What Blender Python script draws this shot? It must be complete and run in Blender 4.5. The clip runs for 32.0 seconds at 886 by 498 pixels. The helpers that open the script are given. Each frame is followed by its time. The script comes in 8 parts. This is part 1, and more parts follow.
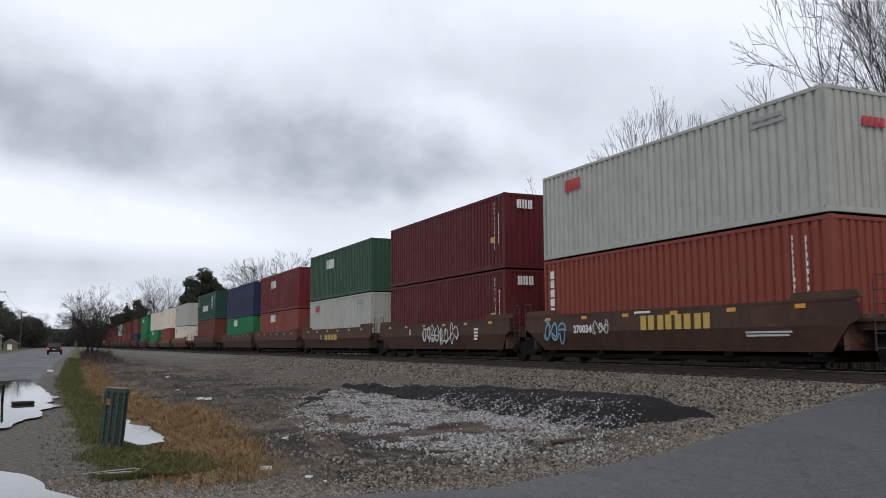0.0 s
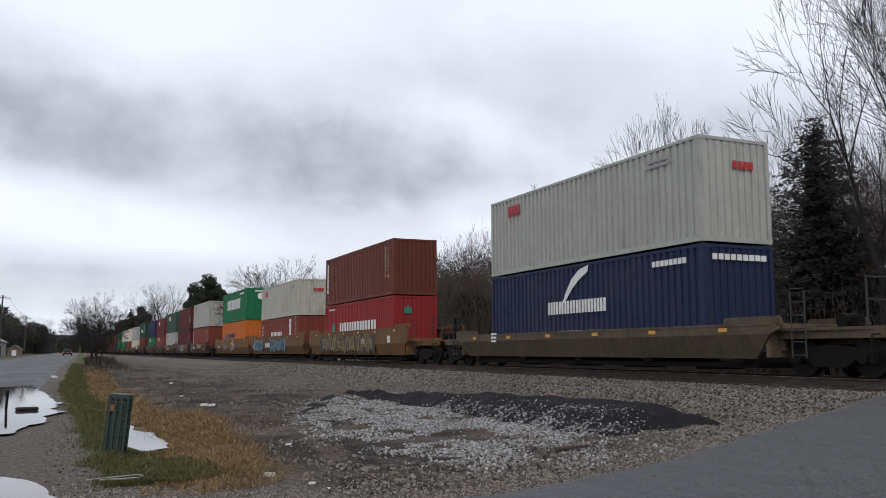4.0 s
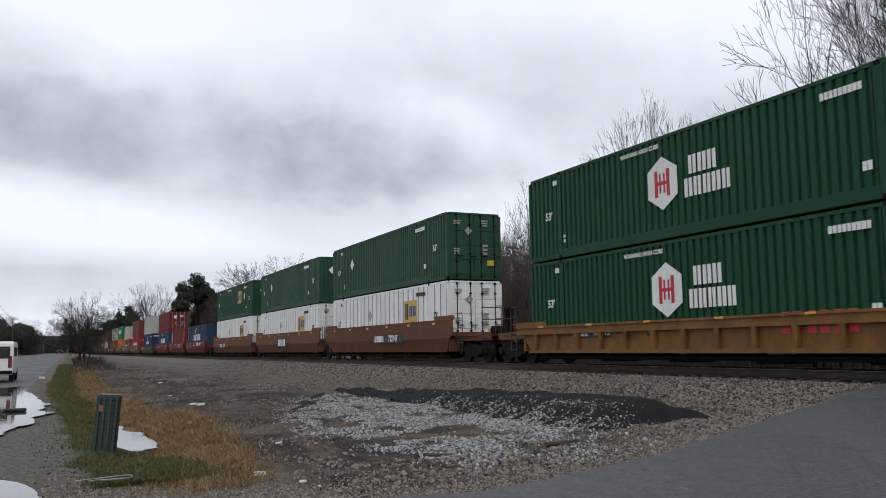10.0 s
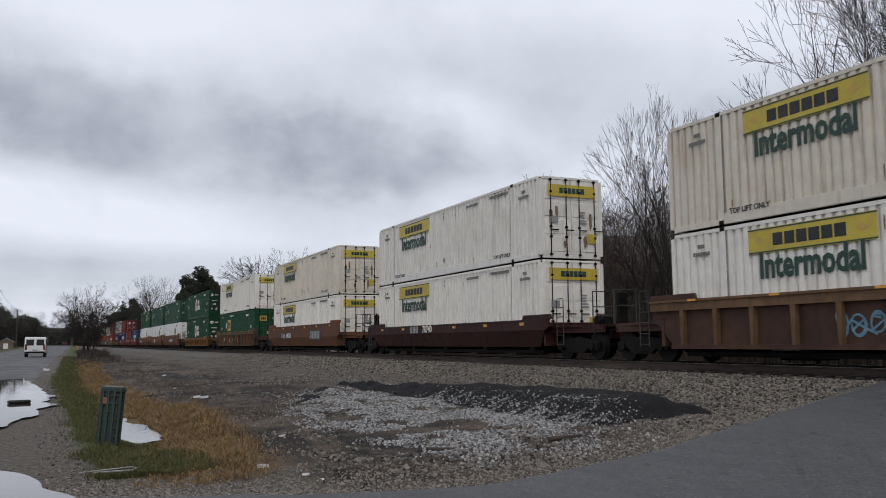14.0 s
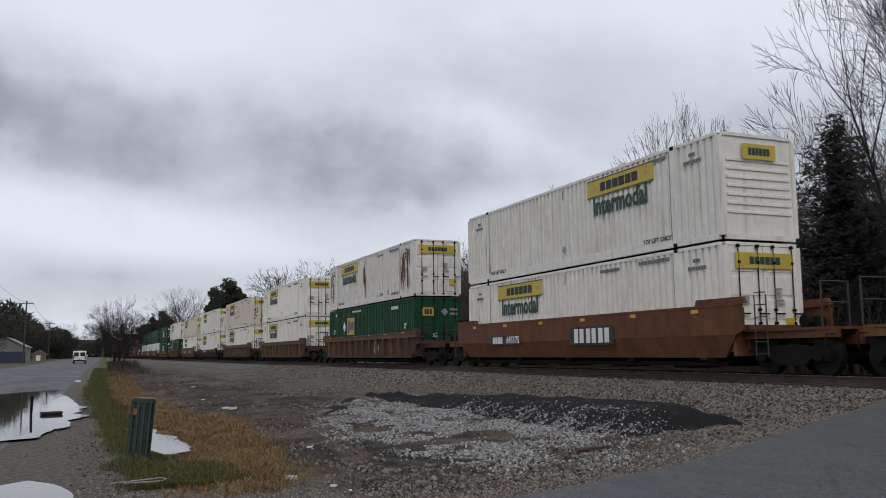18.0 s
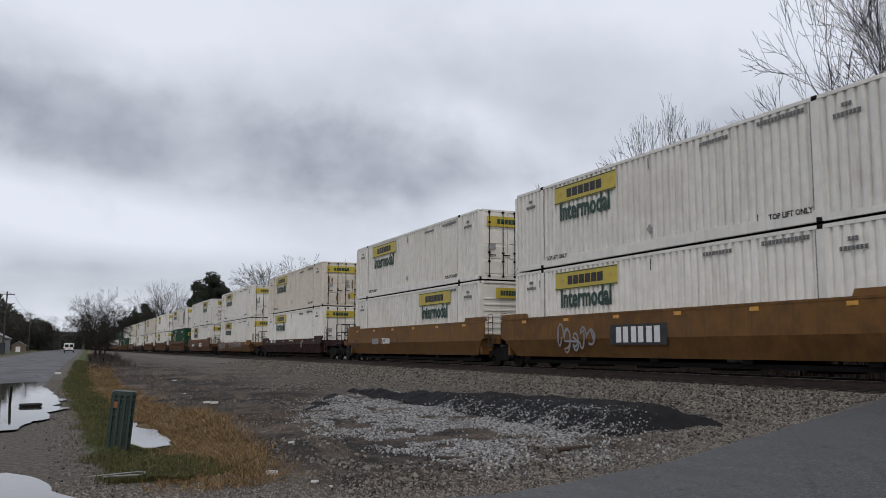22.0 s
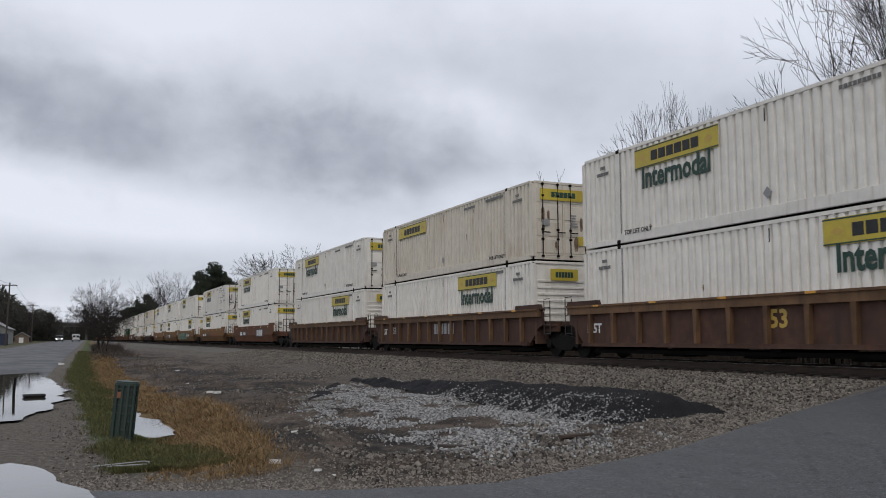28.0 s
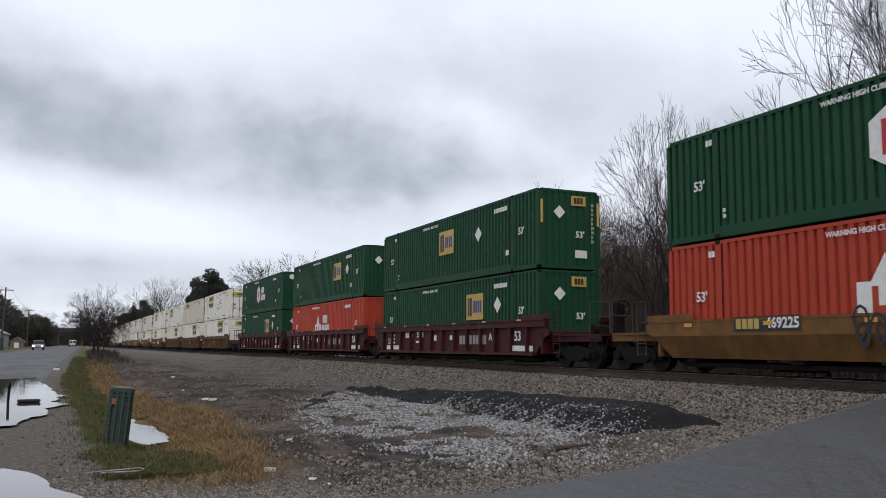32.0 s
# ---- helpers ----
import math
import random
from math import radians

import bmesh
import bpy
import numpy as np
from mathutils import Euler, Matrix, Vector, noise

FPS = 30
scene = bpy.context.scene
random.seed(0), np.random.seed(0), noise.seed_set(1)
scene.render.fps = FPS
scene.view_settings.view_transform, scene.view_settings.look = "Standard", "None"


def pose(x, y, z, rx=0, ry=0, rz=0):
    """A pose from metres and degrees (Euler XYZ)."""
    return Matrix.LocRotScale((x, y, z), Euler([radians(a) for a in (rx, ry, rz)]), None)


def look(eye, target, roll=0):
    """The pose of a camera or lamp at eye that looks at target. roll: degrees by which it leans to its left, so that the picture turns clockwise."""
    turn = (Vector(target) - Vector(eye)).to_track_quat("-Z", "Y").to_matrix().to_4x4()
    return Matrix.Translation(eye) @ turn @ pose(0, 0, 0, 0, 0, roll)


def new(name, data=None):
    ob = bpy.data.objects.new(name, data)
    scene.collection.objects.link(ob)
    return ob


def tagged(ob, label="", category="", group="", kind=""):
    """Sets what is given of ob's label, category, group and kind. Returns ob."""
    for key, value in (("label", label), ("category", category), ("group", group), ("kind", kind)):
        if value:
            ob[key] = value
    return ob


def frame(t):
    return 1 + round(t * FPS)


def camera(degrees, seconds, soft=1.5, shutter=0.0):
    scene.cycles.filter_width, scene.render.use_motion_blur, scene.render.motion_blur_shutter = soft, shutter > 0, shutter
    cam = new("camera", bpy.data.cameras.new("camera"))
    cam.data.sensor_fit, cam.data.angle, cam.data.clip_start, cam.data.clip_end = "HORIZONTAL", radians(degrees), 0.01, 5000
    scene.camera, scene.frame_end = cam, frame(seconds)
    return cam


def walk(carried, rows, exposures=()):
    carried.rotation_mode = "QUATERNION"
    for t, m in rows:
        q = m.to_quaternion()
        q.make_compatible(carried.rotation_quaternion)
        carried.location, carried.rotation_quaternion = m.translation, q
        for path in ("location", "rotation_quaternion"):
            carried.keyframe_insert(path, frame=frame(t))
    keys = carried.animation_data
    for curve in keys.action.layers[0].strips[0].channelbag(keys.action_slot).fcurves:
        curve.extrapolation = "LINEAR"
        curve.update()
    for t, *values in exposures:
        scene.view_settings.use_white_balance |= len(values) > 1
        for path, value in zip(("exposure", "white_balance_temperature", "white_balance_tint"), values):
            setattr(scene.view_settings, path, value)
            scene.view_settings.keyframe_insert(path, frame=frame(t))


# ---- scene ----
# One plan: Y runs along the track, the way the train goes; X points from the road to the track; the eye is 1.6 m over the side road.
EYE = Vector((0, 0, 1.6))
TRACK_X, RAIL_Z = 16.6, 0.98
cam = camera(54.42, 32.0, soft=0.4, shutter=0.05)


def aim(yaw, pitch, roll):
    y, p = radians(yaw), radians(pitch)
    return look(EYE, EYE + Vector((math.sin(y) * math.cos(p), math.cos(y) * math.cos(p), math.sin(p))), -roll)


walk(cam, [
    (0, aim(24.14, 6.32, 0.23)),
    (0.5, aim(24.12, 6.48, 0.17)),
    (1, aim(24.13, 6.49, 0.25)),
    (1.5, aim(24.31, 6.09, 0.58)),
    (2, aim(24.30, 5.93, 0.63)),
    (2.5, aim(24.08, 6.27, 0.52)),
    (3, aim(23.82, 6.66, 0.28)),
    (3.5, aim(23.82, 6.80, 0.06)),
    (5.5, aim(24.23, 6.50, 0.52)),
    (6, aim(24.26, 6.73, 0.38)),
    (6.5, aim(24.44, 6.56, 0.54)),
    (7, aim(24.68, 6.61, 0.68)),
    (7.5, aim(24.59, 6.67, 0.76)),
    (8, aim(24.59, 6.71, 0.69)),
    (8.5, aim(24.46, 6.80, 0.61)),
    (9, aim(24.59, 6.66, 0.79)),
    (9.5, aim(24.68, 6.53, 0.73)),
    (10, aim(24.64, 6.52, 0.76)),
    (10.5, aim(24.47, 6.31, 0.73)),
    (11, aim(24.41, 6.15, 0.67)),
    (11.5, aim(24.31, 6.03, 0.40)),
    (12, aim(24.13, 6.09, 0.17)),
    (12.5, aim(24.23, 6.16, 0.51)),
    (13, aim(24.26, 6.12, 0.33)),
    (13.5, aim(24.21, 6.12, 0.33)),
    (14, aim(24.38, 6.15, 0.43)),
    (14.5, aim(24.29, 6.16, 0.23)),
    (16.5, aim(22.45, 6.61, 0.63)),
    (17, aim(22.36, 6.47, 0.84)),
    (17.5, aim(22.55, 6.63, 0.70)),
    (18, aim(22.63, 6.87, 0.61)),
    (18.5, aim(22.82, 7.29, 0.12)),
    (19, aim(22.96, 7.26, -0.10)),
    (19.5, aim(23.31, 6.92, -0.33)),
    (20, aim(23.43, 7.02, -0.25)),
    (20.5, aim(23.59, 7.01, -0.09)),
    (21, aim(23.56, 7.01, -0.21)),
    (21.5, aim(23.45, 6.87, -0.30)),
    (22, aim(23.64, 6.70, -0.25)),
    (22.5, aim(23.65, 6.50, 0.11)),
    (23, aim(23.62, 6.61, -0.09)),
    (23.5, aim(23.58, 6.72, -0.24)),
    (24, aim(23.66, 6.44, -0.24)),
    (24.5, aim(23.64, 6.24, -0.25)),
    (25, aim(23.68, 6.30, -0.12)),
    (25.5, aim(23.85, 6.48, -0.00)),
    (27.5, aim(23.71, 5.92, 0.28)),
    (28, aim(23.53, 5.97, 0.03)),
    (28.5, aim(23.52, 6.09, 0.22)),
    (29, aim(23.55, 6.40, 0.09)),
    (29.5, aim(23.67, 6.45, 0.24)),
    (30, aim(23.69, 6.46, 0.10)),
    (30.5, aim(23.90, 6.52, 0.30)),
    (31, aim(23.98, 6.69, -0.26)),
    (31.5, aim(23.77, 6.70, -0.81)),
    (32, aim(23.70, 6.57, -0.54)),
], exposures=[(0, 0.06), (10, 0.06), (14.5, -0.17), (16.5, -0.22), (25.5, -0.22), (28.5, -0.2), (32, 0.04)])

# ---- world: overcast sky, cloud deck, weak broad sun ----
class Tree:
    """Short hand for node trees."""

    def __init__(self, nt):
        self.nt = nt
        nt.nodes.clear()

    def add(self, kind, **kw):
        n = self.nt.nodes.new(kind)
        for k, v in kw.items():
            if k in ("operation", "blend_type", "data_type", "noise_dimensions", "sky_type", "sun_disc", "sun_elevation", "sun_rotation", "feature", "vector_type", "air_density", "dust_density", "use_clamp", "interpolation_type"):
                if k == "operation": n.operation = v
                elif k == "blend_type": n.blend_type = v
                elif k == "data_type": n.data_type = v
                elif k == "sky_type": n.sky_type = v
                elif k == "sun_disc": n.sun_disc = v
                elif k == "sun_elevation": n.sun_elevation = v
                elif k == "sun_rotation": n.sun_rotation = v
                elif k == "feature": n.feature = v
                elif k == "use_clamp": n.use_clamp = v
                elif k == "interpolation_type": n.interpolation_type = v
                elif k == "dust_density": n.dust_density = v
        return n

    def put(self, sock, v):
        if isinstance(v, bpy.types.NodeSocket):
            self.nt.links.new(v, sock)
        elif isinstance(v, (tuple, list)) and len(v) == 3 and sock.type == "RGBA":
            sock.default_value = (*v, 1)
        else:
            sock.default_value = v

    def math(self, op, a, b=0.0, clamp=False):
        n = self.add("ShaderNodeMath", operation=op, use_clamp=clamp)
        self.put(n.inputs[0], a), self.put(n.inputs[1], b)
        return n.outputs[0]

    def mix(self, f, a, b, blend="MIX"):
        n = self.add("ShaderNodeMix", data_type="RGBA", blend_type=blend)
        self.put(n.inputs[0], f), self.put(n.inputs[6], a), self.put(n.inputs[7], b)
        return n.outputs[2]

    def noise(self, vec, scale, detail=3.0, rough=0.55, distort=0.0):
        n = self.add("ShaderNodeTexNoise")
        if vec is not None:
            self.nt.links.new(vec, n.inputs["Vector"])
        n.inputs["Scale"].default_value, n.inputs["Detail"].default_value = scale, detail
        n.inputs["Roughness"].default_value, n.inputs["Distortion"].default_value = rough, distort
        return n.outputs["Fac"]

    def ramp(self, v, lo, hi, a=0.0, b=1.0):
        n = self.add("ShaderNodeMapRange", interpolation_type="SMOOTHSTEP")
        self.put(n.inputs[0], v)
        for i, x in zip((1, 2, 3, 4), (lo, hi, a, b)):
            n.inputs[i].default_value = x
        return n.outputs[0]

    def scaled(self, vec, sx, sy, sz):
        n = self.add("ShaderNodeVectorMath", operation="MULTIPLY")
        self.nt.links.new(vec, n.inputs[0])
        n.inputs[1].default_value = (sx, sy, sz)
        return n.outputs[0]

    def dot(self, vec, d):
        n = self.add("ShaderNodeVectorMath", operation="DOT_PRODUCT")
        self.nt.links.new(vec, n.inputs[0])
        n.inputs[1].default_value = d
        return n.outputs["Value"]


def heading(az, el):
    a, e = radians(az), radians(el)
    return (math.sin(a) * math.cos(e), math.cos(a) * math.cos(e), math.sin(e))


SUN_AZ, SUN_EL = 205.0, 48.0
world = bpy.data.worlds.new("overcast_sky")
scene.world = world
world.use_nodes = True
T = Tree(world.node_tree)
tc = T.add("ShaderNodeTexCoord").outputs["Generated"]
sky = T.add("ShaderNodeTexSky", sky_type="NISHITA", sun_disc=False, sun_elevation=radians(SUN_EL), sun_rotation=radians(SUN_AZ))
blue = T.mix(1.0, sky.outputs[0], (0.1, 0.1, 0.1), "MULTIPLY")
sep = T.add("ShaderNodeSeparateXYZ")
T.nt.links.new(tc, sep.inputs[0])
up = T.math("MAXIMUM", sep.outputs[2], 0.02)
flat = T.add("ShaderNodeVectorMath", operation="DIVIDE")
T.nt.links.new(tc, flat.inputs[0])
comb = T.add("ShaderNodeCombineXYZ")
ell = T.math("ADD", up, 0.12)
for i in range(3):
    T.nt.links.new(ell, comb.inputs[i])
T.nt.links.new(comb.outputs[0], flat.inputs[1])
deck = flat.outputs[0]
big = T.noise(deck, 0.55, 4.0, 0.5, 0.5)
small = T.noise(deck, 1.5, 5.0, 0.5, 0.4)


# cloud masses in degrees of heading and height, their rims torn by two scales of billows
alt = T.math("MULTIPLY", T.math("ARCSINE", sep.outputs[2]), 57.3)
azi = T.math("MULTIPLY", T.math("ARCTAN2", sep.outputs[0], sep.outputs[1]), 57.3)
swirl = T.noise(T.scaled(tc, 1.0, 1.0, 1.25), 3.6, 5.0, 0.50, 0.25)
billow = T.noise(T.scaled(tc, 1.0, 1.0, 1.15), 8.5, 5.0, 0.50, 0.2)
wisp = T.noise(T.scaled(tc, 1.0, 1.0, 1.3), 20.0, 4.0, 0.5, 0.2)
torn = T.math("ADD", T.math("MULTIPLY", T.math("SUBTRACT", swirl, 0.5), 0.9), T.math("MULTIPLY", T.math("SUBTRACT", billow, 0.5), 0.6))
torn = T.math("ADD", torn, T.math("MULTIPLY", T.math("SUBTRACT", wisp, 0.5), 0.35))


def mass(az, el, half_az, half_el, lean, hard):
    """1 inside a lens of cloud that leans as it goes right, 0 outside, with a torn rim."""
    a = T.math("DIVIDE", T.math("SUBTRACT", azi, az), half_az)
    e = T.math("DIVIDE", T.math("ADD", T.math("SUBTRACT", alt, el), T.math("MULTIPLY", T.math("SUBTRACT", azi, az), lean)), half_el)
    d = T.math("SQRT", T.math("ADD", T.math("MULTIPLY", a, a), T.math("MULTIPLY", e, e)))
    return T.ramp(T.math("ADD", d, torn), 1.0 + hard, 1.0 - hard)


shade = T.math("MULTIPLY", T.math("SUBTRACT", big, 0.5), 0.16)
shade = T.math("ADD", shade, T.math("MULTIPLY", T.math("SUBTRACT", small, 0.5), 0.16))
shade = T.math("ADD", shade, T.math("MULTIPLY", T.math("SUBTRACT", swirl, 0.5), 0.26))
shade = T.math("ADD", shade, T.math("MULTIPLY", T.math("SUBTRACT", billow, 0.5), 0.20))
shade = T.math("ADD", shade, T.math("MULTIPLY", T.math("SUBTRACT", wisp, 0.5), 0.10))
for az, el, half_az, half_el, lean, hard, gain in (
        (4, 13.8, 22, 4.4, 0.17, 0.55, -0.29), (-22, 15.0, 22, 4.0, 0.05, 0.8, -0.30), (22, 12.0, 10, 3.0, 0.08, 0.55, -0.19), (35, 16.2, 12, 4.0, 0.20, 0.55, -0.20), (52, 13.0, 12, 3.0, 0.0, 0.8, -0.15),
        (16, 17.0, 9, 2.0, 0.0, 0.9, -0.08), (1, 8.4, 11, 1.9, 0.12, 0.6, 0.22), (27, 9.2, 4.2, 1.6, 0.0, 0.6, 0.24), (25, 15.2, 5, 1.8, 0.25, 0.6, 0.14), (4, 21.5, 11, 3.2, 0.0, 0.9, 0.14), (44, 22.6, 11, 4.0, 0.0, 0.9, 0.13),
        (4, 4.4, 15, 1.5, 0.0, 0.8, -0.24)):
    shade = T.math("ADD", shade, T.math("MULTIPLY", mass(az, el, half_az, half_el, lean, hard), gain))
cr = T.add("ShaderNodeValToRGB")
T.put(cr.inputs[0], T.math("ADD", shade, 0.81))
el_ = cr.color_ramp.elements
el_[0].position, el_[0].color = 0.10, (0.272, 0.295, 0.352, 1)
el_[1].position, el_[1].color = 0.95, (0.925, 0.965, 1.075, 1)
for pos, col in ((0.35, (0.42, 0.45, 0.525, 1)), (0.60, (0.695, 0.735, 0.825, 1))):
    e = el_.new(pos)
    e.color = col
cloud = T.mix(0.94, blue, cr.outputs[0])
bg = T.add("ShaderNodeBackground")
T.put(bg.inputs[0], cloud)
bg.inputs[1].default_value = 1.0
wo = T.add("ShaderNodeOutputWorld")
T.nt.links.new(bg.outputs[0], wo.inputs[0])

sun_data = bpy.data.lights.new("sun", "SUN")
sun_data.energy, sun_data.angle, sun_data.color = 0.9, radians(25), (1.0, 0.91, 0.80)
sun = new("sun", sun_data)
sun.matrix_world = look(Vector(heading(SUN_AZ, SUN_EL)) * 300, (0, 0, 0))

# ---- materials ----
MATS = {}


def surf(name, c1, c2=None, scale=6.0, rough=0.7, bump=0.0, metal=0.0, dirt=None, dirt_amount=0.0, streak=False, spec=0.5, var=0.0, bump_scale=None, rust=0.0):
    """A painted, stony or woody surface: grain, broad stains, optional vertical streaks and rust."""
    if name in MATS:
        return MATS[name]
    m = bpy.data.materials.new(name)
    m.use_nodes = True
    T = Tree(m.node_tree)
    c2 = c2 or tuple(x * 0.78 for x in c1)
    co = T.add("ShaderNodeTexCoord").outputs["Object"]
    info = T.add("ShaderNodeObjectInfo").outputs["Random"]
    off = T.add("ShaderNodeVectorMath", operation="ADD")
    T.nt.links.new(co, off.inputs[0])
    cx = T.add("ShaderNodeCombineXYZ")
    T.put(cx.inputs[0], T.math("MULTIPLY", info, 37.0))
    T.put(cx.inputs[1], T.math("MULTIPLY", info, 91.0))
    T.nt.links.new(cx.outputs[0], off.inputs[1])
    co = off.outputs[0]
    fine = T.noise(co, scale, 5.0, 0.6)
    broad = T.noise(co, scale * 0.14, 3.0, 0.6, 0.4)
    col = T.mix(T.ramp(T.math("ADD", T.math("MULTIPLY", fine, 0.6), T.math("MULTIPLY", broad, 0.4)), 0.34, 0.66), c2, c1)
    if dirt:
        if streak:
            st = T.noise(T.scaled(co, 5.0, 5.0, 0.35), 1.0, 4.0, 0.65)
            d = T.math("MULTIPLY", T.ramp(st, 0.5, 0.78), dirt_amount)
            d = T.math("ADD", d, T.math("MULTIPLY", T.ramp(broad, 0.5, 0.75), dirt_amount * 0.6), True)
        else:
            d = T.math("MULTIPLY", T.ramp(broad, 0.45, 0.7), dirt_amount)
        col = T.mix(d, col, dirt)
    if rust:
        rs = T.noise(T.scaled(co, 2.2, 2.2, 0.7), 1.6, 6.0, 0.7)
        col = T.mix(T.math("MULTIPLY", T.ramp(rs, 0.60, 0.70), rust), col, (0.12, 0.045, 0.022))
    if var:
        hs = T.add("ShaderNodeHueSaturation")
        T.put(hs.inputs["Value"], T.ramp(info, 0.0, 1.0, 1.0 - var, 1.0 + var))
        T.put(hs.inputs["Color"], col)
        col = hs.outputs[0]
    b = T.add("ShaderNodeBsdfPrincipled")
    T.put(b.inputs["Base Color"], col)
    T.put(b.inputs["Roughness"], T.ramp(fine, 0.3, 0.7, max(0.05, rough - 0.1), min(1.0, rough + 0.1)))
    b.inputs["Metallic"].default_value = metal
    b.inputs["Specular IOR Level"].default_value = spec
    if bump:
        bn = T.add("ShaderNodeBump")
        bn.inputs["Strength"].default_value = 1.0
        bn.inputs["Distance"].default_value = bump
        T.put(bn.inputs["Height"], T.noise(co, bump_scale or scale * 1.7, 6.0, 0.65))
        T.nt.links.new(bn.outputs[0], b.inputs["Normal"])
    o = T.add("ShaderNodeOutputMaterial")
    T.nt.links.new(b.outputs[0], o.inputs[0])
    MATS[name] = m
    return m


def paint(name, c, dirt=(0.060, 0.048, 0.040), amount=0.35, rust=0.25, rough=0.62):
    return surf(name, c, tuple(x * 0.86 for x in c), 3.0, rough, 0.0008, 0.0, dirt, amount, True, 0.2, 0.05, 20.0, rust)


def water_material(name):
    m = bpy.data.materials.new(name)
    m.use_nodes = True
    T = Tree(m.node_tree)
    co = T.add("ShaderNodeTexCoord").outputs["Object"]
    b = T.add("ShaderNodeBsdfPrincipled")
    b.inputs["Base Color"].default_value = (0.045, 0.04, 0.033, 1)
    b.inputs["Roughness"].default_value = 0.03
    b.inputs["IOR"].default_value = 1.33
    b.inputs["Specular IOR Level"].default_value = 0.5
    bn = T.add("ShaderNodeBump")
    bn.inputs["Distance"].default_value = 0.0008
    T.put(bn.inputs["Height"], T.noise(co, 5.0, 3.0, 0.5))
    T.nt.links.new(bn.outputs[0], b.inputs["Normal"])
    o = T.add("ShaderNodeOutputMaterial")
    T.nt.links.new(b.outputs[0], o.inputs[0])
    return m


M_WATER = water_material("puddle_water")
M_GLASS_DARK = surf("dark_window_glass", (0.010, 0.011, 0.012), None, 3, 0.08, 0, 0, spec=0.4)
M_STEEL_DARK = surf("dark_grimy_steel", (0.012, 0.0105, 0.0095), (0.006, 0.0052, 0.005), 9, 0.85, 0.002, 0.0, spec=0.15)
M_STEEL = surf("worn_steel", (0.009, 0.008, 0.007), (0.005, 0.0045, 0.004), 8, 0.75, 0.001, 0.0, spec=0.2)
M_RAILHEAD = surf("polished_rail_top", (0.42, 0.42, 0.43), (0.3, 0.29, 0.28), 5, 0.3, 0, 0.9)
M_RAIL = surf("rusty_rail_web", (0.075, 0.048, 0.035), (0.04, 0.028, 0.022), 12, 0.85, 0.001)
M_TIE = surf("creosoted_tie_wood", (0.055, 0.042, 0.034), (0.03, 0.024, 0.02), 7, 0.85, 0.004)
M_TYRE = surf("black_rubber", (0.018, 0.018, 0.018), None, 9, 0.85, 0.001)
M_WHITE = surf("white_marking", (0.72, 0.72, 0.70), (0.6, 0.6, 0.58), 9, 0.6)
M_YELLOW = surf("yellow_panel", (0.52, 0.41, 0.045), (0.42, 0.32, 0.04), 4, 0.5)
M_GOLD = surf("gold_panel", (0.50, 0.34, 0.07), (0.42, 0.28, 0.06), 4, 0.55)
M_DKGREEN = surf("dark_green_lettering", (0.012, 0.05, 0.035), None, 5, 0.6)
M_BLACK = surf("black_lettering", (0.016, 0.016, 0.017), None, 5, 0.6)
M_RED = surf("red_marking", (0.45, 0.02, 0.025), None, 5, 0.55)
M_BLUE = surf("blue_marking", (0.02, 0.04, 0.22), None, 5, 0.55)
M_GREYMARK = surf("faded_grey_marking", (0.30, 0.30, 0.30), None, 5, 0.6)
M_FAINT = surf("faint_dark_stencil", (0.15, 0.15, 0.145), None, 5, 0.6)
M_POST = surf("grimy_aluminium_post", (0.17, 0.165, 0.16), (0.11, 0.105, 0.10), 4, 0.6)
M_ROD = surf("galvanised_lock_rod", (0.30, 0.29, 0.28), (0.2, 0.18, 0.17), 8, 0.5, 0, 0.3)
M_REFLECT = surf("amber_reflector", (0.62, 0.30, 0.03), None, 5, 0.35)


# ---- mesh helpers ----
def box(bm, x0, x1, y0, y1, z0, z1, bevel=0.0):
    vs = [bm.verts.new((x, y, z)) for x in (x0, x1) for y in (y0, y1) for z in (z0, z1)]
    fs = [bm.faces.new([vs[i] for i in f]) for f in ((0, 1, 3, 2), (4, 6, 7, 5), (0, 4, 5, 1), (2, 3, 7, 6), (0, 2, 6, 4), (1, 5, 7, 3))]
    if bevel:
        bmesh.ops.bevel(bm, geom=list({e for f in fs for e in f.edges}), offset=bevel, segments=1, affect="EDGES")
    return bm


def prism(bm, pts, axis, a, b):
    """Extrudes a closed outline of 2D points along an axis from a to b. For axis x the points are (y, z), for y (x, z), for z (x, y)."""
    put = {"x": lambda p, t: (t, p[0], p[1]), "y": lambda p, t: (p[0], t, p[1]), "z": lambda p, t: (p[0], p[1], t)}[axis]
    v0 = [bm.verts.new(put(p, a)) for p in pts]
    v1 = [bm.verts.new(put(p, b)) for p in pts]
    bm.faces.new(v0[::-1]), bm.faces.new(v1)
    n = len(pts)
    for i in range(n):
        bm.faces.new((v0[i], v0[(i + 1) % n], v1[(i + 1) % n], v1[i]))
    return bm


def tube(bm, p, q, r0, r1=None, n=8):
    p, q = Vector(p), Vector(q)
    r1 = r0 if r1 is None else r1
    d = (q - p).normalized()
    u = d.orthogonal().normalized()
    w = d.cross(u)
    rings = []
    for c, r in ((p, r0), (q, r1)):
        rings.append([bm.verts.new(c + (u * math.cos(2 * math.pi * i / n) + w * math.sin(2 * math.pi * i / n)) * r) for i in range(n)])
    for i in range(n):
        bm.faces.new((rings[0][i], rings[0][(i + 1) % n], rings[1][(i + 1) % n], rings[1][i]))
    bm.faces.new(rings[0][::-1]), bm.faces.new(rings[1])
    return bm


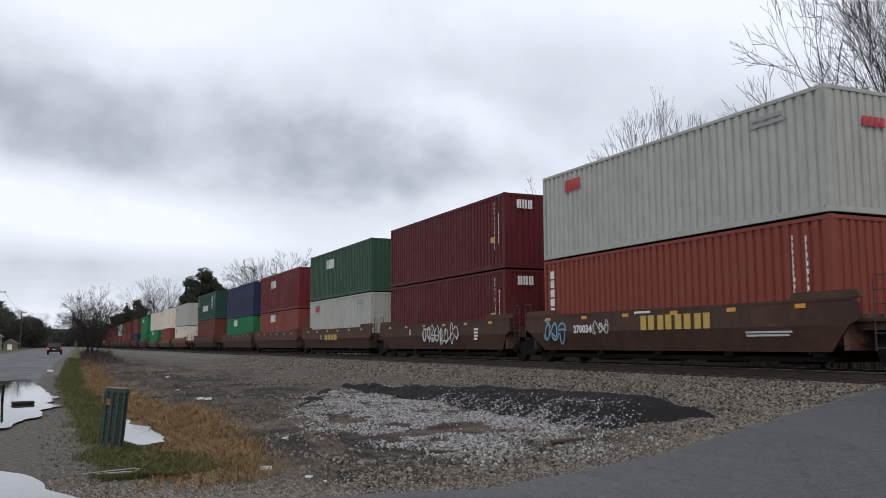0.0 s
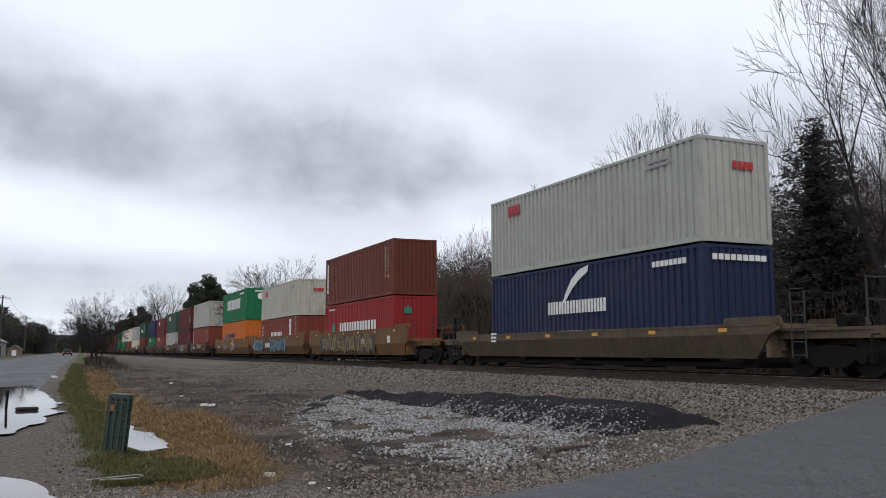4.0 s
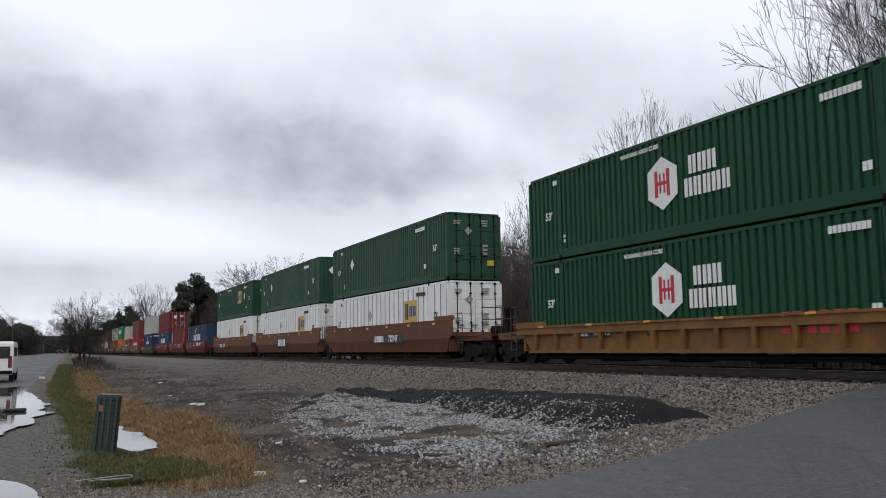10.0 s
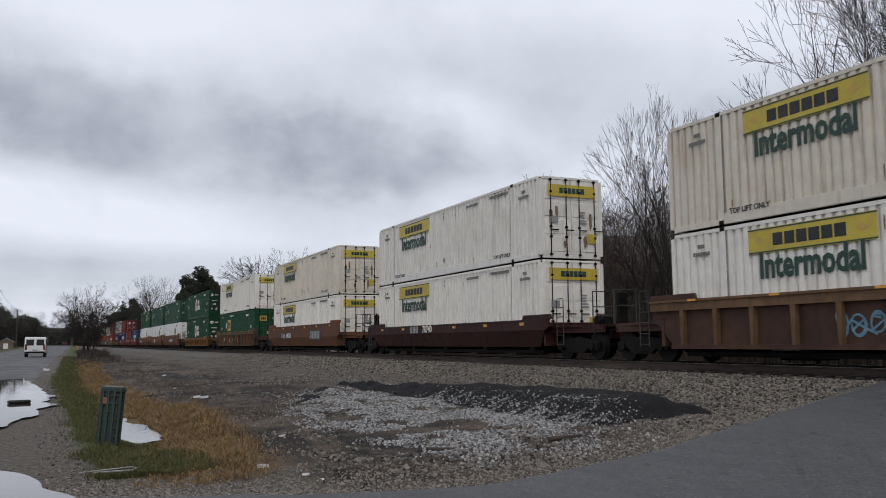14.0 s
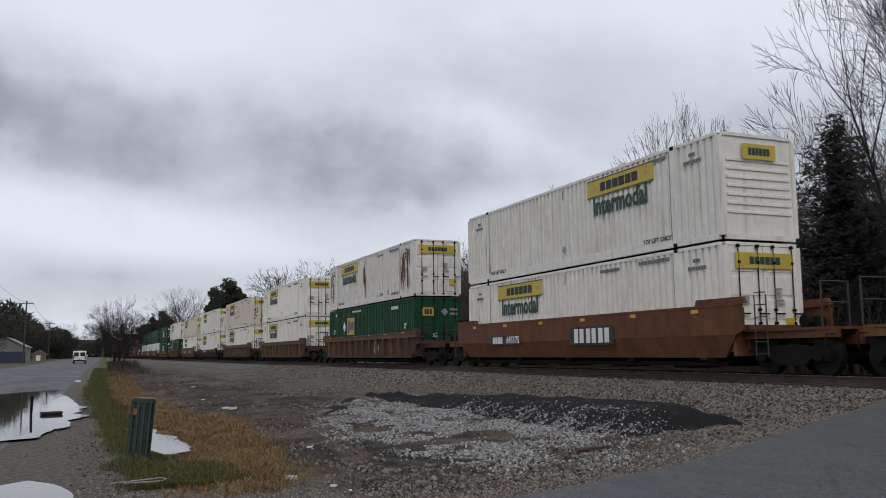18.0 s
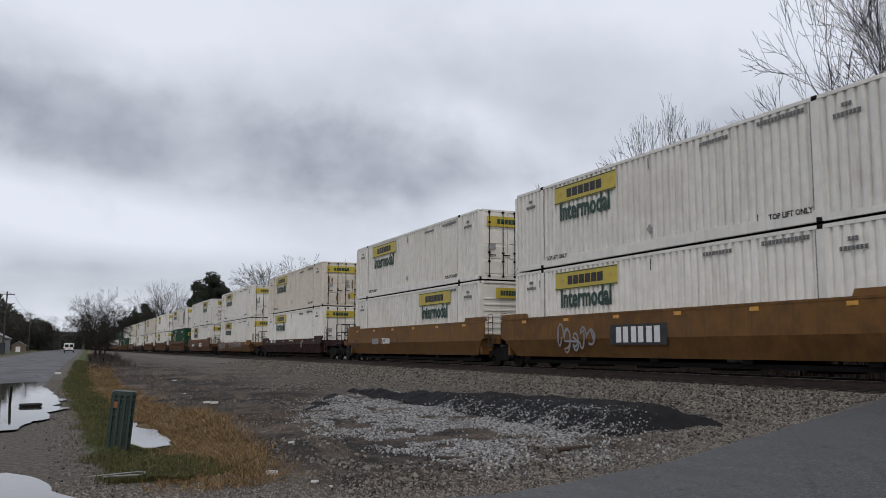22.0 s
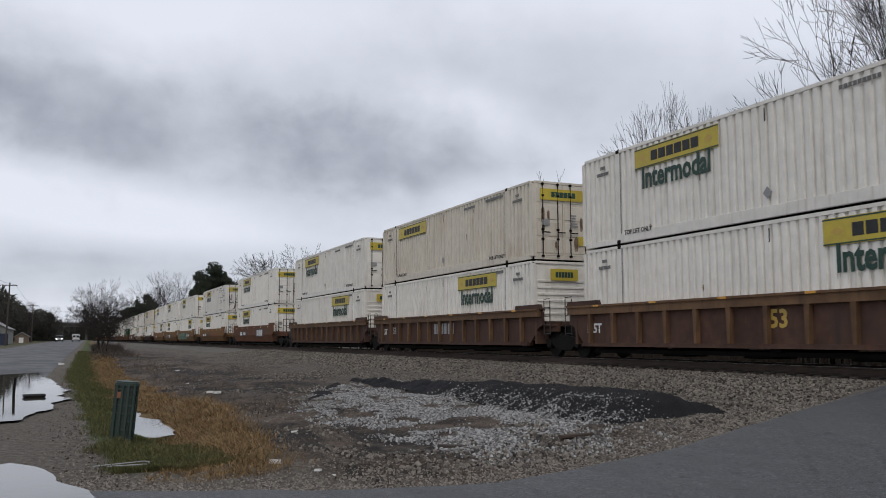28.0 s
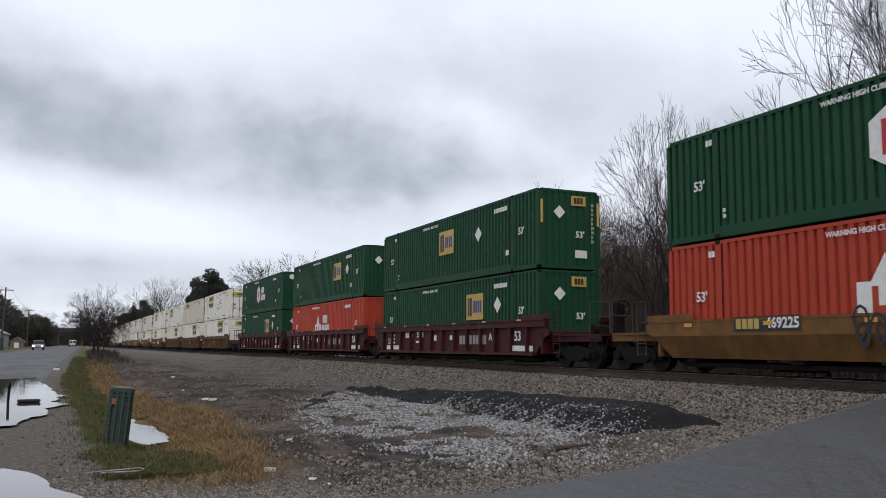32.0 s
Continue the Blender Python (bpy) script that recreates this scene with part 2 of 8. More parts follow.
def mesh_of(bm, name, smooth=False):
    me = bpy.data.meshes.new(name)
    bmesh.ops.recalc_face_normals(bm, faces=bm.faces[:])
    bm.to_mesh(me)
    bm.free()
    if smooth:
        me.polygons.foreach_set("use_smooth", [True] * len(me.polygons))
    return me


def part(name, bm, material, parent, label="", m=None, smooth=False):
    """Links a bmesh or a shared mesh as one mesh object under a thing or a part."""
    me = bm if isinstance(bm, bpy.types.Mesh) else mesh_of(bm, name, smooth)
    ob = new(name, me)
    if not me.materials:
        me.materials.append(None)
    ob.material_slots[0].link = "OBJECT"
    ob.material_slots[0].material = material
    if parent is not None:
        ob.parent = parent
    if m is not None:
        ob.matrix_basis = m
    if label:
        ob["label"] = label
    return ob


def thing(name, label, category, group="", kind="", m=None):
    ob = new(name)
    ob.empty_display_size = 0.2
    if m is not None:
        ob.matrix_basis = m
    return tagged(ob, label, category, group, kind)


def cached(f):
    store = {}

    def g(*a):
        if a not in store:
            store[a] = f(*a)
        return store[a]
    return g


@cached
def word(text, size):
    """A word in the built-in font as a mesh, centred on its origin."""
    cu = bpy.data.curves.new("word", "FONT")
    cu.body, cu.size, cu.align_x, cu.align_y, cu.resolution_u, cu.extrude, cu.offset = text, size, "CENTER", "CENTER", 2, 0.002, size * 0.030
    ob = bpy.data.objects.new("word", cu)
    me = bpy.data.meshes.new_from_object(ob)
    bpy.data.objects.remove(ob)
    me.name = "word"
    me.materials.clear()
    return me


SIDE = Matrix(((0, 0, -1, 0), (-1, 0, 0, 0), (0, 1, 0, 0), (0, 0, 0, 1)))   # x of the word to -Y, y to Z, facing -X
END = Matrix(((1, 0, 0, 0), (0, 0, -1, 0), (0, 1, 0, 0), (0, 0, 0, 1)))     # facing -Y

# ---- ground ----
def lerp(x, pts):
    return float(np.interp(x, [p[0] for p in pts], [p[1] for p in pts]))


def road_edge(y):
    """The road runs slightly off the line of the track."""
    return -0.3 + 0.0224 * (min(max(y, -60), 420) - 58)


def road_z(y):
    """The road rises gently into the distance."""
    return lerp(y, ((-1e4, 0), (40, 0.0), (80, 0.25), (142, 0.36), (190, 0.57), (275, 0.88), (420, 1.15), (1e5, 1.15)))


def verge(y):
    """Where the grass begins beside the road's gravel shoulder."""
    return max(0.80 - 0.0165 * y, -0.80 + 0.0224 * min(y, 420))


DITCH = ((-1e4, 0.0), (0.3, 0.0), (0.9, -0.20), (1.6, -0.24), (2.3, -0.02))
def apron_edge(x):
    """Where the tarmac of the side road ends."""
    return lerp(x, ((-40, 10.6), (0.36, 10.2), (2.5, 9.3), (4.6, 8.9), (7.4, 9.7), (9.5, 10.4), (14.8, 12.0), (22, 13.2), (60, 16)))


def apron_z(x):
    """The side road climbs to the level crossing."""
    return lerp(x, ((-40, 0.0), (4.0, 0.0), (7.4, 0.12), (9.5, 0.30), (14.8, 0.80), (15.6, 0.93), (18.0, 0.95), (24, 0.7), (60, 0.4)))


def ground_z(x, y):
    r = road_z(y)
    v = x - verge(y)
    if v < 2.3:
        z = lerp(v, DITCH)
        if z < 0:
            z *= min(max((y - 12.5) / 3.0, 0.0), 1.0) * (1.0 if y < 40 else max(0.3, 1 - (y - 40) / 60))
        z += r
    else:
        k = min(1.0, (v - 2.3) / max(11.0 - verge(y) - 2.3, 0.5))
        z = (r - 0.02) * (1 - k) + 0.44 * k + 0.10 * math.sin(k * math.pi) * (1 if y < 70 else 0)
    if 0.3 < v and x < 11 and 9 < y < 90:
        z += 0.09 * noise.noise((x * 0.5, y * 0.4, 1.3)) + 0.05 * noise.noise((x * 1.5, y * 1.2, 4.1)) + 0.02 * noise.noise((x * 4.0, y * 4.0, 2.2))
    d = y - apron_edge(x)
    if d < 1.2 and -1 < x < 60:
        a = apron_z(x) - 0.05
        k = min(max(d / 1.2, 0.0), 1.0)
        z = a * (1 - k) + z * k if d > 0 else a
    if x > 19:
        z = 0.46 if y < 330 else 0.8
    return z


def sheet(name, xs, ys, zf, material, label, category, keep=None):
    me = bpy.data.meshes.new(name)
    nx, ny = len(xs), len(ys)
    verts = [(x, y, zf(x, y)) for y in ys for x in xs]
    faces = [(j * nx + i, j * nx + i + 1, (j + 1) * nx + i + 1, (j + 1) * nx + i) for j in range(ny - 1) for i in range(nx - 1)
             if keep is None or keep((xs[i] + xs[i + 1]) / 2, (ys[j] + ys[j + 1]) / 2)]
    me.from_pydata(verts, [], faces)
    me.polygons.foreach_set("use_smooth", [True] * len(me.polygons))
    ob = new(name, me)
    me.materials.append(material)
    return tagged(ob, label, category, kind="structure")


def steps(*spans):
    out = []
    for a, b, d in spans:
        n = max(1, round((b - a) / d))
        out += [a + (b - a) * i / n for i in range(n)]
    return out + [spans[-1][1]]


def ground_material():
    m = bpy.data.materials.new("verge_soil_and_grass")
    m.use_nodes = True
    T = Tree(m.node_tree)
    co = T.add("ShaderNodeTexCoord").outputs["Object"]
    sp = T.add("ShaderNodeSeparateXYZ")
    T.nt.links.new(co, sp.inputs[0])
    X, Y = sp.outputs[0], sp.outputs[1]
    wob = T.math("MULTIPLY", T.math("SUBTRACT", T.noise(co, 0.9, 4.0, 0.6), 0.5), 1.3)
    g1 = T.math("SUBTRACT", 0.80, T.math("MULTIPLY", Y, 0.0165))
    g2 = T.math("ADD", T.math("MULTIPLY", T.math("MINIMUM", Y, 420.0), 0.0224), -0.80)
    v = T.math("SUBTRACT", X, T.math("MAXIMUM", g1, g2))
    vw = T.math("ADD", v, wob)
    fine = T.noise(co, 11.0, 6.0, 0.75)
    mid = T.noise(co, 1.3, 5.0, 0.65)
    tracks = T.noise(T.scaled(co, 1.0, 0.22, 1.0), 1.1, 4.0, 0.6, 0.3)
    dirt = T.mix(T.ramp(fine, 0.32, 0.68), (0.018, 0.013, 0.010), (0.105, 0.077, 0.056))
    dirt = T.mix(T.math("MULTIPLY", T.ramp(mid, 0.48, 0.62), 0.85), dirt, (0.020, 0.016, 0.014))
    grey = T.mix(T.ramp(fine, 0.35, 0.65), (0.048, 0.041, 0.034), (0.16, 0.140, 0.117))
    blot = T.noise(T.scaled(co, 1.0, 0.32, 1.0), 0.62, 6.0, 0.66, 0.9)
    dirt = T.mix(T.math("MULTIPLY", T.ramp(blot, 0.49, 0.57), 0.85), dirt, (0.012, 0.009, 0.0075))
    dirt = T.mix(T.math("MULTIPLY", T.ramp(blot, 0.47, 0.38), 0.6), dirt, (0.140, 0.106, 0.078))
    col = T.mix(T.ramp(T.math("ADD", X, T.math("MULTIPLY", tracks, 4.0)), 7.9, 11.0), dirt, grey)
    col = T.mix(T.math("MULTIPLY", T.ramp(tracks, 0.56, 0.66), 0.45), col, grey)
    strewn = T.ramp(T.noise(co, 1.1, 5.0, 0.62, 0.5), 0.42, 0.62, 0.12, 1.0)
    for scale, share, amount in ((19.0, 0.86, 0.7), (38.0, 0.78, 0.6)):
        peb = T.add("ShaderNodeTexVoronoi")
        T.nt.links.new(co, peb.inputs["Vector"])
        peb.inputs["Scale"].default_value = scale
        cell = T.add("ShaderNodeSeparateXYZ")
        T.nt.links.new(peb.outputs["Color"], cell.inputs[0])
        core = T.ramp(peb.outputs["Distance"], 0.46, 0.30)
        tone = T.mix(cell.outputs[1], (0.045, 0.040, 0.035), (0.30, 0.275, 0.245))
        col = T.mix(T.math("MULTIPLY", T.math("MULTIPLY", T.ramp(cell.outputs[0], share, share + 0.04), core), T.math("MULTIPLY", strewn, amount)), col, tone)
        col = T.mix(T.math("MULTIPLY", T.ramp(cell.outputs[2], 0.84, 0.88), 0.4), col, (0.010, 0.009, 0.008))
    straw = T.mix(T.ramp(fine, 0.3, 0.7), (0.055, 0.036, 0.018), (0.22, 0.145, 0.062))
    col = T.mix(T.ramp(vw, 2.5, 1.7), col, straw)
    near = T.math("SUBTRACT", T.math("ADD", X, T.math("MULTIPLY", wob, 0.45)), T.math("ADD", 1.5, T.math("MULTIPLY", Y, 0.085)))
    col = T.mix(T.math("MULTIPLY", T.ramp(near, 0.2, -0.2), T.ramp(Y, 27.0, 20.0)), col, straw)
    green = T.mix(T.ramp(fine, 0.3, 0.7), (0.028, 0.040, 0.012), (0.085, 0.108, 0.030))
    col = T.mix(T.ramp(vw, 1.5, 1.0), col, green)
    gravel = T.mix(T.ramp(fine, 0.33, 0.67), (0.052, 0.045, 0.037), (0.165, 0.145, 0.122))
    col = T.mix(T.ramp(vw, 0.1, -0.1), col, gravel)
    wood = T.mix(T.ramp(fine, 0.3, 0.7), (0.035, 0.028, 0.021), (0.09, 0.072, 0.053))
    col = T.mix(T.ramp(X, 21.0, 24.0), col, wood)
    far = T.mix(T.ramp(mid, 0.3, 0.7), (0.035, 0.044, 0.017), (0.10, 0.088, 0.046))
    col = T.mix(T.ramp(v, -10.3, -10.9), col, far)
    col = T.mix(T.math("MULTIPLY", T.ramp(Y, 14.0, 10.0), T.ramp(v, 2.6, 2.0)), col, gravel)
    b = T.add("ShaderNodeBsdfPrincipled")
    T.put(b.inputs["Base Color"], col)
    b.inputs["Roughness"].default_value = 0.9
    b.inputs["Specular IOR Level"].default_value = 0.25
    bn = T.add("ShaderNodeBump")
    bn.inputs["Distance"].default_value = 0.055
    T.put(bn.inputs["Height"], T.noise(co, 13.0, 8.0, 0.72))
    T.nt.links.new(bn.outputs[0], b.inputs["Normal"])
    o = T.add("ShaderNodeOutputMaterial")
    T.nt.links.new(b.outputs[0], o.inputs[0])
    return m


gx = steps((-1800, -200, 400), (-200, -20, 30), (-20, -2, 1.0), (-2, 12, 0.18), (12, 24, 1.0), (24, 200, 22), (200, 1800, 400))
gy = steps((-400, -20, 60), (-20, 8, 2), (8, 30, 0.18), (30, 60, 0.6), (60, 150, 2.5), (150, 460, 10), (460, 700, 40), (700, 4000, 400))
sheet("ground", gx, gy, ground_z, ground_material(), "verge of dark dirt, straw-coloured and green grass beside the railway", "ground")

def tarmac(name, c, wet):
    """Rolled asphalt: aggregate speckle, patches, darker tar spots and fine cracks."""
    m = bpy.data.materials.new(name)
    m.use_nodes = True
    T = Tree(m.node_tree)
    co = T.add("ShaderNodeTexCoord").outputs["Object"]
    speck = T.noise(co, 70.0, 3.0, 0.8)
    mid = T.noise(co, 7.0, 5.0, 0.65)
    broad = T.noise(T.scaled(co, 1.0, 0.35, 1.0), 0.6, 4.0, 0.6, 0.5)
    col = T.mix(T.ramp(speck, 0.36, 0.64), tuple(x * 0.34 for x in c), tuple(x * 1.75 for x in c))
    chip = T.add("ShaderNodeTexVoronoi")
    T.nt.links.new(co, chip.inputs["Vector"])
    chip.inputs["Scale"].default_value = 38.0
    pick = T.add("ShaderNodeSeparateXYZ")
    T.nt.links.new(chip.outputs["Color"], pick.inputs[0])
    col = T.mix(T.math("MULTIPLY", T.ramp(pick.outputs[0], 0.86, 0.90), 0.5), col, tuple(x * 2.6 for x in c))
    col = T.mix(T.math("MULTIPLY", T.ramp(pick.outputs[1], 0.88, 0.92), 0.7), col, tuple(x * 0.25 for x in c))
    col = T.mix(T.math("MULTIPLY", T.ramp(mid, 0.45, 0.7), 0.35), col, tuple(x * 0.6 for x in c))
    col = T.mix(T.math("MULTIPLY", T.ramp(broad, 0.42, 0.64), 0.5), col, tuple(x * 1.35 for x in c))
    col = T.mix(T.math("MULTIPLY", T.ramp(T.noise(co, 3.1, 2.0, 0.5), 0.69, 0.74), 0.7), col, tuple(x * 0.35 for x in c))
    crack = T.add("ShaderNodeTexVoronoi", feature="DISTANCE_TO_EDGE")
    T.nt.links.new(co, crack.inputs["Vector"])
    crack.inputs["Scale"].default_value = 0.42
    line = T.math("ADD", crack.outputs["Distance"], T.math("MULTIPLY", T.math("SUBTRACT", mid, 0.5), 0.10))
    col = T.mix(T.math("MULTIPLY", T.ramp(line, 0.006, 0.002), 0.35), col, tuple(x * 0.3 for x in c))
    b = T.add("ShaderNodeBsdfPrincipled")
    T.put(b.inputs["Base Color"], col)
    T.put(b.inputs["Roughness"], T.ramp(broad, 0.4, 0.65, wet, wet + 0.2))
    b.inputs["Specular IOR Level"].default_value = 0.4
    bn = T.add("ShaderNodeBump")
    bn.inputs["Distance"].default_value = 0.007
    T.put(bn.inputs["Height"], T.noise(co, 55.0, 4.0, 0.75))
    T.nt.links.new(bn.outputs[0], b.inputs["Normal"])
    o = T.add("ShaderNodeOutputMaterial")
    T.nt.links.new(b.outputs[0], o.inputs[0])
    return m


M_ROAD = tarmac("worn_grey_tarmac", (0.052, 0.053, 0.056), 0.58)
M_APRON = tarmac("side_road_tarmac", (0.056, 0.058, 0.062), 0.6)
ROAD_W = 8.6
ry = steps((-300, 0, 20), (0, 60, 3), (60, 460, 10), (460, 900, 40))
me = bpy.data.meshes.new("road")
rv = []
for y in ry:
    e = road_edge(y)
    z = road_z(y)
    rv += [(e - ROAD_W, y, z + 0.01), (e - ROAD_W * 0.5, y, z + 0.05), (e, y, z + 0.01)]
me.from_pydata(rv, [], [f for j in range(len(ry) - 1) for f in ((3 * j, 3 * j + 1, 3 * j + 4, 3 * j + 3), (3 * j + 1, 3 * j + 2, 3 * j + 5, 3 * j + 4))])
me.materials.append(M_ROAD)
tagged(new("road", me), "wet grey tarmac road running beside the railway", "road", kind="structure")

ax = steps((-0.6, 14, 0.5), (14, 40, 2))
me = bpy.data.meshes.new("side_road")
av, af = [], []
for i, x in enumerate(ax):
    e = apron_edge(x) + 0.10 * noise.noise((x * 1.3, 7, 2)) + 0.05 * noise.noise((x * 4.0, 3, 2))
    z = apron_z(x)
    av += [(x, -14, z + 0.012), (x, e - 3, z + 0.012), (x, e - 0.25, z + 0.012), (x, e, z - 0.045)]
    if i:
        for k in range(3):
            a = 4 * (i - 1) + k
            af.append((a, a + 4, a + 5, a + 1))
me.from_pydata(av, [], af)
me.materials.append(M_APRON)
tagged(new("side_road", me), "smooth dark grey tarmac side road climbing to the crossing", "road", kind="structure")

# ---- track ----
M_BALLAST = surf("ballast_bed", (0.16, 0.146, 0.128), (0.06, 0.054, 0.047), 16, 0.9, 0.03, 0, None, 0, False, 0.3, 0, 22)
bm = bmesh.new()
prism(bm, [(TRACK_X - 5.6, 0.30), (TRACK_X - 3.3, 0.66), (TRACK_X - 1.9, RAIL_Z - 0.26), (TRACK_X + 1.9, RAIL_Z - 0.26), (TRACK_X + 3.3, 0.66), (TRACK_X + 5.2, 0.35)], "y", 11.2, 1200)
ballast = part("ballast", bm, M_BALLAST, None, "")
tagged(ballast, "bed of grey crushed stone ballast under the track", "ballast", kind="structure")
bm = bmesh.new()
prism(bm, [(TRACK_X - 5.6, 0.30), (TRACK_X - 3.3, 0.66), (TRACK_X - 1.9, RAIL_Z - 0.26), (TRACK_X + 1.9, RAIL_Z - 0.26), (TRACK_X + 3.3, 0.66), (TRACK_X + 5.2, 0.35)], "y", -300, -4)
tagged(part("ballast", bm, M_BALLAST, None), "bed of grey crushed stone ballast under the track", "ballast", kind="structure")

RAIL_OUT = [(-0.07, 0), (0.07, 0), (0.07, 0.012), (0.012, 0.035), (0.010, 0.13), (0.036, 0.142), (0.036, 0.172), (-0.036, 0.172), (-0.036, 0.142), (-0.010, 0.13), (-0.012, 0.035), (-0.07, 0.012)]
for sx in (-1, 1):
    c = TRACK_X + sx * 0.755
    bm = bmesh.new()
    prism(bm, [(c + a, RAIL_Z - 0.175 + b) for a, b in RAIL_OUT], "y", -300, 1200)
    r = part("rail", bm, M_RAIL, None)
    tagged(r, "rusty steel rail with a bright worn top", "rail", "rails of the track", "structure")
    bm = bmesh.new()
    box(bm, c - 0.03, c + 0.03, -300, 1200, RAIL_Z - 0.004, RAIL_Z)
    part("rail_top", bm, M_RAILHEAD, r, "polished rail top")
bm = bmesh.new()
box(bm, -1.3, 1.3, -0.11, 0.11, -0.12, 0.06, 0.012)
tie_mesh = mesh_of(bm, "tie")
ties = thing("track_ties", "row of dark creosoted wooden ties under the rails", "ties", kind="structure")
for i in range(220):
    o = part("tie", tie_mesh, M_TIE, ties, m=pose(TRACK_X + 0.05 * math.sin(i * 1.7), 10.4 + i * 0.5, RAIL_Z - 0.235, 0, 0, 0.8 * math.sin(i * 2.3)))

# ---- containers ----
def corrugated(bm, x, y0, y1, z0, z1, pitch, depth, out, axis="x"):
    """A wall of trapezoid corrugation in the plane x, its crests towards out."""
    n = max(1, round((y1 - y0) / pitch))
    p = (y1 - y0) / n
    cols = []
    for i in range(n):
        for f, d in ((0.0, 0.0), (0.54, 0.0), (0.61, 1.0), (0.93, 1.0)):
            cols.append((y0 + (i + f) * p, d))
    cols.append((y1, 0.0))
    prev = None
    for y, d in cols:
        xx = x - out * depth * d
        cur = [bm.verts.new((xx, y, z) if axis == "x" else (y, xx, z)) for z in (z0, z1)]
        if prev:
            bm.faces.new((prev[0], cur[0], cur[1], prev[1]))
        prev = cur


@cached
def side_mesh(L, W, H, kind):
    bm = bmesh.new()
    for_end = 0.10
    x = -W / 2 + 0.012
    if kind == "posts":
        box(bm, x + 0.01, x + 0.04, -L / 2 + for_end, L / 2 - for_end, 0.15, H - 0.09)
    else:
        corrugated(bm, x, -L / 2 + for_end, L / 2 - for_end, 0.15, H - 0.09, 0.285 if L < 14 else 0.277, 0.05 if L < 14 else 0.065, -1)
    return mesh_of(bm, "side_panel")


@cached
def sheet_mesh(w, W, H):
    """One smooth wall sheet between the sealed joints."""
    bm = bmesh.new()
    box(bm, -W / 2 + 0.002, -W / 2 + 0.022, -w / 2, w / 2, 0.17, H - 0.10, 0.004)
    return mesh_of(bm, "wall_sheet")


@cached
def frame_mesh(L, W, H):
    bm = bmesh.new()
    for sx in (-1, 1):
        a, b = sorted((sx * W / 2, sx * (W / 2 - 0.09)))
        box(bm, a, b, -L / 2 + 0.16, L / 2 - 0.16, 0.012, 0.16)
        box(bm, a, b, -L / 2 + 0.16, L / 2 - 0.16, H - 0.10, H - 0.012)
        for sy in (-1, 1):
            c, d = sorted((sy * L / 2, sy * (L / 2 - 0.13)))
            a2, b2 = sorted((sx * W / 2, sx * (W / 2 - 0.13)))
            box(bm, a2, b2, c, d, 0.11, H - 0.11, 0.008)
            if L > 14:
                if sy > 0:
                    box(bm, a + (0.002 if sx > 0 else -0.006), b - (0.002 if sx < 0 else -0.006), -5.98, 5.98, 0.02, 0.30, 0.004)
                e = sy * 6.096
                box(bm, a - (0.004 if sx < 0 else 0), b + (0.004 if sx > 0 else 0), e - 0.11, e + 0.11, 0.05, H - 0.05)
    for sy in (-1, 1):
        c, d = sorted((sy * (L / 2 - 0.005), sy * (L / 2 - 0.10)))
        box(bm, -W / 2 + 0.13, W / 2 - 0.13, c, d, 0.012, 0.15)
        box(bm, -W / 2 + 0.13, W / 2 - 0.13, c, d, H - 0.10, H - 0.012)
    return mesh_of(bm, "frame")


@cached
def roof_mesh(L, W, H):
    bm = bmesh.new()
    box(bm, -W / 2 + 0.09, W / 2 - 0.09, -L / 2 + 0.1, L / 2 - 0.1, H - 0.045, H - 0.02)
    return mesh_of(bm, "roof")


@cached
def floor_mesh(L, W):
    bm = bmesh.new()
    box(bm, -W / 2 + 0.09, W / 2 - 0.09, -L / 2 + 0.1, L / 2 - 0.1, 0.05, 0.13)
    return mesh_of(bm, "floor_panel")


@cached
def casting_mesh():
    bm = bmesh.new()
    box(bm, -0.081, 0.081, -0.089, 0.089, 0, 0.118, 0.012)
    return mesh_of(bm, "corner_casting")


@cached
def front_mesh(L, W, H, ribs):
    """The closed end, corrugated upright or with level ribs."""
    bm = bmesh.new()
    y = -L / 2 + 0.02
    if ribs:
        box(bm, -W / 2 + 0.12, W / 2 - 0.12, y + 0.03, y + 0.07, 0.14, H - 0.09)
    else:
        corrugated(bm, y, -W / 2 + 0.12, W / 2 - 0.12, 0.14, H - 0.09, 0.25, 0.04, -1, "y")
    return mesh_of(bm, "front_panel")


@cached
def level_rib_mesh(L, W):
    bm = bmesh.new()
    y = -L / 2 + 0.02
    box(bm, -W / 2 + 0.22, W / 2 - 0.22, y - 0.004, y + 0.034, -0.045, 0.045, 0.012)
    return mesh_of(bm, "level_rib")


@cached
def door_mesh(W, H, ribbed):
    """One door leaf from its hinge side, facing -y."""
    w = W / 2 - 0.14
    bm = bmesh.new()
    box(bm, 0, w, 0.02, 0.06, 0.16, H - 0.11)
    return mesh_of(bm, "door")


@cached
def door_panel_mesh(W, H, n):
    """One pressed panel of a door leaf, at the leaf's foot."""
    w = W / 2 - 0.14
    bm = bmesh.new()
    box(bm, 0.07, w - 0.06, 0.0, 0.024, 0.24, 0.24 + (H - 0.42) / n - 0.10, 0.012)
    return mesh_of(bm, "door_panel")


@cached
def rod_mesh(H):
    bm = bmesh.new()
    tube(bm, (0, 0, 0.10), (0, 0, H - 0.06), 0.019, n=6)
    for z in (0.13, 0.75, 1.1, H - 0.55, H - 0.12):
        box(bm, -0.05, 0.05, -0.022, 0.03, z - 0.035, z + 0.035)
    box(bm, 0.0, 0.30, -0.03, -0.012, 0.98, 1.02)
    return mesh_of(bm, "lock_rod")


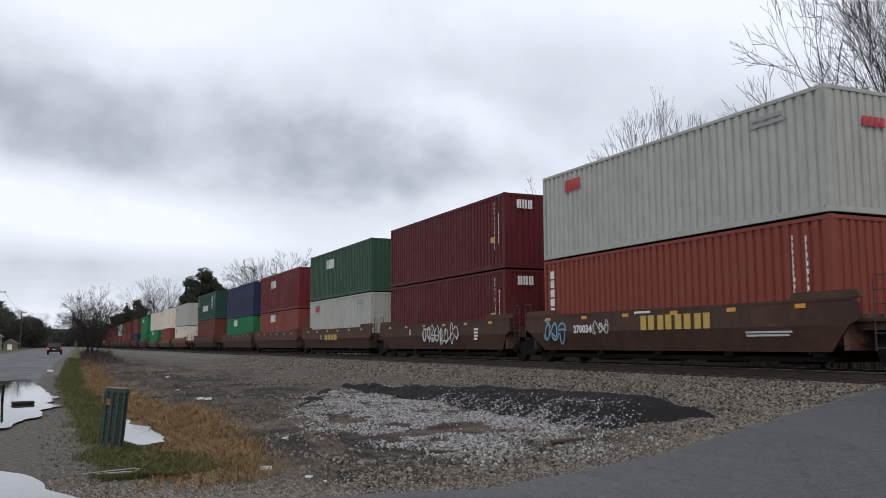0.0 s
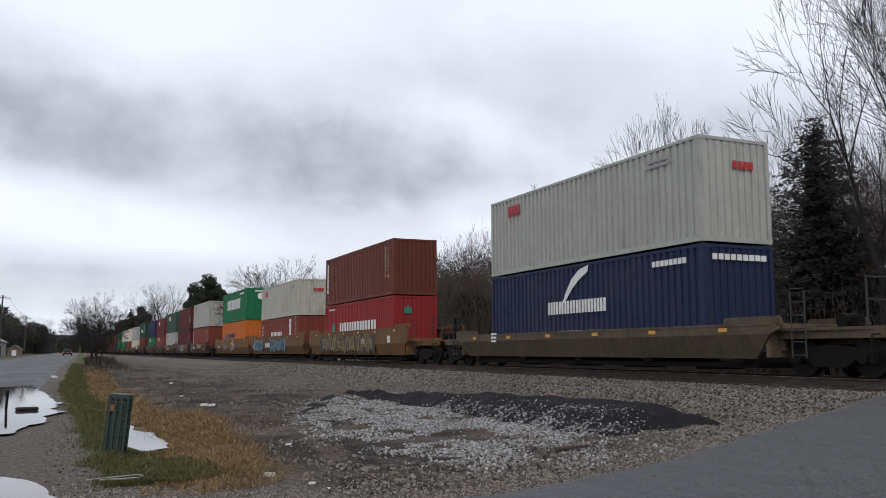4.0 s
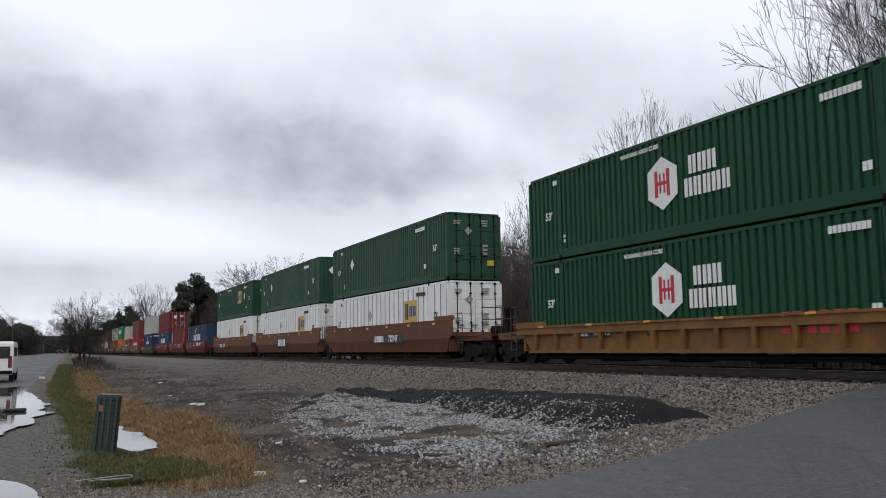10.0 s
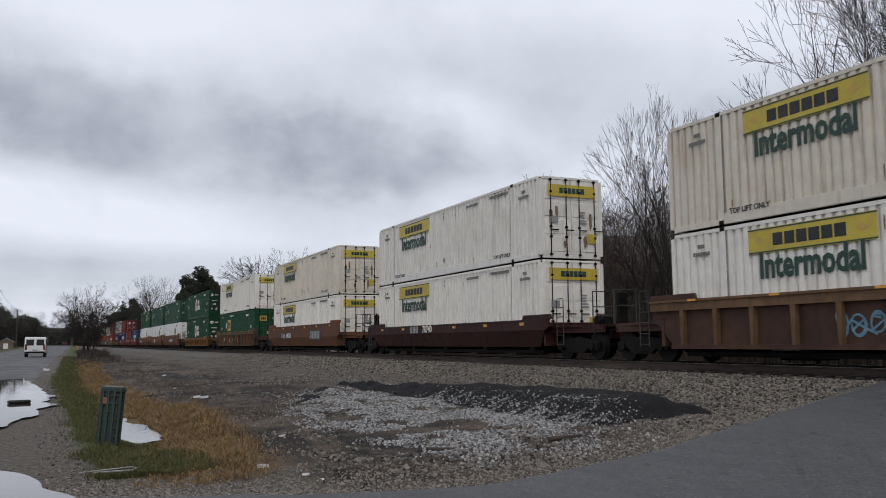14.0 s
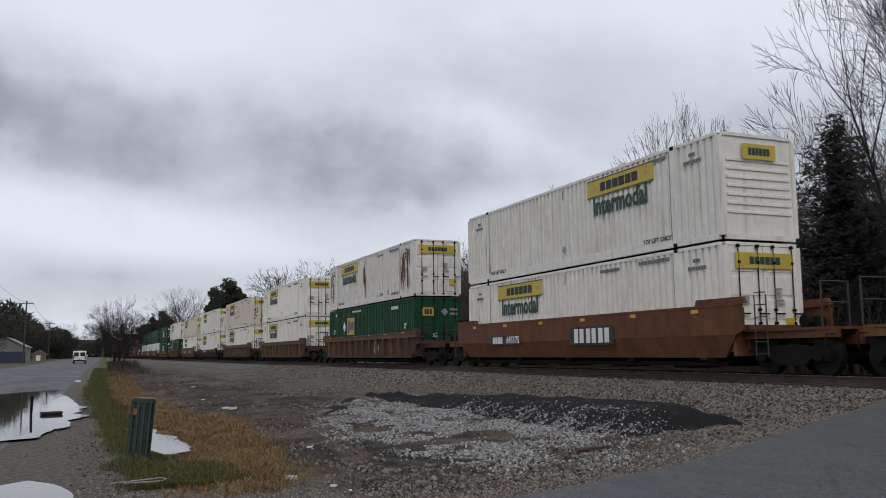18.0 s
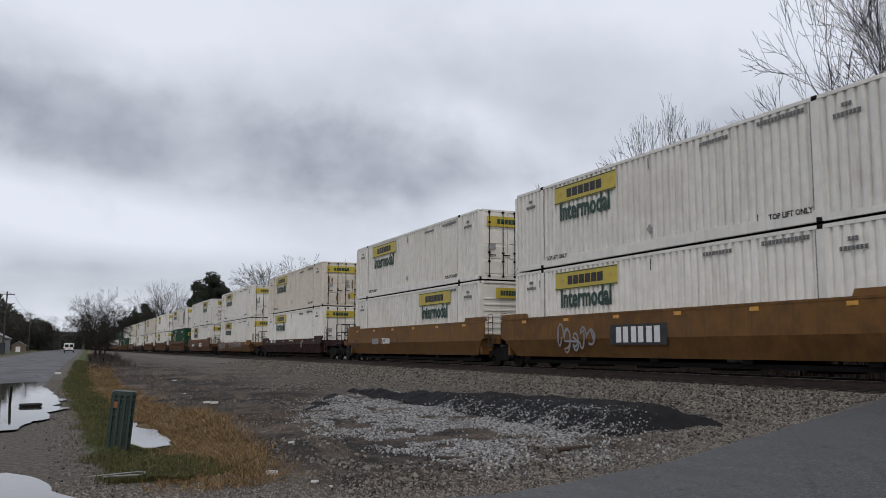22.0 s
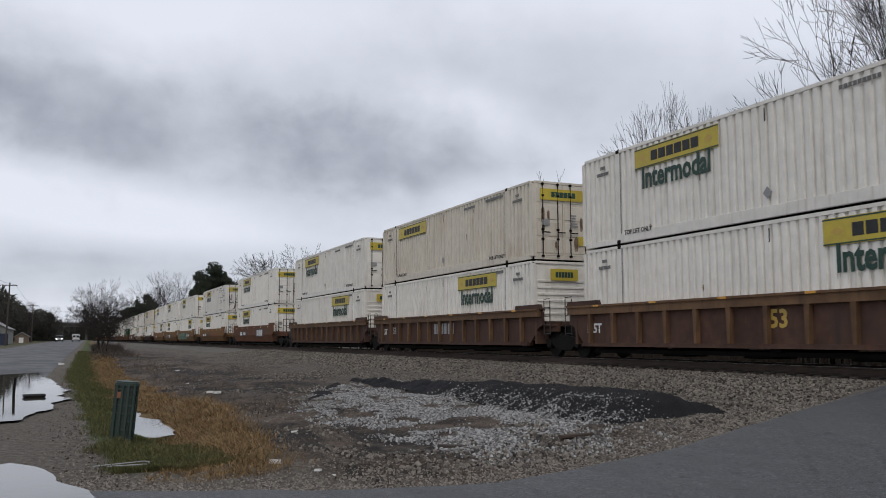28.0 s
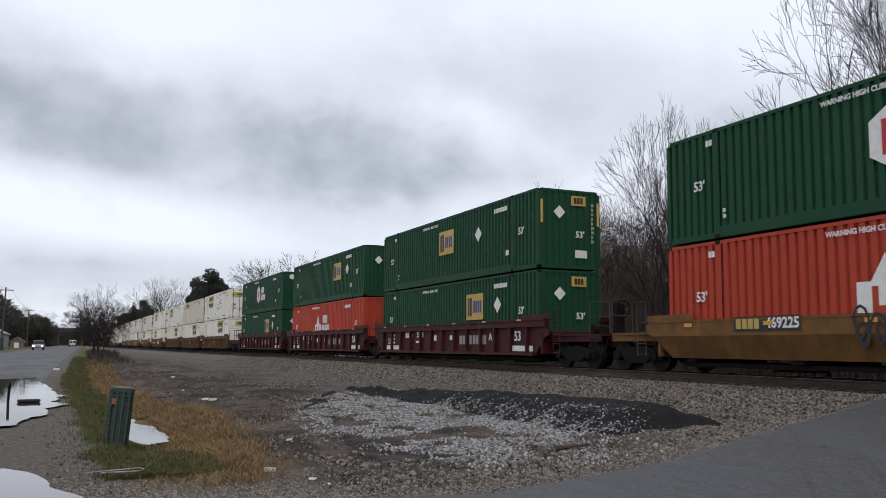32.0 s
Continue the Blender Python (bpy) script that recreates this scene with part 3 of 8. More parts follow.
@cached
def panel_mesh(w, h, shape):
    """A flat sign, cut as a board, a diamond or a six-sided badge, facing -x."""
    bm = bmesh.new()
    if shape == "diamond":
        pts = [(0, -h / 2), (w / 2, 0), (0, h / 2), (-w / 2, 0)]
    elif shape == "badge":
        pts = [(0, -h / 2), (w / 2, -h / 4), (w / 2, h / 4), (0, h / 2), (-w / 2, h / 4), (-w / 2, -h / 4)]
    elif shape == "house":
        pts = [(-w / 2, -h / 2), (w / 2, -h / 2), (w / 2, h / 5), (w / 4, h / 5), (0, h / 2), (-w / 4, h / 5), (-w / 2, h / 5)]
    elif shape == "disc":
        pts = [(w / 2 * math.cos(i * math.pi / 8), h / 2 * math.sin(i * math.pi / 8)) for i in range(16)]
    elif shape == "swoosh":
        pts = [(w * 0.5, -h * 0.5), (w * 0.36, -h * 0.18), (w * 0.14, h * 0.16), (-w * 0.14, h * 0.40), (-w * 0.5, h * 0.5), (-w * 0.47, h * 0.32), (-w * 0.2, h * 0.17), (w * 0.1, -h * 0.08), (w * 0.30, -h * 0.33)]
    else:
        pts = [(-w / 2, -h / 2), (w / 2, -h / 2), (w / 2, h / 2), (-w / 2, h / 2)]
    prism(bm, pts, "x", -0.003, 0.003)
    return mesh_of(bm, "panel")


@cached
def bars_mesh(w, h, n, seed):
    """Plain upright blocks in place of lettering, facing -x."""
    rnd = random.Random(seed)
    bm = bmesh.new()
    c = w / n
    for i in range(n):
        y = w / 2 - (i + 0.5) * c
        a = c * rnd.uniform(0.38, 0.44)
        if h < 0.3:
            prism(bm, [(y + a, -h / 2), (y + a, h / 2), (y - a, h / 2), (y - a, -h / 2)], "x", -0.003, 0.003)
            continue
        for sgn in (-1, 1):
            e0, e1 = y + sgn * a * 0.16, y + sgn * a
            prism(bm, [(e0, -h / 2), (e0, h / 2), (e1, h / 2), (e1, -h / 2)], "x", -0.003, 0.003)
    return mesh_of(bm, "lettering")


@cached
def lines_mesh(w, h, rows, seed):
    """Small print as level bars off a thin spine, facing -x."""
    rnd = random.Random(seed)
    bm = bmesh.new()
    left, spine = w / 2, w / 2 - min(0.012, w * 0.2)
    pts = [(left, h / 2)]
    for i in range(rows):
        z = h / 2 - (i + 0.5) * h / rows
        d = h / rows * 0.3
        e = -w / 2 + rnd.uniform(0, 0.45) * w
        pts += [(spine, z + d), (e, z + d), (e, z - d), (spine, z - d)]
    pts += [(left, -h / 2)]
    prism(bm, pts, "x", -0.002, 0.002)
    return mesh_of(bm, "small_print")


def on_side(a, z, L, W, out=0.012):
    """A place on the near side wall, a metres back from the leading end."""
    return Matrix.Translation((-W / 2 - out, L / 2 - a, z))


def on_end(x, z, L, out=0.02):
    return Matrix.Translation((x, -L / 2 - out, z)) @ Matrix.Rotation(radians(90), 4, "Z")


PAINTS = {
    "grey": paint("pale_grey_container_paint", (0.40, 0.41, 0.375), amount=0.25, rust=0.15),
    "tan_grey": paint("stained_grey_container_paint", (0.47, 0.46, 0.40), (0.16, 0.10, 0.06), 0.5, 0.3),
    "wine": paint("wine_red_container_paint", (0.095, 0.014, 0.018)),
    "maroon": paint("maroon_container_paint", (0.135, 0.018, 0.021)),
    "moss": paint("dull_green_container_paint", (0.035, 0.082, 0.052)),
    "navy": paint("navy_container_paint", (0.018, 0.026, 0.070)),
    "teal": paint("dark_teal_container_paint", (0.014, 0.066, 0.048)),
    "brick": paint("brick_red_container_paint", (0.205, 0.050, 0.035), (0.13, 0.06, 0.04), 0.4),
    "rust": paint("rust_brown_container_paint", (0.135, 0.037, 0.026)),
    "red": paint("bright_red_container_paint", (0.285, 0.025, 0.026)),
    "vert": paint("bright_green_container_paint", (0.012, 0.155, 0.062), amount=0.2, rust=0.1),
    "orange": paint("orange_container_paint", (0.56, 0.150, 0.024), amount=0.25),
    "midblue": paint("blue_container_paint", (0.013, 0.040, 0.088)),
    "white": paint("white_container_paint", (0.78, 0.76, 0.71), (0.34, 0.28, 0.20), 0.52, 0.08),
    "white_new": paint("clean_white_container_paint", (0.80, 0.775, 0.715), (0.36, 0.32, 0.26), 0.42, 0.03),
    "white_rusty": paint("rusty_white_container_paint", (0.74, 0.72, 0.68), (0.34, 0.22, 0.14), 0.45, 0.35),
    "cream": paint("cream_container_paint", (0.68, 0.63, 0.54), (0.32, 0.24, 0.16), 0.50, 0.08),
    "bright": paint("white_smooth_container_paint", (0.74, 0.75, 0.74), (0.36, 0.33, 0.29), 0.28, 0.05),
    "green": paint("deep_green_container_paint", (0.008, 0.056, 0.025), amount=0.18, rust=0.06),
    "fade": paint("faded_green_container_paint", (0.022, 0.068, 0.040), amount=0.3, rust=0.06),
    "hot_orange": paint("orange_red_container_paint", (0.42, 0.056, 0.030), amount=0.2, rust=0.08),
}
NAMES = {"grey": "pale grey", "tan_grey": "stained pale grey", "wine": "wine red", "maroon": "maroon", "moss": "dull green", "navy": "navy blue", "teal": "dark teal green", "brick": "brick red",
         "rust": "rust brown", "red": "bright red", "vert": "bright green", "orange": "orange", "midblue": "blue", "white": "dirty white", "white_new": "clean white", "white_rusty": "rust-streaked white",
         "cream": "cream", "bright": "white smooth-sided", "green": "deep green", "fade": "faded green", "hot_orange": "orange-red"}


def container(colour, L, H, end, marks, level):
    """A shipping container with its base centre at the origin; the side at -x and the end at -y are the ones seen."""
    W = 2.438 if L < 14 else 2.591
    mat = PAINTS[colour]
    size = "40 foot" if L < 14 else "53 foot"
    ob = thing("shipping_container", f"{NAMES[colour]} {size} steel container {level}", "container", "containers on the train")
    kind = "posts" if colour == "bright" else "corr"
    sm = side_mesh(L, W, H, kind)
    part("side_panel", sm, M_POST if kind == "posts" else mat, ob)
    part("side_panel", sm, mat, ob, m=Matrix.Rotation(math.pi, 4, "Z"))
    if kind == "posts":
        n = round((L - 0.3) / 0.61)
        for i in range(n):
            part("wall_sheet", sheet_mesh(round((L - 0.3) / n - 0.115, 3), W, H), mat, ob, m=Matrix.Translation((0, -L / 2 + 0.15 + (L - 0.3) * (i + 0.5) / n, 0)))
    part("frame", frame_mesh(L, W, H), mat, ob)
    part("roof", roof_mesh(L, W, H), mat, ob)
    part("floor_panel", floor_mesh(L, W), M_STEEL_DARK, ob)
    turn = Matrix.Rotation(math.pi, 4, "Z")
    if end == "door":
        part("front_panel", front_mesh(L, W, H, False), mat, ob, m=turn)
        dm = door_mesh(W, H, L < 14)
        for sx in (-1, 1):
            d = part("door", dm, mat, ob, m=Matrix.Translation((-W / 2 + 0.13 if sx < 0 else 0.01, -L / 2, 0)))
            n = 5 if L < 14 else 4
            for k in range(n):
                part("door_panel", door_panel_mesh(W, H, n), mat, d, m=Matrix.Translation((0, 0, k * (H - 0.42) / n)))
            for xx in (0.30, W / 2 - 0.36):
                part("lock_rod", rod_mesh(H), M_STEEL_DARK if L > 14 else M_ROD, d, "steel lock rod", m=Matrix.Translation((xx, -0.035, 0)))
    else:
        part("front_panel", front_mesh(L, W, H, end == "ribs"), mat, ob)
        if end == "ribs":
            for i in range(7):
                part("level_rib", level_rib_mesh(L, W), mat, ob, m=Matrix.Translation((0, 0, 0.75 + i * 0.235)))
        dm = door_mesh(W, H, L < 14)
        for sx in (-1, 1):
            part("door", dm, mat, ob, m=turn @ Matrix.Translation((-W / 2 + 0.13 if sx < 0 else 0.01, -L / 2, 0)))
    ys = (-L / 2 + 0.089, L / 2 - 0.089) if L < 14 else (-6.096, 6.096)
    for sx in (-1, 1):
        for y in ys:
            for z in (0, H - 0.118):
                part("corner_casting", casting_mesh(), M_STEEL_DARK if L > 14 else mat, ob, m=Matrix.Translation((sx * (W / 2 - (0.079 if L < 14 else 0.070)), y, z)))
    if L > 14:
        for y in (-5.968, 5.968):
            part("panel_seam", panel_mesh(0.022, round(H - 0.32, 2), "board"), M_FAINT if colour in ("white", "white_new", "white_rusty", "cream", "bright") else M_STEEL_DARK, ob, m=Matrix.Translation((-W / 2 - 0.002, y, H / 2 + 0.05)))
    mark(ob, marks, L, W, H, end, colour)
    return ob


def mark(ob, marks, L, W, H, end, colour):
    """Signs and lettering on the near side and on the rear end."""
    light = colour in ("white", "white_new", "white_rusty", "cream", "bright", "grey", "tan_grey")
    ink = M_BLACK if light else M_WHITE

    def side(name, mesh, mat, a, z, out=0.012, label=""):
        return part(name, mesh, mat, ob, label, m=on_side(a, z, L, W, out))

    def rear(name, mesh, mat, x, z, out=0.03, label=""):
        return part(name, mesh, mat, ob, label, m=on_end(x, z, L, out))

    def text(s, size, mat, a, z):
        return part("lettering", word(s, size), mat, ob, m=on_side(a, z, L, W, 0.016) @ SIDE)

    def rear_text(s, size, mat, x, z):
        return part("lettering", word(s, size), mat, ob, m=Matrix.Translation((x, -L / 2 - 0.05, z)) @ END)

    if marks.startswith("ym"):
        a = {"ym": 4.68, "ym1": 11.5, "ym2": 4.68, "ymn": 4.3}[marks]
        p = side("sign_panel", panel_mesh(3.6, 0.60, "board"), M_YELLOW, a, H - 0.50, 0.014, "yellow sign panel with dark block shapes")
        part("lettering", bars_mesh(2.1, 0.29, 6, 5), M_BLACK, p, m=Matrix.Translation((-0.006, 0, 0)))
        for sy in (-1, 1):
            part("scroll", panel_mesh(0.34, 0.20, "diamond"), M_GOLD, p, m=Matrix.Translation((-0.006, sy * 1.42, 0)))
        for dz in (-0.27, 0.27):
            part("border_line", panel_mesh(3.6, 0.03, "board"), M_DKGREEN, p, m=Matrix.Translation((-0.006, 0, dz)))
        if marks != "ymn":
            part("lettering", word("Intermodal", 0.80), M_DKGREEN, ob, m=on_side(a, H - 1.12, L, W, 0.016) @ SIDE @ Matrix.Diagonal((0.84, 1.08, 1, 1)))
        text("TOP LIFT ONLY", 0.19, M_BLACK, 2.95, 0.30)
        text("TOP LIFT ONLY", 0.19, M_BLACK, L - 2.8, 0.30)
        side("small_print", bars_mesh(0.65, 0.10, 7, 3), M_FAINT, 1.2, H - 0.62)
        side("small_print", bars_mesh(0.26, 0.10, 3, 5), M_FAINT, 1.2, H - 0.42)
        side("small_print", bars_mesh(1.5, 0.11, 13, 8), M_FAINT, L - 3.0, H - 0.25)
        side("small_print", bars_mesh(1.1, 0.10, 9, 9), M_FAINT, L - 5.3, H - 0.30)
        side("small_print", bars_mesh(0.75, 0.10, 7, 4), M_FAINT, L - 1.1, H - 0.62)
        side("small_print", bars_mesh(0.28, 0.10, 3, 6), M_FAINT, L - 1.1, H - 0.42)
        side("placard_holder", panel_mesh(0.30, 0.30, "diamond"), M_GREYMARK, 8.1, 0.62)
        side("paint_drip", panel_mesh(0.035, 0.34, "board"), M_BLACK, 8.1, H - 0.36)
        rs = random.Random(int(L * 100) + len(marks) + len(ob.name) + sum(map(ord, ob.name)))
        if colour == "white_rusty":
            for a0, w, n in ((0.9, 0.9, 18), (7.9, 0.4, 12), (L - 1.35, 1.5, 40), (11, 3.0, 9)):
                for _ in range(n):
                    hh = rs.uniform(0.15, 1.3) * (0.25 if n == 9 else 1)
                    zz = rs.uniform(0.3 + hh / 2, H - 0.25 - hh / 2) if n != 9 else 0.3 + hh / 2
                    side("rust_streak", stain_mesh(round(rs.uniform(0.03, 0.13), 2), round(hh, 1), rs.randrange(4)), M_RUST, a0 + rs.uniform(-w / 2, w / 2), zz, 0.006)
        elif colour in ("white", "cream", "white_new"):
            for _ in range(5 if colour != "white_new" else 2):
                side("scuff", stain_mesh(0.04, round(rs.uniform(0.15, 0.4), 1), rs.randrange(4)), M_STAIN, rs.uniform(0.6, L - 0.6), rs.choice((0.35, 0.5, H - 0.5, 1.4)), 0.008)
        if end == "door" and colour in ("cream", "white"):
            for x, z, w, h in ((-0.85, 1.45, 0.14, 1.0), (-0.62, 1.6, 0.10, 0.7), (0.78, 1.35, 0.12, 0.9), (0.55, 0.6, 0.16, 0.6), (-0.3, 0.5, 0.10, 0.5)):
                rear("rust_stain", stain_mesh(w, round(h * rs.uniform(0.6, 1.1), 1), rs.randrange(5)), M_STAIN, x, z, 0.012)
        q = rear("sign_panel", panel_mesh(1.95 if end == "door" else 1.15, 0.42, "board"), M_YELLOW, 0.0, H - 0.50, 0.045, "yellow sign panel on the rear end")
        part("lettering", bars_mesh(1.05 if end == "door" else 0.75, 0.20, 6, 5), M_DKGREEN, q, m=Matrix.Translation((-0.006, 0, 0)))
        if end == "door":
            rear("notice", panel_mesh(0.30, 0.34, "board"), M_YELLOW, 0.78, 0.72, 0.045, "small yellow notice")
            rear("notice", panel_mesh(0.34, 0.22, "board"), M_GREYMARK, -0.75, 1.35, 0.045)
            rear("small_print", lines_mesh(0.34, 0.5, 5, 12), M_GREYMARK, 0.45, 1.45, 0.045)
        return
    if L > 14:
        text("53'", 0.36, ink, 1.35, 1.45)
        text("53'", 0.36, ink, L - 1.25, 1.45)
        side("small_print", bars_mesh(0.26, 0.16, 2, 3), ink, 1.75, H - 0.35)
        side("small_print", bars_mesh(1.1, 0.17, 9, 4), ink, L - 2.9, H - 0.42)
        side("small_print", lines_mesh(0.16, 0.3, 2, 6), ink, 2.3, 0.62)
        side("small_print", bars_mesh(0.26, 0.2, 2, 6), ink, L - 2.35, 0.75)
        if marks in ("gld", "gld2", "hex", "hexo", "gld_low"):
            text("WARNING HIGH CUBE", 0.17, M_WHITE, 6.3, H - 0.28)
        if marks in ("gld", "gld_low", "gld2", "gldw", "gldold"):
            a = {"gld": 8.1, "gld_low": 5.05, "gld2": 11.0, "gldw": 12.05, "gldold": 5.6}[marks]
            if marks != "gldold":
                p = side("sign_panel", panel_mesh(1.55, 1.05 if marks != "gldw" else 1.0, "board"), M_GOLD, a, 1.75, 0.014, "gold sign panel with dark block shapes")
                part("lettering", bars_mesh(0.42, 0.75, 1, 2), M_BLACK, p, m=Matrix.Translation((-0.006, 0.45, 0)))
                part("lettering", bars_mesh(0.80, 0.48, 2, 9), M_BLUE, p, m=Matrix.Translation((-0.006, -0.25, 0)))
            side("placard", panel_mesh(0.62, 0.62, "diamond"), M_WHITE if marks != "gldw" else M_GREYMARK, {"gld": 11.3, "gld_low": 3.65, "gld2": 13.0, "gldw": 6.5, "gldold": 3.6}[marks], 1.75)
            if end != "door":
                q = rear("sign_panel", panel_mesh(0.62, 0.36, "board"), M_GOLD, 0.35, H - 0.40)
                part("lettering", bars_mesh(0.40, 0.22, 3, 9), M_BLACK, q, m=Matrix.Translation((-0.006, 0, 0)))
                rear("placard", panel_mesh(0.48, 0.48, "diamond"), M_WHITE, -0.45, H - 0.85)
                rear_text("53'", 0.32, ink, 0.4, 1.25)
                rear("notice", panel_mesh(0.5, 0.28, "board"), M_WHITE, 0.45, 0.55)
                if marks == "gld":
                    for x in (-1.17, 1.20):
                        rear("corner_stripe", panel_mesh(0.10, 0.85, "board"), M_GOLD, x, H - 0.85, 0.012)
                    rear("small_print", lines_mesh(0.12, 1.5, 9, 3), M_GREYMARK, 0.95, 1.7)
        if marks in ("hex", "hexo"):
            a = 7.28 if marks == "hex" else 6.9
            if marks == "hex":
                p = side("badge", panel_mesh(1.25, 1.5, "badge"), M_WHITE, a, 1.55, 0.014, "white six-sided badge with a red sign")
                for dy in (-0.25, 0.25):
                    part("badge_stroke", panel_mesh(0.13, 0.75, "board"), M_RED, p, m=Matrix.Translation((-0.006, dy, 0)))
                    part("badge_stroke", panel_mesh(0.07, 0.55, "board"), M_RED, p, m=Matrix.Translation((-0.006, dy * 0.35, 0)))
                part("badge_stroke", panel_mesh(0.5, 0.10, "board"), M_RED, p, m=Matrix.Translation((-0.007, 0, 0)))
            else:
                p = side("badge", panel_mesh(1.45, 1.9, "house"), M_WHITE, a, 1.15, 0.014, "white house-shaped badge")
                for dy in (-0.27, 0.27):
                    part("badge_stroke", panel_mesh(0.15, 0.95, "board"), PAINTS[colour], p, m=Matrix.Translation((-0.006, dy, -0.2)))
                part("badge_stroke", panel_mesh(0.5, 0.14, "board"), PAINTS[colour], p, m=Matrix.Translation((-0.006, 0, -0.2)))
            side("lettering", bars_mesh(1.1, 0.50, 3, 21), M_WHITE, a + 1.6, 1.85)
            side("lettering", bars_mesh(1.75, 0.50, 5, 22), M_WHITE, a + 1.75, 1.25)
        if end == "door":
            if marks == "hex":
                rear("badge", panel_mesh(0.34, 0.34, "badge"), M_WHITE, -0.95, H - 0.55, 0.045)
                rear("small_print", bars_mesh(0.36, 0.12, 4, 5), M_WHITE, -0.48, H - 0.55, 0.045)
                rear("small_print", bars_mesh(0.6, 0.13, 4, 6), M_WHITE, 0.62, H - 0.42, 0.045)
                rear("small_print", bars_mesh(0.7, 0.13, 6, 7), M_WHITE, 0.62, H - 0.64, 0.045)
                for x, z, w, h in ((-0.7, 1.75, 0.6, 0.08), (-0.75, 1.35, 0.34, 0.16), (-0.5, 0.85, 0.2, 0.22), (-0.95, 0.85, 0.16, 0.2), (0.6, 1.75, 0.6, 0.06), (0.6, 1.5, 0.6, 0.06), (0.45, 0.9, 0.16, 0.22)):
                    rear("notice", panel_mesh(w, h, "board"), M_WHITE, x, z, 0.045)
                rear_text("53", 0.26, M_WHITE, 0.85, 1.2)
            elif marks == "gld_low":
                q = rear("sign_panel", panel_mesh(0.62, 0.42, "board"), M_GOLD, -0.55, H - 0.75, 0.045)
                part("lettering", bars_mesh(0.42, 0.26, 3, 9), M_BLACK, q, m=Matrix.Translation((-0.006, 0, 0)))
                rear("placard", panel_mesh(0.38, 0.42, "diamond"), M_GREYMARK, 0.35, H - 0.75, 0.045)
                rear("small_print", bars_mesh(0.42, 0.12, 4, 5), M_GREYMARK, 0.85, H - 0.62, 0.045)
                rear("small_print", bars_mesh(0.42, 0.12, 5, 6), M_GREYMARK, 0.85, H - 0.85, 0.045)
                rear_text("53", 0.3, M_WHITE, -0.15, 0.95)
            else:
                rear("placard", panel_mesh(0.36, 0.36, "diamond"), M_GREYMARK, -0.3, H - 0.8, 0.045)
                for x, z, w, h in ((-0.75, H - 0.45, 0.5, 0.2), (0.55, H - 0.45, 0.5, 0.3), (0.55, 1.3, 0.35, 0.5), (-0.8, 1.2, 0.35, 0.3)):
                    rear("small_print", lines_mesh(w, h, 3, 5), M_GREYMARK, x, z, 0.045)
            rear("notice", panel_mesh(0.34, 0.24, "board"), M_YELLOW, 0.75, 0.72, 0.05)
        if marks == "hex" and end == "ribs":
            rear("badge", panel_mesh(0.42, 0.42, "badge"), M_WHITE, -0.6, H - 0.4)
            rear("lettering", lines_mesh(0.5, 0.3, 2, 4), M_WHITE, 0.0, H - 0.4)
            rear("notice", panel_mesh(0.5, 0.34, "board"), M_WHITE, 0.35, 0.62)
        return
    # 40 foot boxes
    if marks == "vert":
        side("lettering", bars_mesh(6.85, 0.95, 9, 31), M_WHITE, 6.0, 1.65, label="large white block shapes")
        rear("badge", panel_mesh(0.62, 0.62, "disc"), M_WHITE, 0.1, H - 0.72)
        rear("small_print", bars_mesh(1.1, 0.14, 7, 3), M_WHITE, 0.1, H - 0.25)
        side("small_print", bars_mesh(1.8, 0.15, 7, 4), M_WHITE, L - 2.1, H - 0.38)
    elif marks == "slate":
        side("lettering", bars_mesh(3.75, 0.36, 11, 41), M_NAVY, 5.25, 1.60)
        side("badge", panel_mesh(0.95, 0.75, "house"), M_BLUE, 2.4, 1.5)
    elif marks == "redb":
        side("lettering", bars_mesh(0.95, 0.40, 4, 51), M_RED, 1.9, H - 0.55)
        rear("lettering", bars_mesh(0.75, 0.22, 4, 51), M_RED, 0.25, H - 0.75)
        side("small_print", lines_mesh(1.3, 0.3, 2, 9), M_GREYMARK, L - 1.6, H - 0.45)
    elif marks == "arc":
        side("lettering", bars_mesh(2.1, 0.66, 3, 61), M_WHITE, 4.5, 1.55)
        side("lettering", bars_mesh(2.3, 0.66, 3, 64), M_WHITE, 7.05, 1.55)
        side("badge", panel_mesh(1.35, 0.62, "swoosh"), M_WHITE, 5.0, 2.3)
    elif marks == "slabs":
        side("lettering", bars_mesh(6.7, 0.80, 7, 71), M_WHITE, 6.4, 1.35)
        side("badge", panel_mesh(0.7, 0.95, "house"), M_TEALMARK, 1.9, 1.45)
        rear("badge", panel_mesh(0.42, 0.42, "house"), M_TEALMARK, -0.4, H - 0.7)
        side("small_print", lines_mesh(1.5, 0.13, 1, 3), M_WHITE, 1.6, H - 0.3)
    elif marks == "nav":
        side("badge", panel_mesh(1.6, 1.2, "swoosh"), M_WHITE, 6.0, 2.2)
        side("lettering", bars_mesh(3.5, 0.42, 10, 81), M_WHITE, 6.0, 1.5)
        side("lettering", bars_mesh(2.6, 0.25, 10, 82), M_WHITE, 6.2, 0.6)
        side("small_print", bars_mesh(1.5, 0.16, 8, 3), M_WHITE, L - 1.4, H - 0.4)
        rear("small_print", bars_mesh(1.9, 0.16, 9, 4), M_WHITE, 0, H - 0.35)
    elif marks == "column":
        for i in range(6):
            side("lettering", bars_mesh(0.30, 0.26, 1, 90 + i), M_WHITE, 0.55, H - 0.50 - i * 0.31)
        side("small_print", lines_mesh(0.06, 1.6, 10, 5), M_WHITE, L - 1.1, 1.75)
        side("small_print", lines_mesh(0.06, 1.3, 7, 6), M_WHITE, L - 0.7, 1.85)
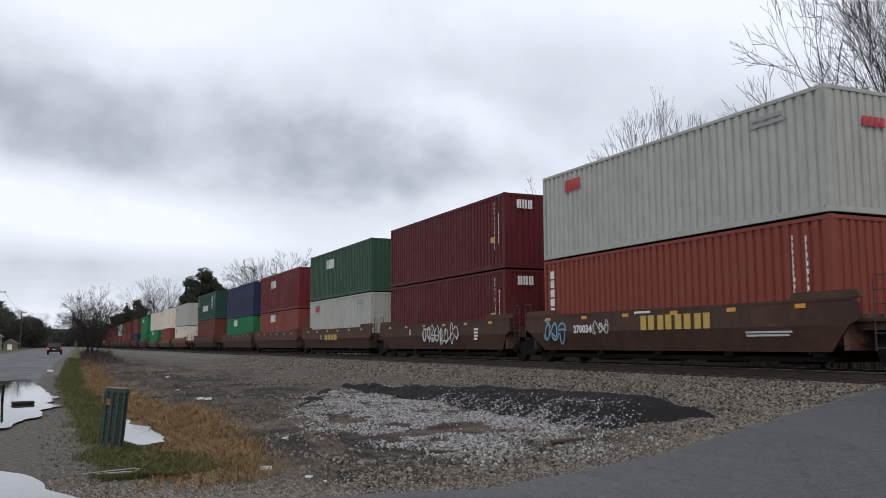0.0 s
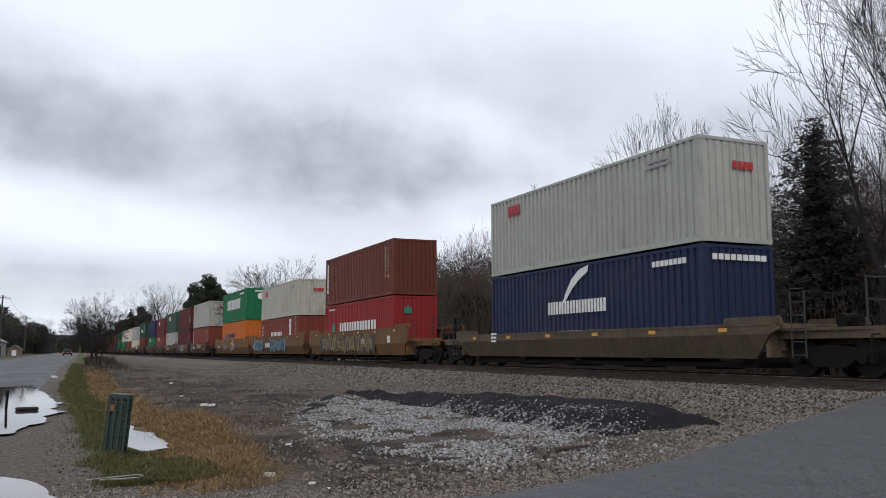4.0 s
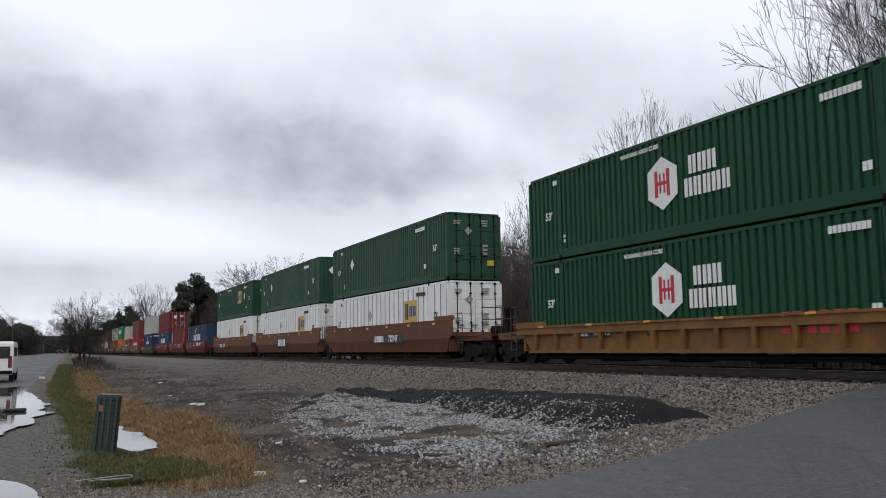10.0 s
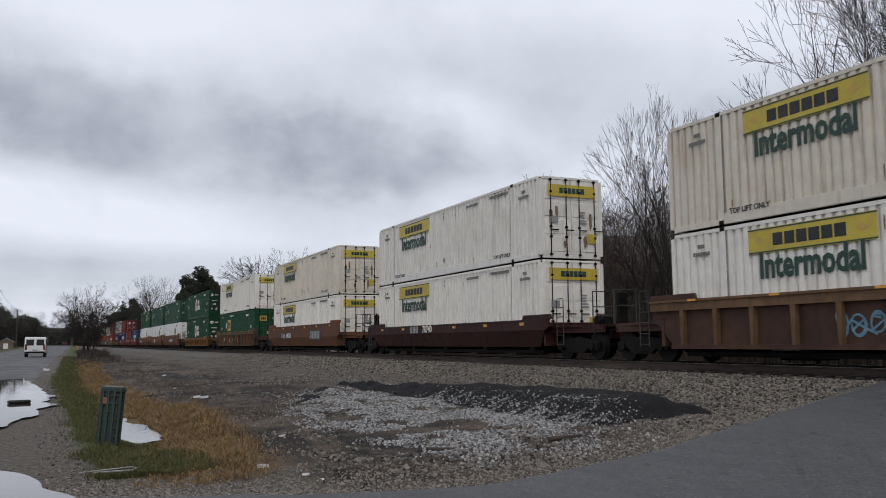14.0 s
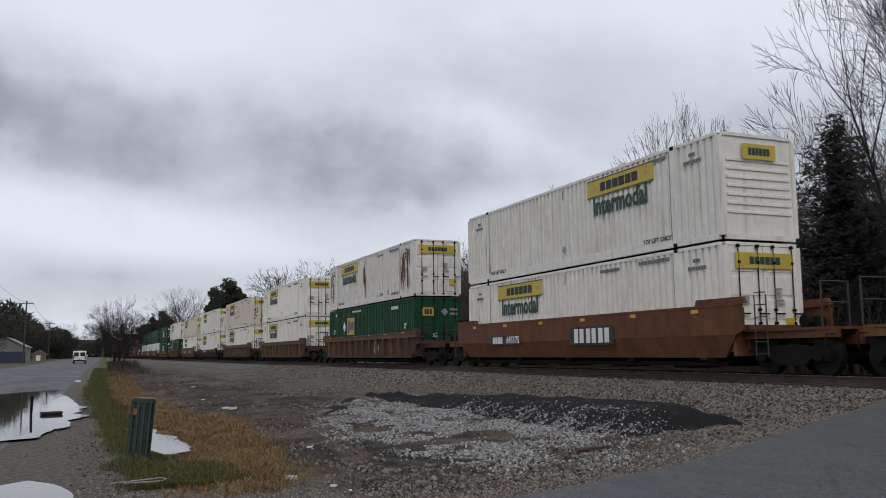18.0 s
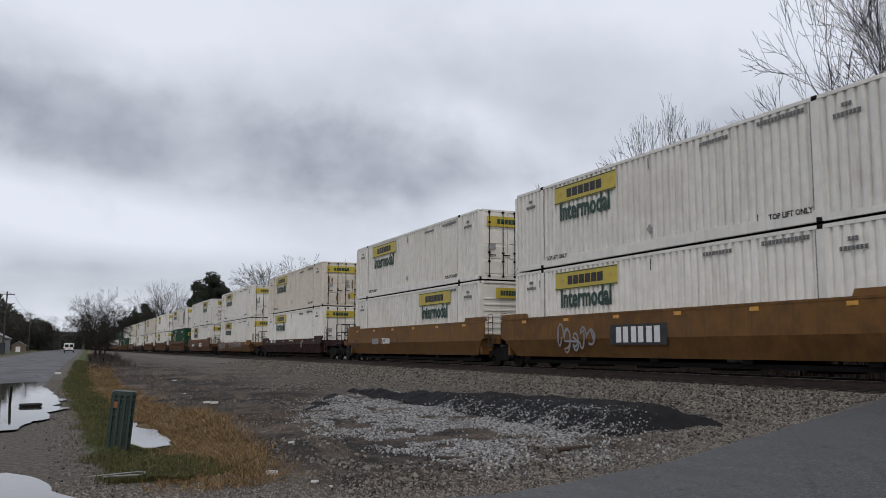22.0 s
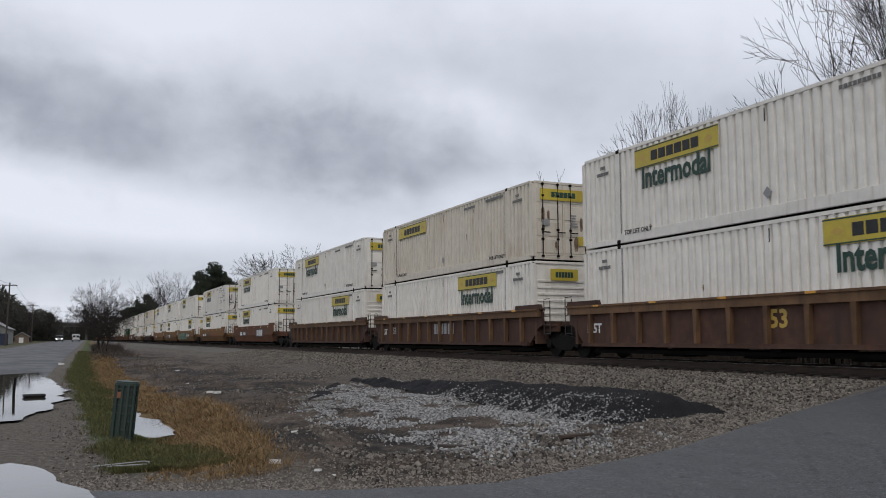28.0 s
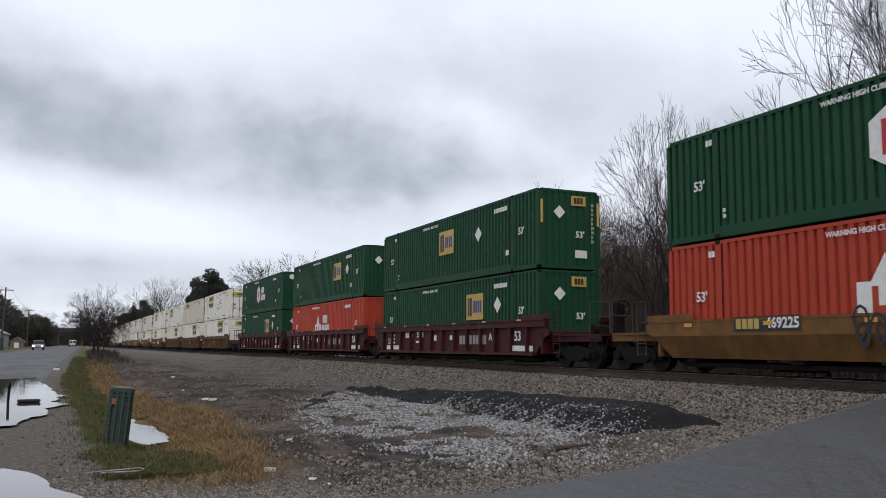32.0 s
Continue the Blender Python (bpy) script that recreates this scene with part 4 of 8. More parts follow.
        side("notice", panel_mesh(0.16, 0.2, "house"), M_YELLOW, L - 0.65, 1.0)
    elif marks == "topw":
        side("small_print", lines_mesh(0.07, 1.2, 7, 9), M_WHITE, L - 0.45, 1.55)
        rear("lettering", bars_mesh(0.72, 0.34, 3, 99), M_WHITE, -0.35, H - 0.42)
        rear("notice", panel_mesh(0.40, 0.22, "board"), M_YELLOW, 0.9, 0.5)
        side("small_print", lines_mesh(0.06, 1.9, 10, 5), M_WHITE, L - 0.8, 1.7)
        side("notice", panel_mesh(0.36, 0.22, "board"), M_YELLOW, L - 0.95, 1.15)
    elif marks == "row":
        side("lettering", bars_mesh(3.7, 0.62, 4, 101), M_WHITE, 5.6, 1.25)
        side("notice", panel_mesh(0.55, 1.35, "board"), M_WHITE, L - 2.2, 1.75)
        for i in range(3):
            side("small_print", lines_mesh(0.3, 0.18, 2, 5 + i), M_RED, L - 2.2, 1.35 + 0.4 * i, 0.018)
            side("lettering", bars_mesh(0.26, 0.24, 1, 90 + i), M_WHITE, 0.75, H - 0.55 - i * 0.31)
        side("small_print", lines_mesh(0.07, 1.7, 10, 5), M_WHITE, L - 0.7, 1.75)
    elif marks == "mid":
        side("lettering", bars_mesh(1.6, 0.55, 4, 111), M_WHITE, 4.6, 2.1)
        rear("notice", panel_mesh(0.4, 0.35, "board"), M_WHITE, 0.5, H - 0.6)
    if end == "door":
        rear("small_print", lines_mesh(0.5, 0.30, 3, 7), M_WHITE, 0.55, H - 0.62, 0.06)
        rear("small_print", lines_mesh(0.26, 0.5, 6, 8), M_GREYMARK, 0.62, 1.35, 0.06)
        rear("notice", panel_mesh(0.34, 0.4, "board"), M_WHITE, -0.35, H - 0.72, 0.06)
        rear("notice", panel_mesh(0.2, 0.24, "house"), M_YELLOW, -0.35, 1.35, 0.06)


M_RUST = surf("flaking_rust", (0.16, 0.06, 0.025), (0.08, 0.03, 0.016), 9, 0.9)
M_STAIN = surf("brown_grime_stain", (0.24, 0.17, 0.11), (0.11, 0.072, 0.045), 7, 0.9)
M_NAVY = surf("navy_lettering", (0.02, 0.03, 0.10), None, 5, 0.6)
M_TEALMARK = surf("teal_marking", (0.03, 0.20, 0.14), None, 5, 0.6)

# ---- well cars ----
def car_paint(name, c, dirt, rough):
    """Weathered car enamel: mottled, grimed in streaks, rusting through."""
    return surf(name, tuple(x * 1.12 for x in c), tuple(x * 0.58 for x in c), 2.2, rough, 0.001, 0.0, dirt, 0.75, True, 0.18, 0.12, 14.0, 0.55)


CAR = {
    "brown": car_paint("brown_well_car_paint", (0.145, 0.060, 0.030), (0.05, 0.035, 0.028), 0.7),
    "dull": car_paint("dull_brown_well_car_paint", (0.085, 0.046, 0.033), (0.04, 0.03, 0.026), 0.7),
    "ochre": car_paint("ochre_well_car_paint", (0.180, 0.088, 0.027), (0.08, 0.05, 0.027), 0.65),
    "tan": car_paint("weathered_yellow_brown_well_car_paint", (0.175, 0.092, 0.040), (0.07, 0.045, 0.03), 0.7),
    "redbrown": car_paint("red_brown_well_car_paint", (0.150, 0.026, 0.020), (0.08, 0.04, 0.03), 0.65),
    "dark": car_paint("dark_maroon_well_car_paint", (0.044, 0.015, 0.013), (0.026, 0.016, 0.014), 0.65),
    "wine": car_paint("wine_well_car_paint", (0.058, 0.011, 0.012), (0.030, 0.013, 0.013), 0.6),
    "chord": car_paint("sun_faded_brown_car_paint", (0.150, 0.086, 0.047), (0.06, 0.04, 0.03), 0.7),
    "olive": car_paint("drab_well_car_paint", (0.115, 0.088, 0.058), (0.05, 0.04, 0.03), 0.7),
}
CAR_NAMES = {"brown": "rusty brown", "dull": "grimy dull brown", "ochre": "ochre yellow", "tan": "weathered yellow-brown", "redbrown": "red-brown", "dark": "dark maroon", "wine": "deep wine red", "olive": "drab olive-brown"}


FOLD, TUCK = 1.0, 0.20


@cached
def sill_mesh(hw, top, kind):
    bm = bmesh.new()
    e = hw + 0.55
    out = [(-e, 1.10), (-hw - 0.30, 1.02), (-hw + 0.35, 0.42), (hw - 0.35, 0.42), (hw + 0.30, 1.02), (e, 1.10), (e, top - 0.12), (e - 0.12, top), (-e + 0.12, top), (-e, top - 0.12)]
    x = -1.50 if kind == "smooth" else -1.38
    if kind == "smooth":
        # upright upper plate, lower plate folded in towards the foot
        prism(bm, [(-e, 1.10), (-hw - 0.30, FOLD), (hw + 0.30, FOLD)] + out[5:], "x", x, x + 0.07)
        box(bm, x - 0.012, x + 0.14, -e + 0.12, e - 0.12, top - 0.05, top + 0.012)
    else:
        prism(bm, out, "x", x, x + 0.07)
        box(bm, -1.50, x + 0.16, -hw + 0.35, hw - 0.35, 0.39, 0.50)
    return mesh_of(bm, "side_sill")


@cached
def sill_foot_mesh(hw):
    """The lower plate, tucked in towards the floor of the well."""
    bm = bmesh.new()
    prism(bm, [(-hw - 0.30, FOLD), (-hw + 0.35, 0.42), (hw - 0.35, 0.42), (hw + 0.30, FOLD)], "x", -1.50, -1.43)
    for v in bm.verts:
        if v.co.z < 0.7:
            v.co.x += TUCK
    return mesh_of(bm, "sill_foot")


@cached
def chord_mesh(hw, top):
    """The heavy angle along the top of a ribbed side, with its lip turned out."""
    bm = bmesh.new()
    e = hw + 0.50
    prism(bm, [(-1.54, top - 0.04), (-1.54, top + 0.02), (-1.22, top + 0.02), (-1.22, top - 0.04), (-1.40, top - 0.04), (-1.40, top - 0.26), (-1.50, top - 0.26), (-1.50, top - 0.04)], "y", -e, e)
    return mesh_of(bm, "top_chord")


@cached
def rib_mesh(top):
    bm = bmesh.new()
    prism(bm, [(-0.045, 0.50), (0.045, 0.50), (0.075, top - 0.26), (-0.075, top - 0.26)], "x", -1.515, -1.37)
    return mesh_of(bm, "rib")


@cached
def guide_mesh(length):
    bm = bmesh.new()
    prism(bm, [(-length / 2, 0), (length / 2, 0), (length / 2 - 0.08, 0.17), (-length / 2 + 0.08, 0.17)], "x", -1.47, -1.36)
    return mesh_of(bm, "box_guide")


@cached
def bulkhead_mesh():
    bm = bmesh.new()
    box(bm, -1.40, 1.40, -0.06, 0.06, 0.45, 1.25, 0.01)
    for x in (-1.0, -0.35, 0.35, 1.0):
        box(bm, x - 0.05, x + 0.05, -0.14, -0.06, 0.6, 1.24)
    return mesh_of(bm, "bulkhead")


@cached
def deck_mesh(length):
    """The platform over the truck, seen from its bulkhead at y 0 outwards to -y."""
    bm = bmesh.new()
    prism(bm, [(-1.30, 0), (1.30, 0), (0.95, -length), (-0.95, -length)], "z", 1.06, 1.13)
    prism(bm, [(-0.45, 0), (0.45, 0), (0.30, -length), (-0.30, -length)], "z", 0.72, 1.06)
    for x in (-1.1, 1.1):
        prism(bm, [(x - 0.06, 0), (x + 0.06, 0), (x * 0.82 + 0.05, -length), (x * 0.82 - 0.05, -length)], "z", 0.88, 1.06)
    return mesh_of(bm, "end_platform")


@cached
def floor_pan_mesh(hw):
    bm = bmesh.new()
    box(bm, -1.1, 1.1, -hw + 0.5, hw - 0.5, 0.19, 0.31)
    for y in (-hw * 0.7, -hw * 0.3, hw * 0.1, hw * 0.5):
        box(bm, -0.5, 0.3, y, y + hw * 0.12, 0.12, 0.24)
    return mesh_of(bm, "well_floor")


@cached
def cross_mesh():
    bm = bmesh.new()
    box(bm, -1.24, 1.24, -0.18, 0.18, 0.30, 0.58, 0.015)
    return mesh_of(bm, "cross_member")


@cached
def wheel_mesh():
    bm = bmesh.new()
    tube(bm, (-0.07, 0, 0), (0.05, 0, 0), 0.44, n=24)
    tube(bm, (0.05, 0, 0), (0.08, 0, 0), 0.475, n=24)
    tube(bm, (-0.09, 0, 0), (-0.06, 0, 0), 0.12, n=12)
    return mesh_of(bm, "wheel")


@cached
def axle_mesh():
    bm = bmesh.new()
    tube(bm, (-1.0, 0, 0), (1.0, 0, 0), 0.075, n=8)
    return mesh_of(bm, "axle")


@cached
def frame_side_mesh():
    bm = bmesh.new()
    prism(bm, [(-1.15, 0.34), (-1.15, 0.58), (-0.7, 0.66), (-0.3, 0.72), (0.3, 0.72), (0.7, 0.66), (1.15, 0.58), (1.15, 0.34), (0.95, 0.34), (0.75, 0.46), (0.42, 0.24), (-0.42, 0.24), (-0.75, 0.46), (-0.95, 0.34)], "x", -1.06, -0.92)
    for y in (-0.89, 0.89):
        tube(bm, (-1.12, y, 0.46), (-0.92, y, 0.46), 0.14, n=10)
    for y in (-0.13, 0.0, 0.13):
        tube(bm, (-1.0, y, 0.28), (-1.0, y, 0.60), 0.055, n=6)
    return mesh_of(bm, "truck_side_frame")


@cached
def bolster_mesh():
    bm = bmesh.new()
    box(bm, -0.95, 0.95, -0.17, 0.17, 0.50, 0.76, 0.02)
    return mesh_of(bm, "bolster")


@cached
def ladder_mesh(h):
    bm = bmesh.new()
    for y in (-0.2, 0.2):
        tube(bm, (0, y, 0), (0, y, h), 0.018, n=5)
    for i in range(int(h / 0.3) + 1):
        tube(bm, (0, -0.2, 0.06 + i * 0.3), (0, 0.2, 0.06 + i * 0.3), 0.013, n=5)
    return mesh_of(bm, "ladder")


@cached
def rail_mesh():
    bm = bmesh.new()
    for x in (-0.42, 0.42):
        tube(bm, (x, 0, 0), (x, 0, 1.05), 0.022, n=5)
    for z in (0.55, 1.03):
        tube(bm, (-0.42, 0, z), (0.42, 0, z), 0.018, n=5)
    return mesh_of(bm, "hand_rail")


@cached
def brake_mesh():
    bm = bmesh.new()
    n = 18
    for i in range(n):
        a, b = 2 * math.pi * i / n, 2 * math.pi * (i + 1) / n
        tube(bm, (0.27 * math.cos(a), 0, 0.27 * math.sin(a)), (0.27 * math.cos(b), 0, 0.27 * math.sin(b)), 0.02, n=5)
    for i in range(4):
        a = math.pi / 4 + i * math.pi / 2
        tube(bm, (0, 0, 0), (0.27 * math.cos(a), 0, 0.27 * math.sin(a)), 0.014, n=5)
    tube(bm, (0, 0, 0), (0, 0.18, 0), 0.05, n=8)
    box(bm, -0.16, 0.16, 0.14, 0.30, -0.75, 0.2)
    return mesh_of(bm, "brake_wheel")


@cached
def coupler_mesh():
    bm = bmesh.new()
    box(bm, -0.10, 0.10, -0.35, 0.75, 0.72, 0.95, 0.02)
    box(bm, -0.19, 0.19, -0.42, -0.12, 0.68, 1.0, 0.04)
    return mesh_of(bm, "coupler")


@cached
def joint_mesh():
    bm = bmesh.new()
    box(bm, -0.55, 0.55, -0.9, 0.9, 0.74, 1.08, 0.03)
    tube(bm, (0, 0, 1.08), (0, 0, 1.24), 0.22, n=12)
    return mesh_of(bm, "articulated_joint")


@cached
def hose_mesh():
    bm = bmesh.new()
    pts = [Vector((0, 0, 0.45)), Vector((0.05, 0, 0.18)), Vector((0.18, 0, 0.06)), Vector((0.34, 0, 0.14))]
    for p, q in zip(pts, pts[1:]):
        tube(bm, p, q, 0.025, n=6)
    return mesh_of(bm, "air_hose")


@cached
def lever_mesh():
    bm = bmesh.new()
    tube(bm, (-1.2, 0, 0), (0, 0, 0.04), 0.016, n=5)
    tube(bm, (-1.2, 0, 0), (-1.25, 0, -0.3), 0.016, n=5)
    return mesh_of(bm, "cut_lever")


@cached
def brake_box_mesh():
    bm = bmesh.new()
    tube(bm, (-0.3, 0, 0), (0.3, 0, 0), 0.17, n=10)
    box(bm, -0.12, 0.12, -0.3, 0.3, -0.2, 0.12, 0.02)
    return mesh_of(bm, "brake_reservoir")


M_GRIME = surf("grimy_car_end_paint", (0.014, 0.010, 0.009), (0.007, 0.006, 0.005), 5, 0.85, 0.002, 0, (0.008, 0.007, 0.006), 0.6, False, 0.2)


M_ENDRAIL = surf("dull_grey_end_rail", (0.045, 0.042, 0.040), (0.022, 0.020, 0.019), 6, 0.7)


def add_truck(car, y):
    t = part("truck", bolster_mesh(), M_STEEL_DARK, car, "grimy two-axle truck", m=Matrix.Translation((0, y, 0)))
    for rz in (0, math.pi):
        part("truck_side_frame", frame_side_mesh(), M_STEEL_DARK, t, m=Matrix.Rotation(rz, 4, "Z"))
    for yy in (-0.89, 0.89):
        part("axle", axle_mesh(), M_STEEL_DARK, t, m=Matrix.Translation((0, yy, 0.46)))
        part("wheel", wheel_mesh(), M_STEEL, t, "worn steel wheel", m=Matrix.Translation((-0.78, yy, 0.46)))
        part("wheel", wheel_mesh(), M_STEEL, t, m=Matrix.Translation((0.78, yy, 0.46)) @ Matrix.Rotation(math.pi, 4, "Z"))


@cached
def scrawl_mesh(w, h, n, seed):
    """One spray-painted line that loops along the sill, facing -x."""
    rnd = random.Random(seed)
    bm = bmesh.new()
    cell = w / n
    t = h * rnd.uniform(0.030, 0.045)
    pts = []
    for i in range(n):
        c = w / 2 - (i + 0.5) * cell
        for k in range(2):
            rx, rz = cell * rnd.uniform(0.24, 0.48), h * rnd.uniform(0.24, 0.46)
            ox, oz = c + rnd.uniform(-0.15, 0.15) * cell, h * rnd.uniform(-0.12, 0.12)
            a0, bend = rnd.uniform(0, 6.28), rnd.choice((-1, 1)) * rnd.uniform(2.6, 5.2)
            for q in range(9):
                a = a0 + bend * q / 8
                pts.append((ox + rx * math.cos(a), oz + rz * math.sin(a)))
    m = len(pts) - 1
    prev = None
    for q in range(m + 1):
        d = Vector((pts[min(q + 1, m)][0] - pts[max(q - 1, 0)][0], pts[min(q + 1, m)][1] - pts[max(q - 1, 0)][1])).normalized()
        e = -0.002 - 0.0006 * (q % 7)
        cur = [bm.verts.new((e, pts[q][0] - d.y * t, pts[q][1] + d.x * t)), bm.verts.new((e, pts[q][0] + d.y * t, pts[q][1] - d.x * t))]
        if prev:
            bm.faces.new((prev[0], cur[0], cur[1], prev[1]))
        prev = cur
    return mesh_of(bm, "graffiti")


@cached
def stain_mesh(w, h, seed):
    """A streaky patch of grime or rust, ragged below, facing -x."""
    rnd = random.Random(seed)
    n = 14
    up = [(w / 2 - w * i / n, h * (0.5 - 0.16 * rnd.random() - 0.5 * abs(i / n - 0.5) ** 2)) for i in range(n + 1)]
    down = [(w / 2 - w * i / n, -h * (0.5 - 0.7 * rnd.random() ** 2 * 0.6 - 0.6 * abs(i / n - 0.5) ** 2)) for i in range(n + 1)]
    bm = bmesh.new()
    prism(bm, up + down[::-1], "x", -0.0015, 0.0015)
    return mesh_of(bm, "stain")


@cached
def blob_mesh(w, h, seed):
    """A field of spray paint: swollen shapes side by side, facing -x."""
    rnd = random.Random(seed)
    bm = bmesh.new()
    n = max(2, round(w / 0.62))
    up, down = [], []
    for i in range(n):
        y0, c = w / 2 - i * w / n, w / n
        hi, lo = h * rnd.uniform(0.36, 0.5), -h * rnd.uniform(0.36, 0.5)
        for f, g in ((0.06, 0.62), (0.25, 0.95), (0.5, 1.0), (0.75, 0.93), (0.94, 0.6)):
            up.append((y0 - f * c, hi * g))
            down.append((y0 - f * c, lo * g))
    prism(bm, up + down[::-1], "x", -0.0015, 0.0015)
    return mesh_of(bm, "graffiti_field")


SPRAY = {
    "white": surf("white_spray_paint", (0.58, 0.58, 0.57), None, 8, 0.7),
    "blue": surf("pale_blue_spray_paint", (0.16, 0.33, 0.42), (0.08, 0.16, 0.22), 3, 0.7),
    "mint": surf("mint_spray_paint", (0.22, 0.36, 0.24), (0.12, 0.2, 0.13), 3, 0.7),
    "black": surf("black_spray_paint", (0.02, 0.022, 0.028), None, 6, 0.75),
    "gold": surf("yellow_spray_paint", (0.26, 0.19, 0.05), None, 6, 0.7),
    "slate": surf("dark_grey_spray_paint", (0.045, 0.046, 0.055), (0.03, 0.03, 0.036), 4, 0.75),
    "grey": surf("grey_spray_paint", (0.24, 0.24, 0.25), None, 6, 0.7),
    "red": surf("faded_red_spray_paint", (0.28, 0.05, 0.04), None, 6, 0.7),
}


def well_car(hw, front, rear, top, colour, kind, truck_front, truck_rear, markings):
    """One platform of a well car, origin on the rail level at its middle. front, rear: distance to the joints; trucks: offsets along y."""
    mat = CAR["dull" if kind == "ribbed" and colour == "brown" else colour]
    trim = {"brown": CAR["chord"], "dull": CAR["chord"]}.get(colour, mat)
    shape = "smooth-sided" if kind == "smooth" else "ribbed"
    extra = " with graffiti" if any(n[0] == "spray" for n in markings) else ""
    ob = thing("well_car", f"{CAR_NAMES[colour]} {shape} steel railway well car{extra}, carrying containers", "railway car", "well cars of the train")
    turn = Matrix.Rotation(math.pi, 4, "Z")
    sm = sill_mesh(hw, top, kind)
    part("side_sill", sm, mat, ob)
    part("side_sill", sm, mat, ob, m=turn)
    if kind == "smooth":
        part("sill_foot", sill_foot_mesh(hw), mat, ob)
        part("sill_foot", sill_foot_mesh(hw), mat, ob, m=turn)
    if kind == "ribbed":
        n = int((2 * hw - 1.6) / 1.22)
        for i in range(n + 1):
            y = -hw + 0.8 + (2 * hw - 1.6) * i / n
            part("rib", rib_mesh(top), trim, ob, m=Matrix.Translation((0, y, 0)))
        part("top_chord", chord_mesh(hw, top), trim, ob)
        part("top_chord", chord_mesh(hw, top), trim, ob, m=turn)
    for s in (-1, 1):
        part("bulkhead", bulkhead_mesh(), mat, ob, m=Matrix.Translation((0, s * (hw + 0.12), 0)) @ (turn if s > 0 else Matrix.Identity(4)))
        part("box_guide", guide_mesh(1.9), mat, ob, m=Matrix.Translation((0, s * (hw - 0.35), top)))
        part("box_guide", guide_mesh(1.9), mat, ob, m=turn @ Matrix.Translation((0, s * (hw - 0.35), top)))
    part("well_floor", floor_pan_mesh(hw), M_STEEL_DARK, ob, "black grimy underside of the well")
    for k in range(5):
        part("cross_member", cross_mesh(), M_STEEL_DARK, ob, m=Matrix.Translation((0, (k - 2) * hw * 0.44, 0)))
    for s, d, tr in ((1, front, truck_front), (-1, rear, truck_rear)):
        coupled = abs(tr) > 0.5 if tr is not None else False
        ln = d - hw - 0.18 - (0.35 if coupled else 0.55)
        rot = turn if s > 0 else Matrix.Identity(4)
        base = Matrix.Translation((0, s * (hw + 0.18), 0)) @ rot
        part("end_platform", deck_mesh(round(max(ln, 0.4), 2)), mat, ob, m=base)
        if tr is not None:
            add_truck(ob, s * (d - abs(tr)))
            if not coupled:
                part("articulated_joint", joint_mesh(), M_STEEL_DARK, ob, m=Matrix.Translation((0, s * d, 0)))
        if coupled:
            part("coupler", coupler_mesh(), M_STEEL_DARK, ob, m=Matrix.Translation((0, s * (d - 0.42), 0)) @ rot)
            part("hand_rail", rail_mesh(), M_ENDRAIL, ob, m=Matrix.Translation((-0.75, s * (d - 0.55), 1.13)))
            part("ladder", ladder_mesh(1.5), mat if colour == "wine" else M_ENDRAIL, ob, m=Matrix.Translation((-1.33, s * (hw + 1.0), 0.45)))
            part("air_hose", hose_mesh(), M_STEEL_DARK, ob, "black air hose", m=Matrix.Translation((-0.35, s * (d - 0.35), 0.4)))
            part("cut_lever", lever_mesh(), M_GRIME, ob, m=Matrix.Translation((0, s * (d - 0.45), 0.95)))
            part("brake_reservoir", brake_box_mesh(), M_STEEL_DARK, ob, m=Matrix.Translation((0.55, s * (hw + 0.8), 1.32)))
            if s < 0:
                part("brake_wheel", brake_mesh(), M_STEEL_DARK, ob, "dark hand brake wheel", m=Matrix.Translation((0.25, -(d - 0.75), 1.95)))
        else:
            part("ladder", ladder_mesh(1.2), mat if colour == "wine" else M_ENDRAIL, ob, m=Matrix.Translation((-1.30, s * (hw + 0.75), 0.75)))
    for k in range(6):
        part("reflector", panel_mesh(0.30, 0.10 if kind == "smooth" else 0.06, "board"), M_REFLECT, ob, "amber reflector strip", m=Matrix.Translation((-1.546 if kind == "ribbed" else -1.515, (k - 2.5) * hw * 0.34, top - (0.01 if kind == "ribbed" else 0.13))))
    x = -1.506 if kind == "smooth" else -1.386
    for note in markings:
        what, a, z = note[:3]
        lie = Matrix.Translation((x, hw - a, z))
        if kind == "smooth" and z < FOLD - 0.08:
            lie = Matrix.Translation((x + TUCK * (FOLD - z) / (FOLD - 0.42), hw - a, z)) @ Matrix.Rotation(-math.atan2(TUCK, FOLD - 0.42), 4, "Y")
        at = lie @ Matrix.Translation((-0.006, 0, 0))
        if what == "text":
            part("lettering", word(note[3], note[4]), note[5], ob, m=at @ SIDE)
        elif what == "bars":
            part("lettering", bars_mesh(note[3], note[4], note[5], 7), note[6], ob, m=at)
        elif what == "board":
            part("number_board", panel_mesh(note[3], note[4], "board"), M_BLACK, ob, "black number board", m=lie @ Matrix.Translation((-0.003, 0, 0)))
        elif what == "print":
            part("small_print", lines_mesh(note[3], note[4], note[5], 5), M_WHITE, ob, m=at)
        elif what == "white":
            part("notice", panel_mesh(note[3], note[4], "board"), M_WHITE, ob, m=at)
        elif what == "spray":
            if note[7]:
                part("graffiti_field", blob_mesh(note[3], note[4], note[5]), SPRAY[note[7]], ob, m=lie @ Matrix.Translation((-0.003, 0, 0)))
            part("graffiti", scrawl_mesh(note[3] * 0.92, note[4] * 0.88, max(3, round(note[3] / 0.5)), note[5]), SPRAY[note[6]], ob, "spray-painted strokes", m=lie @ Matrix.Translation((-0.008, 0, 0)))
    return ob

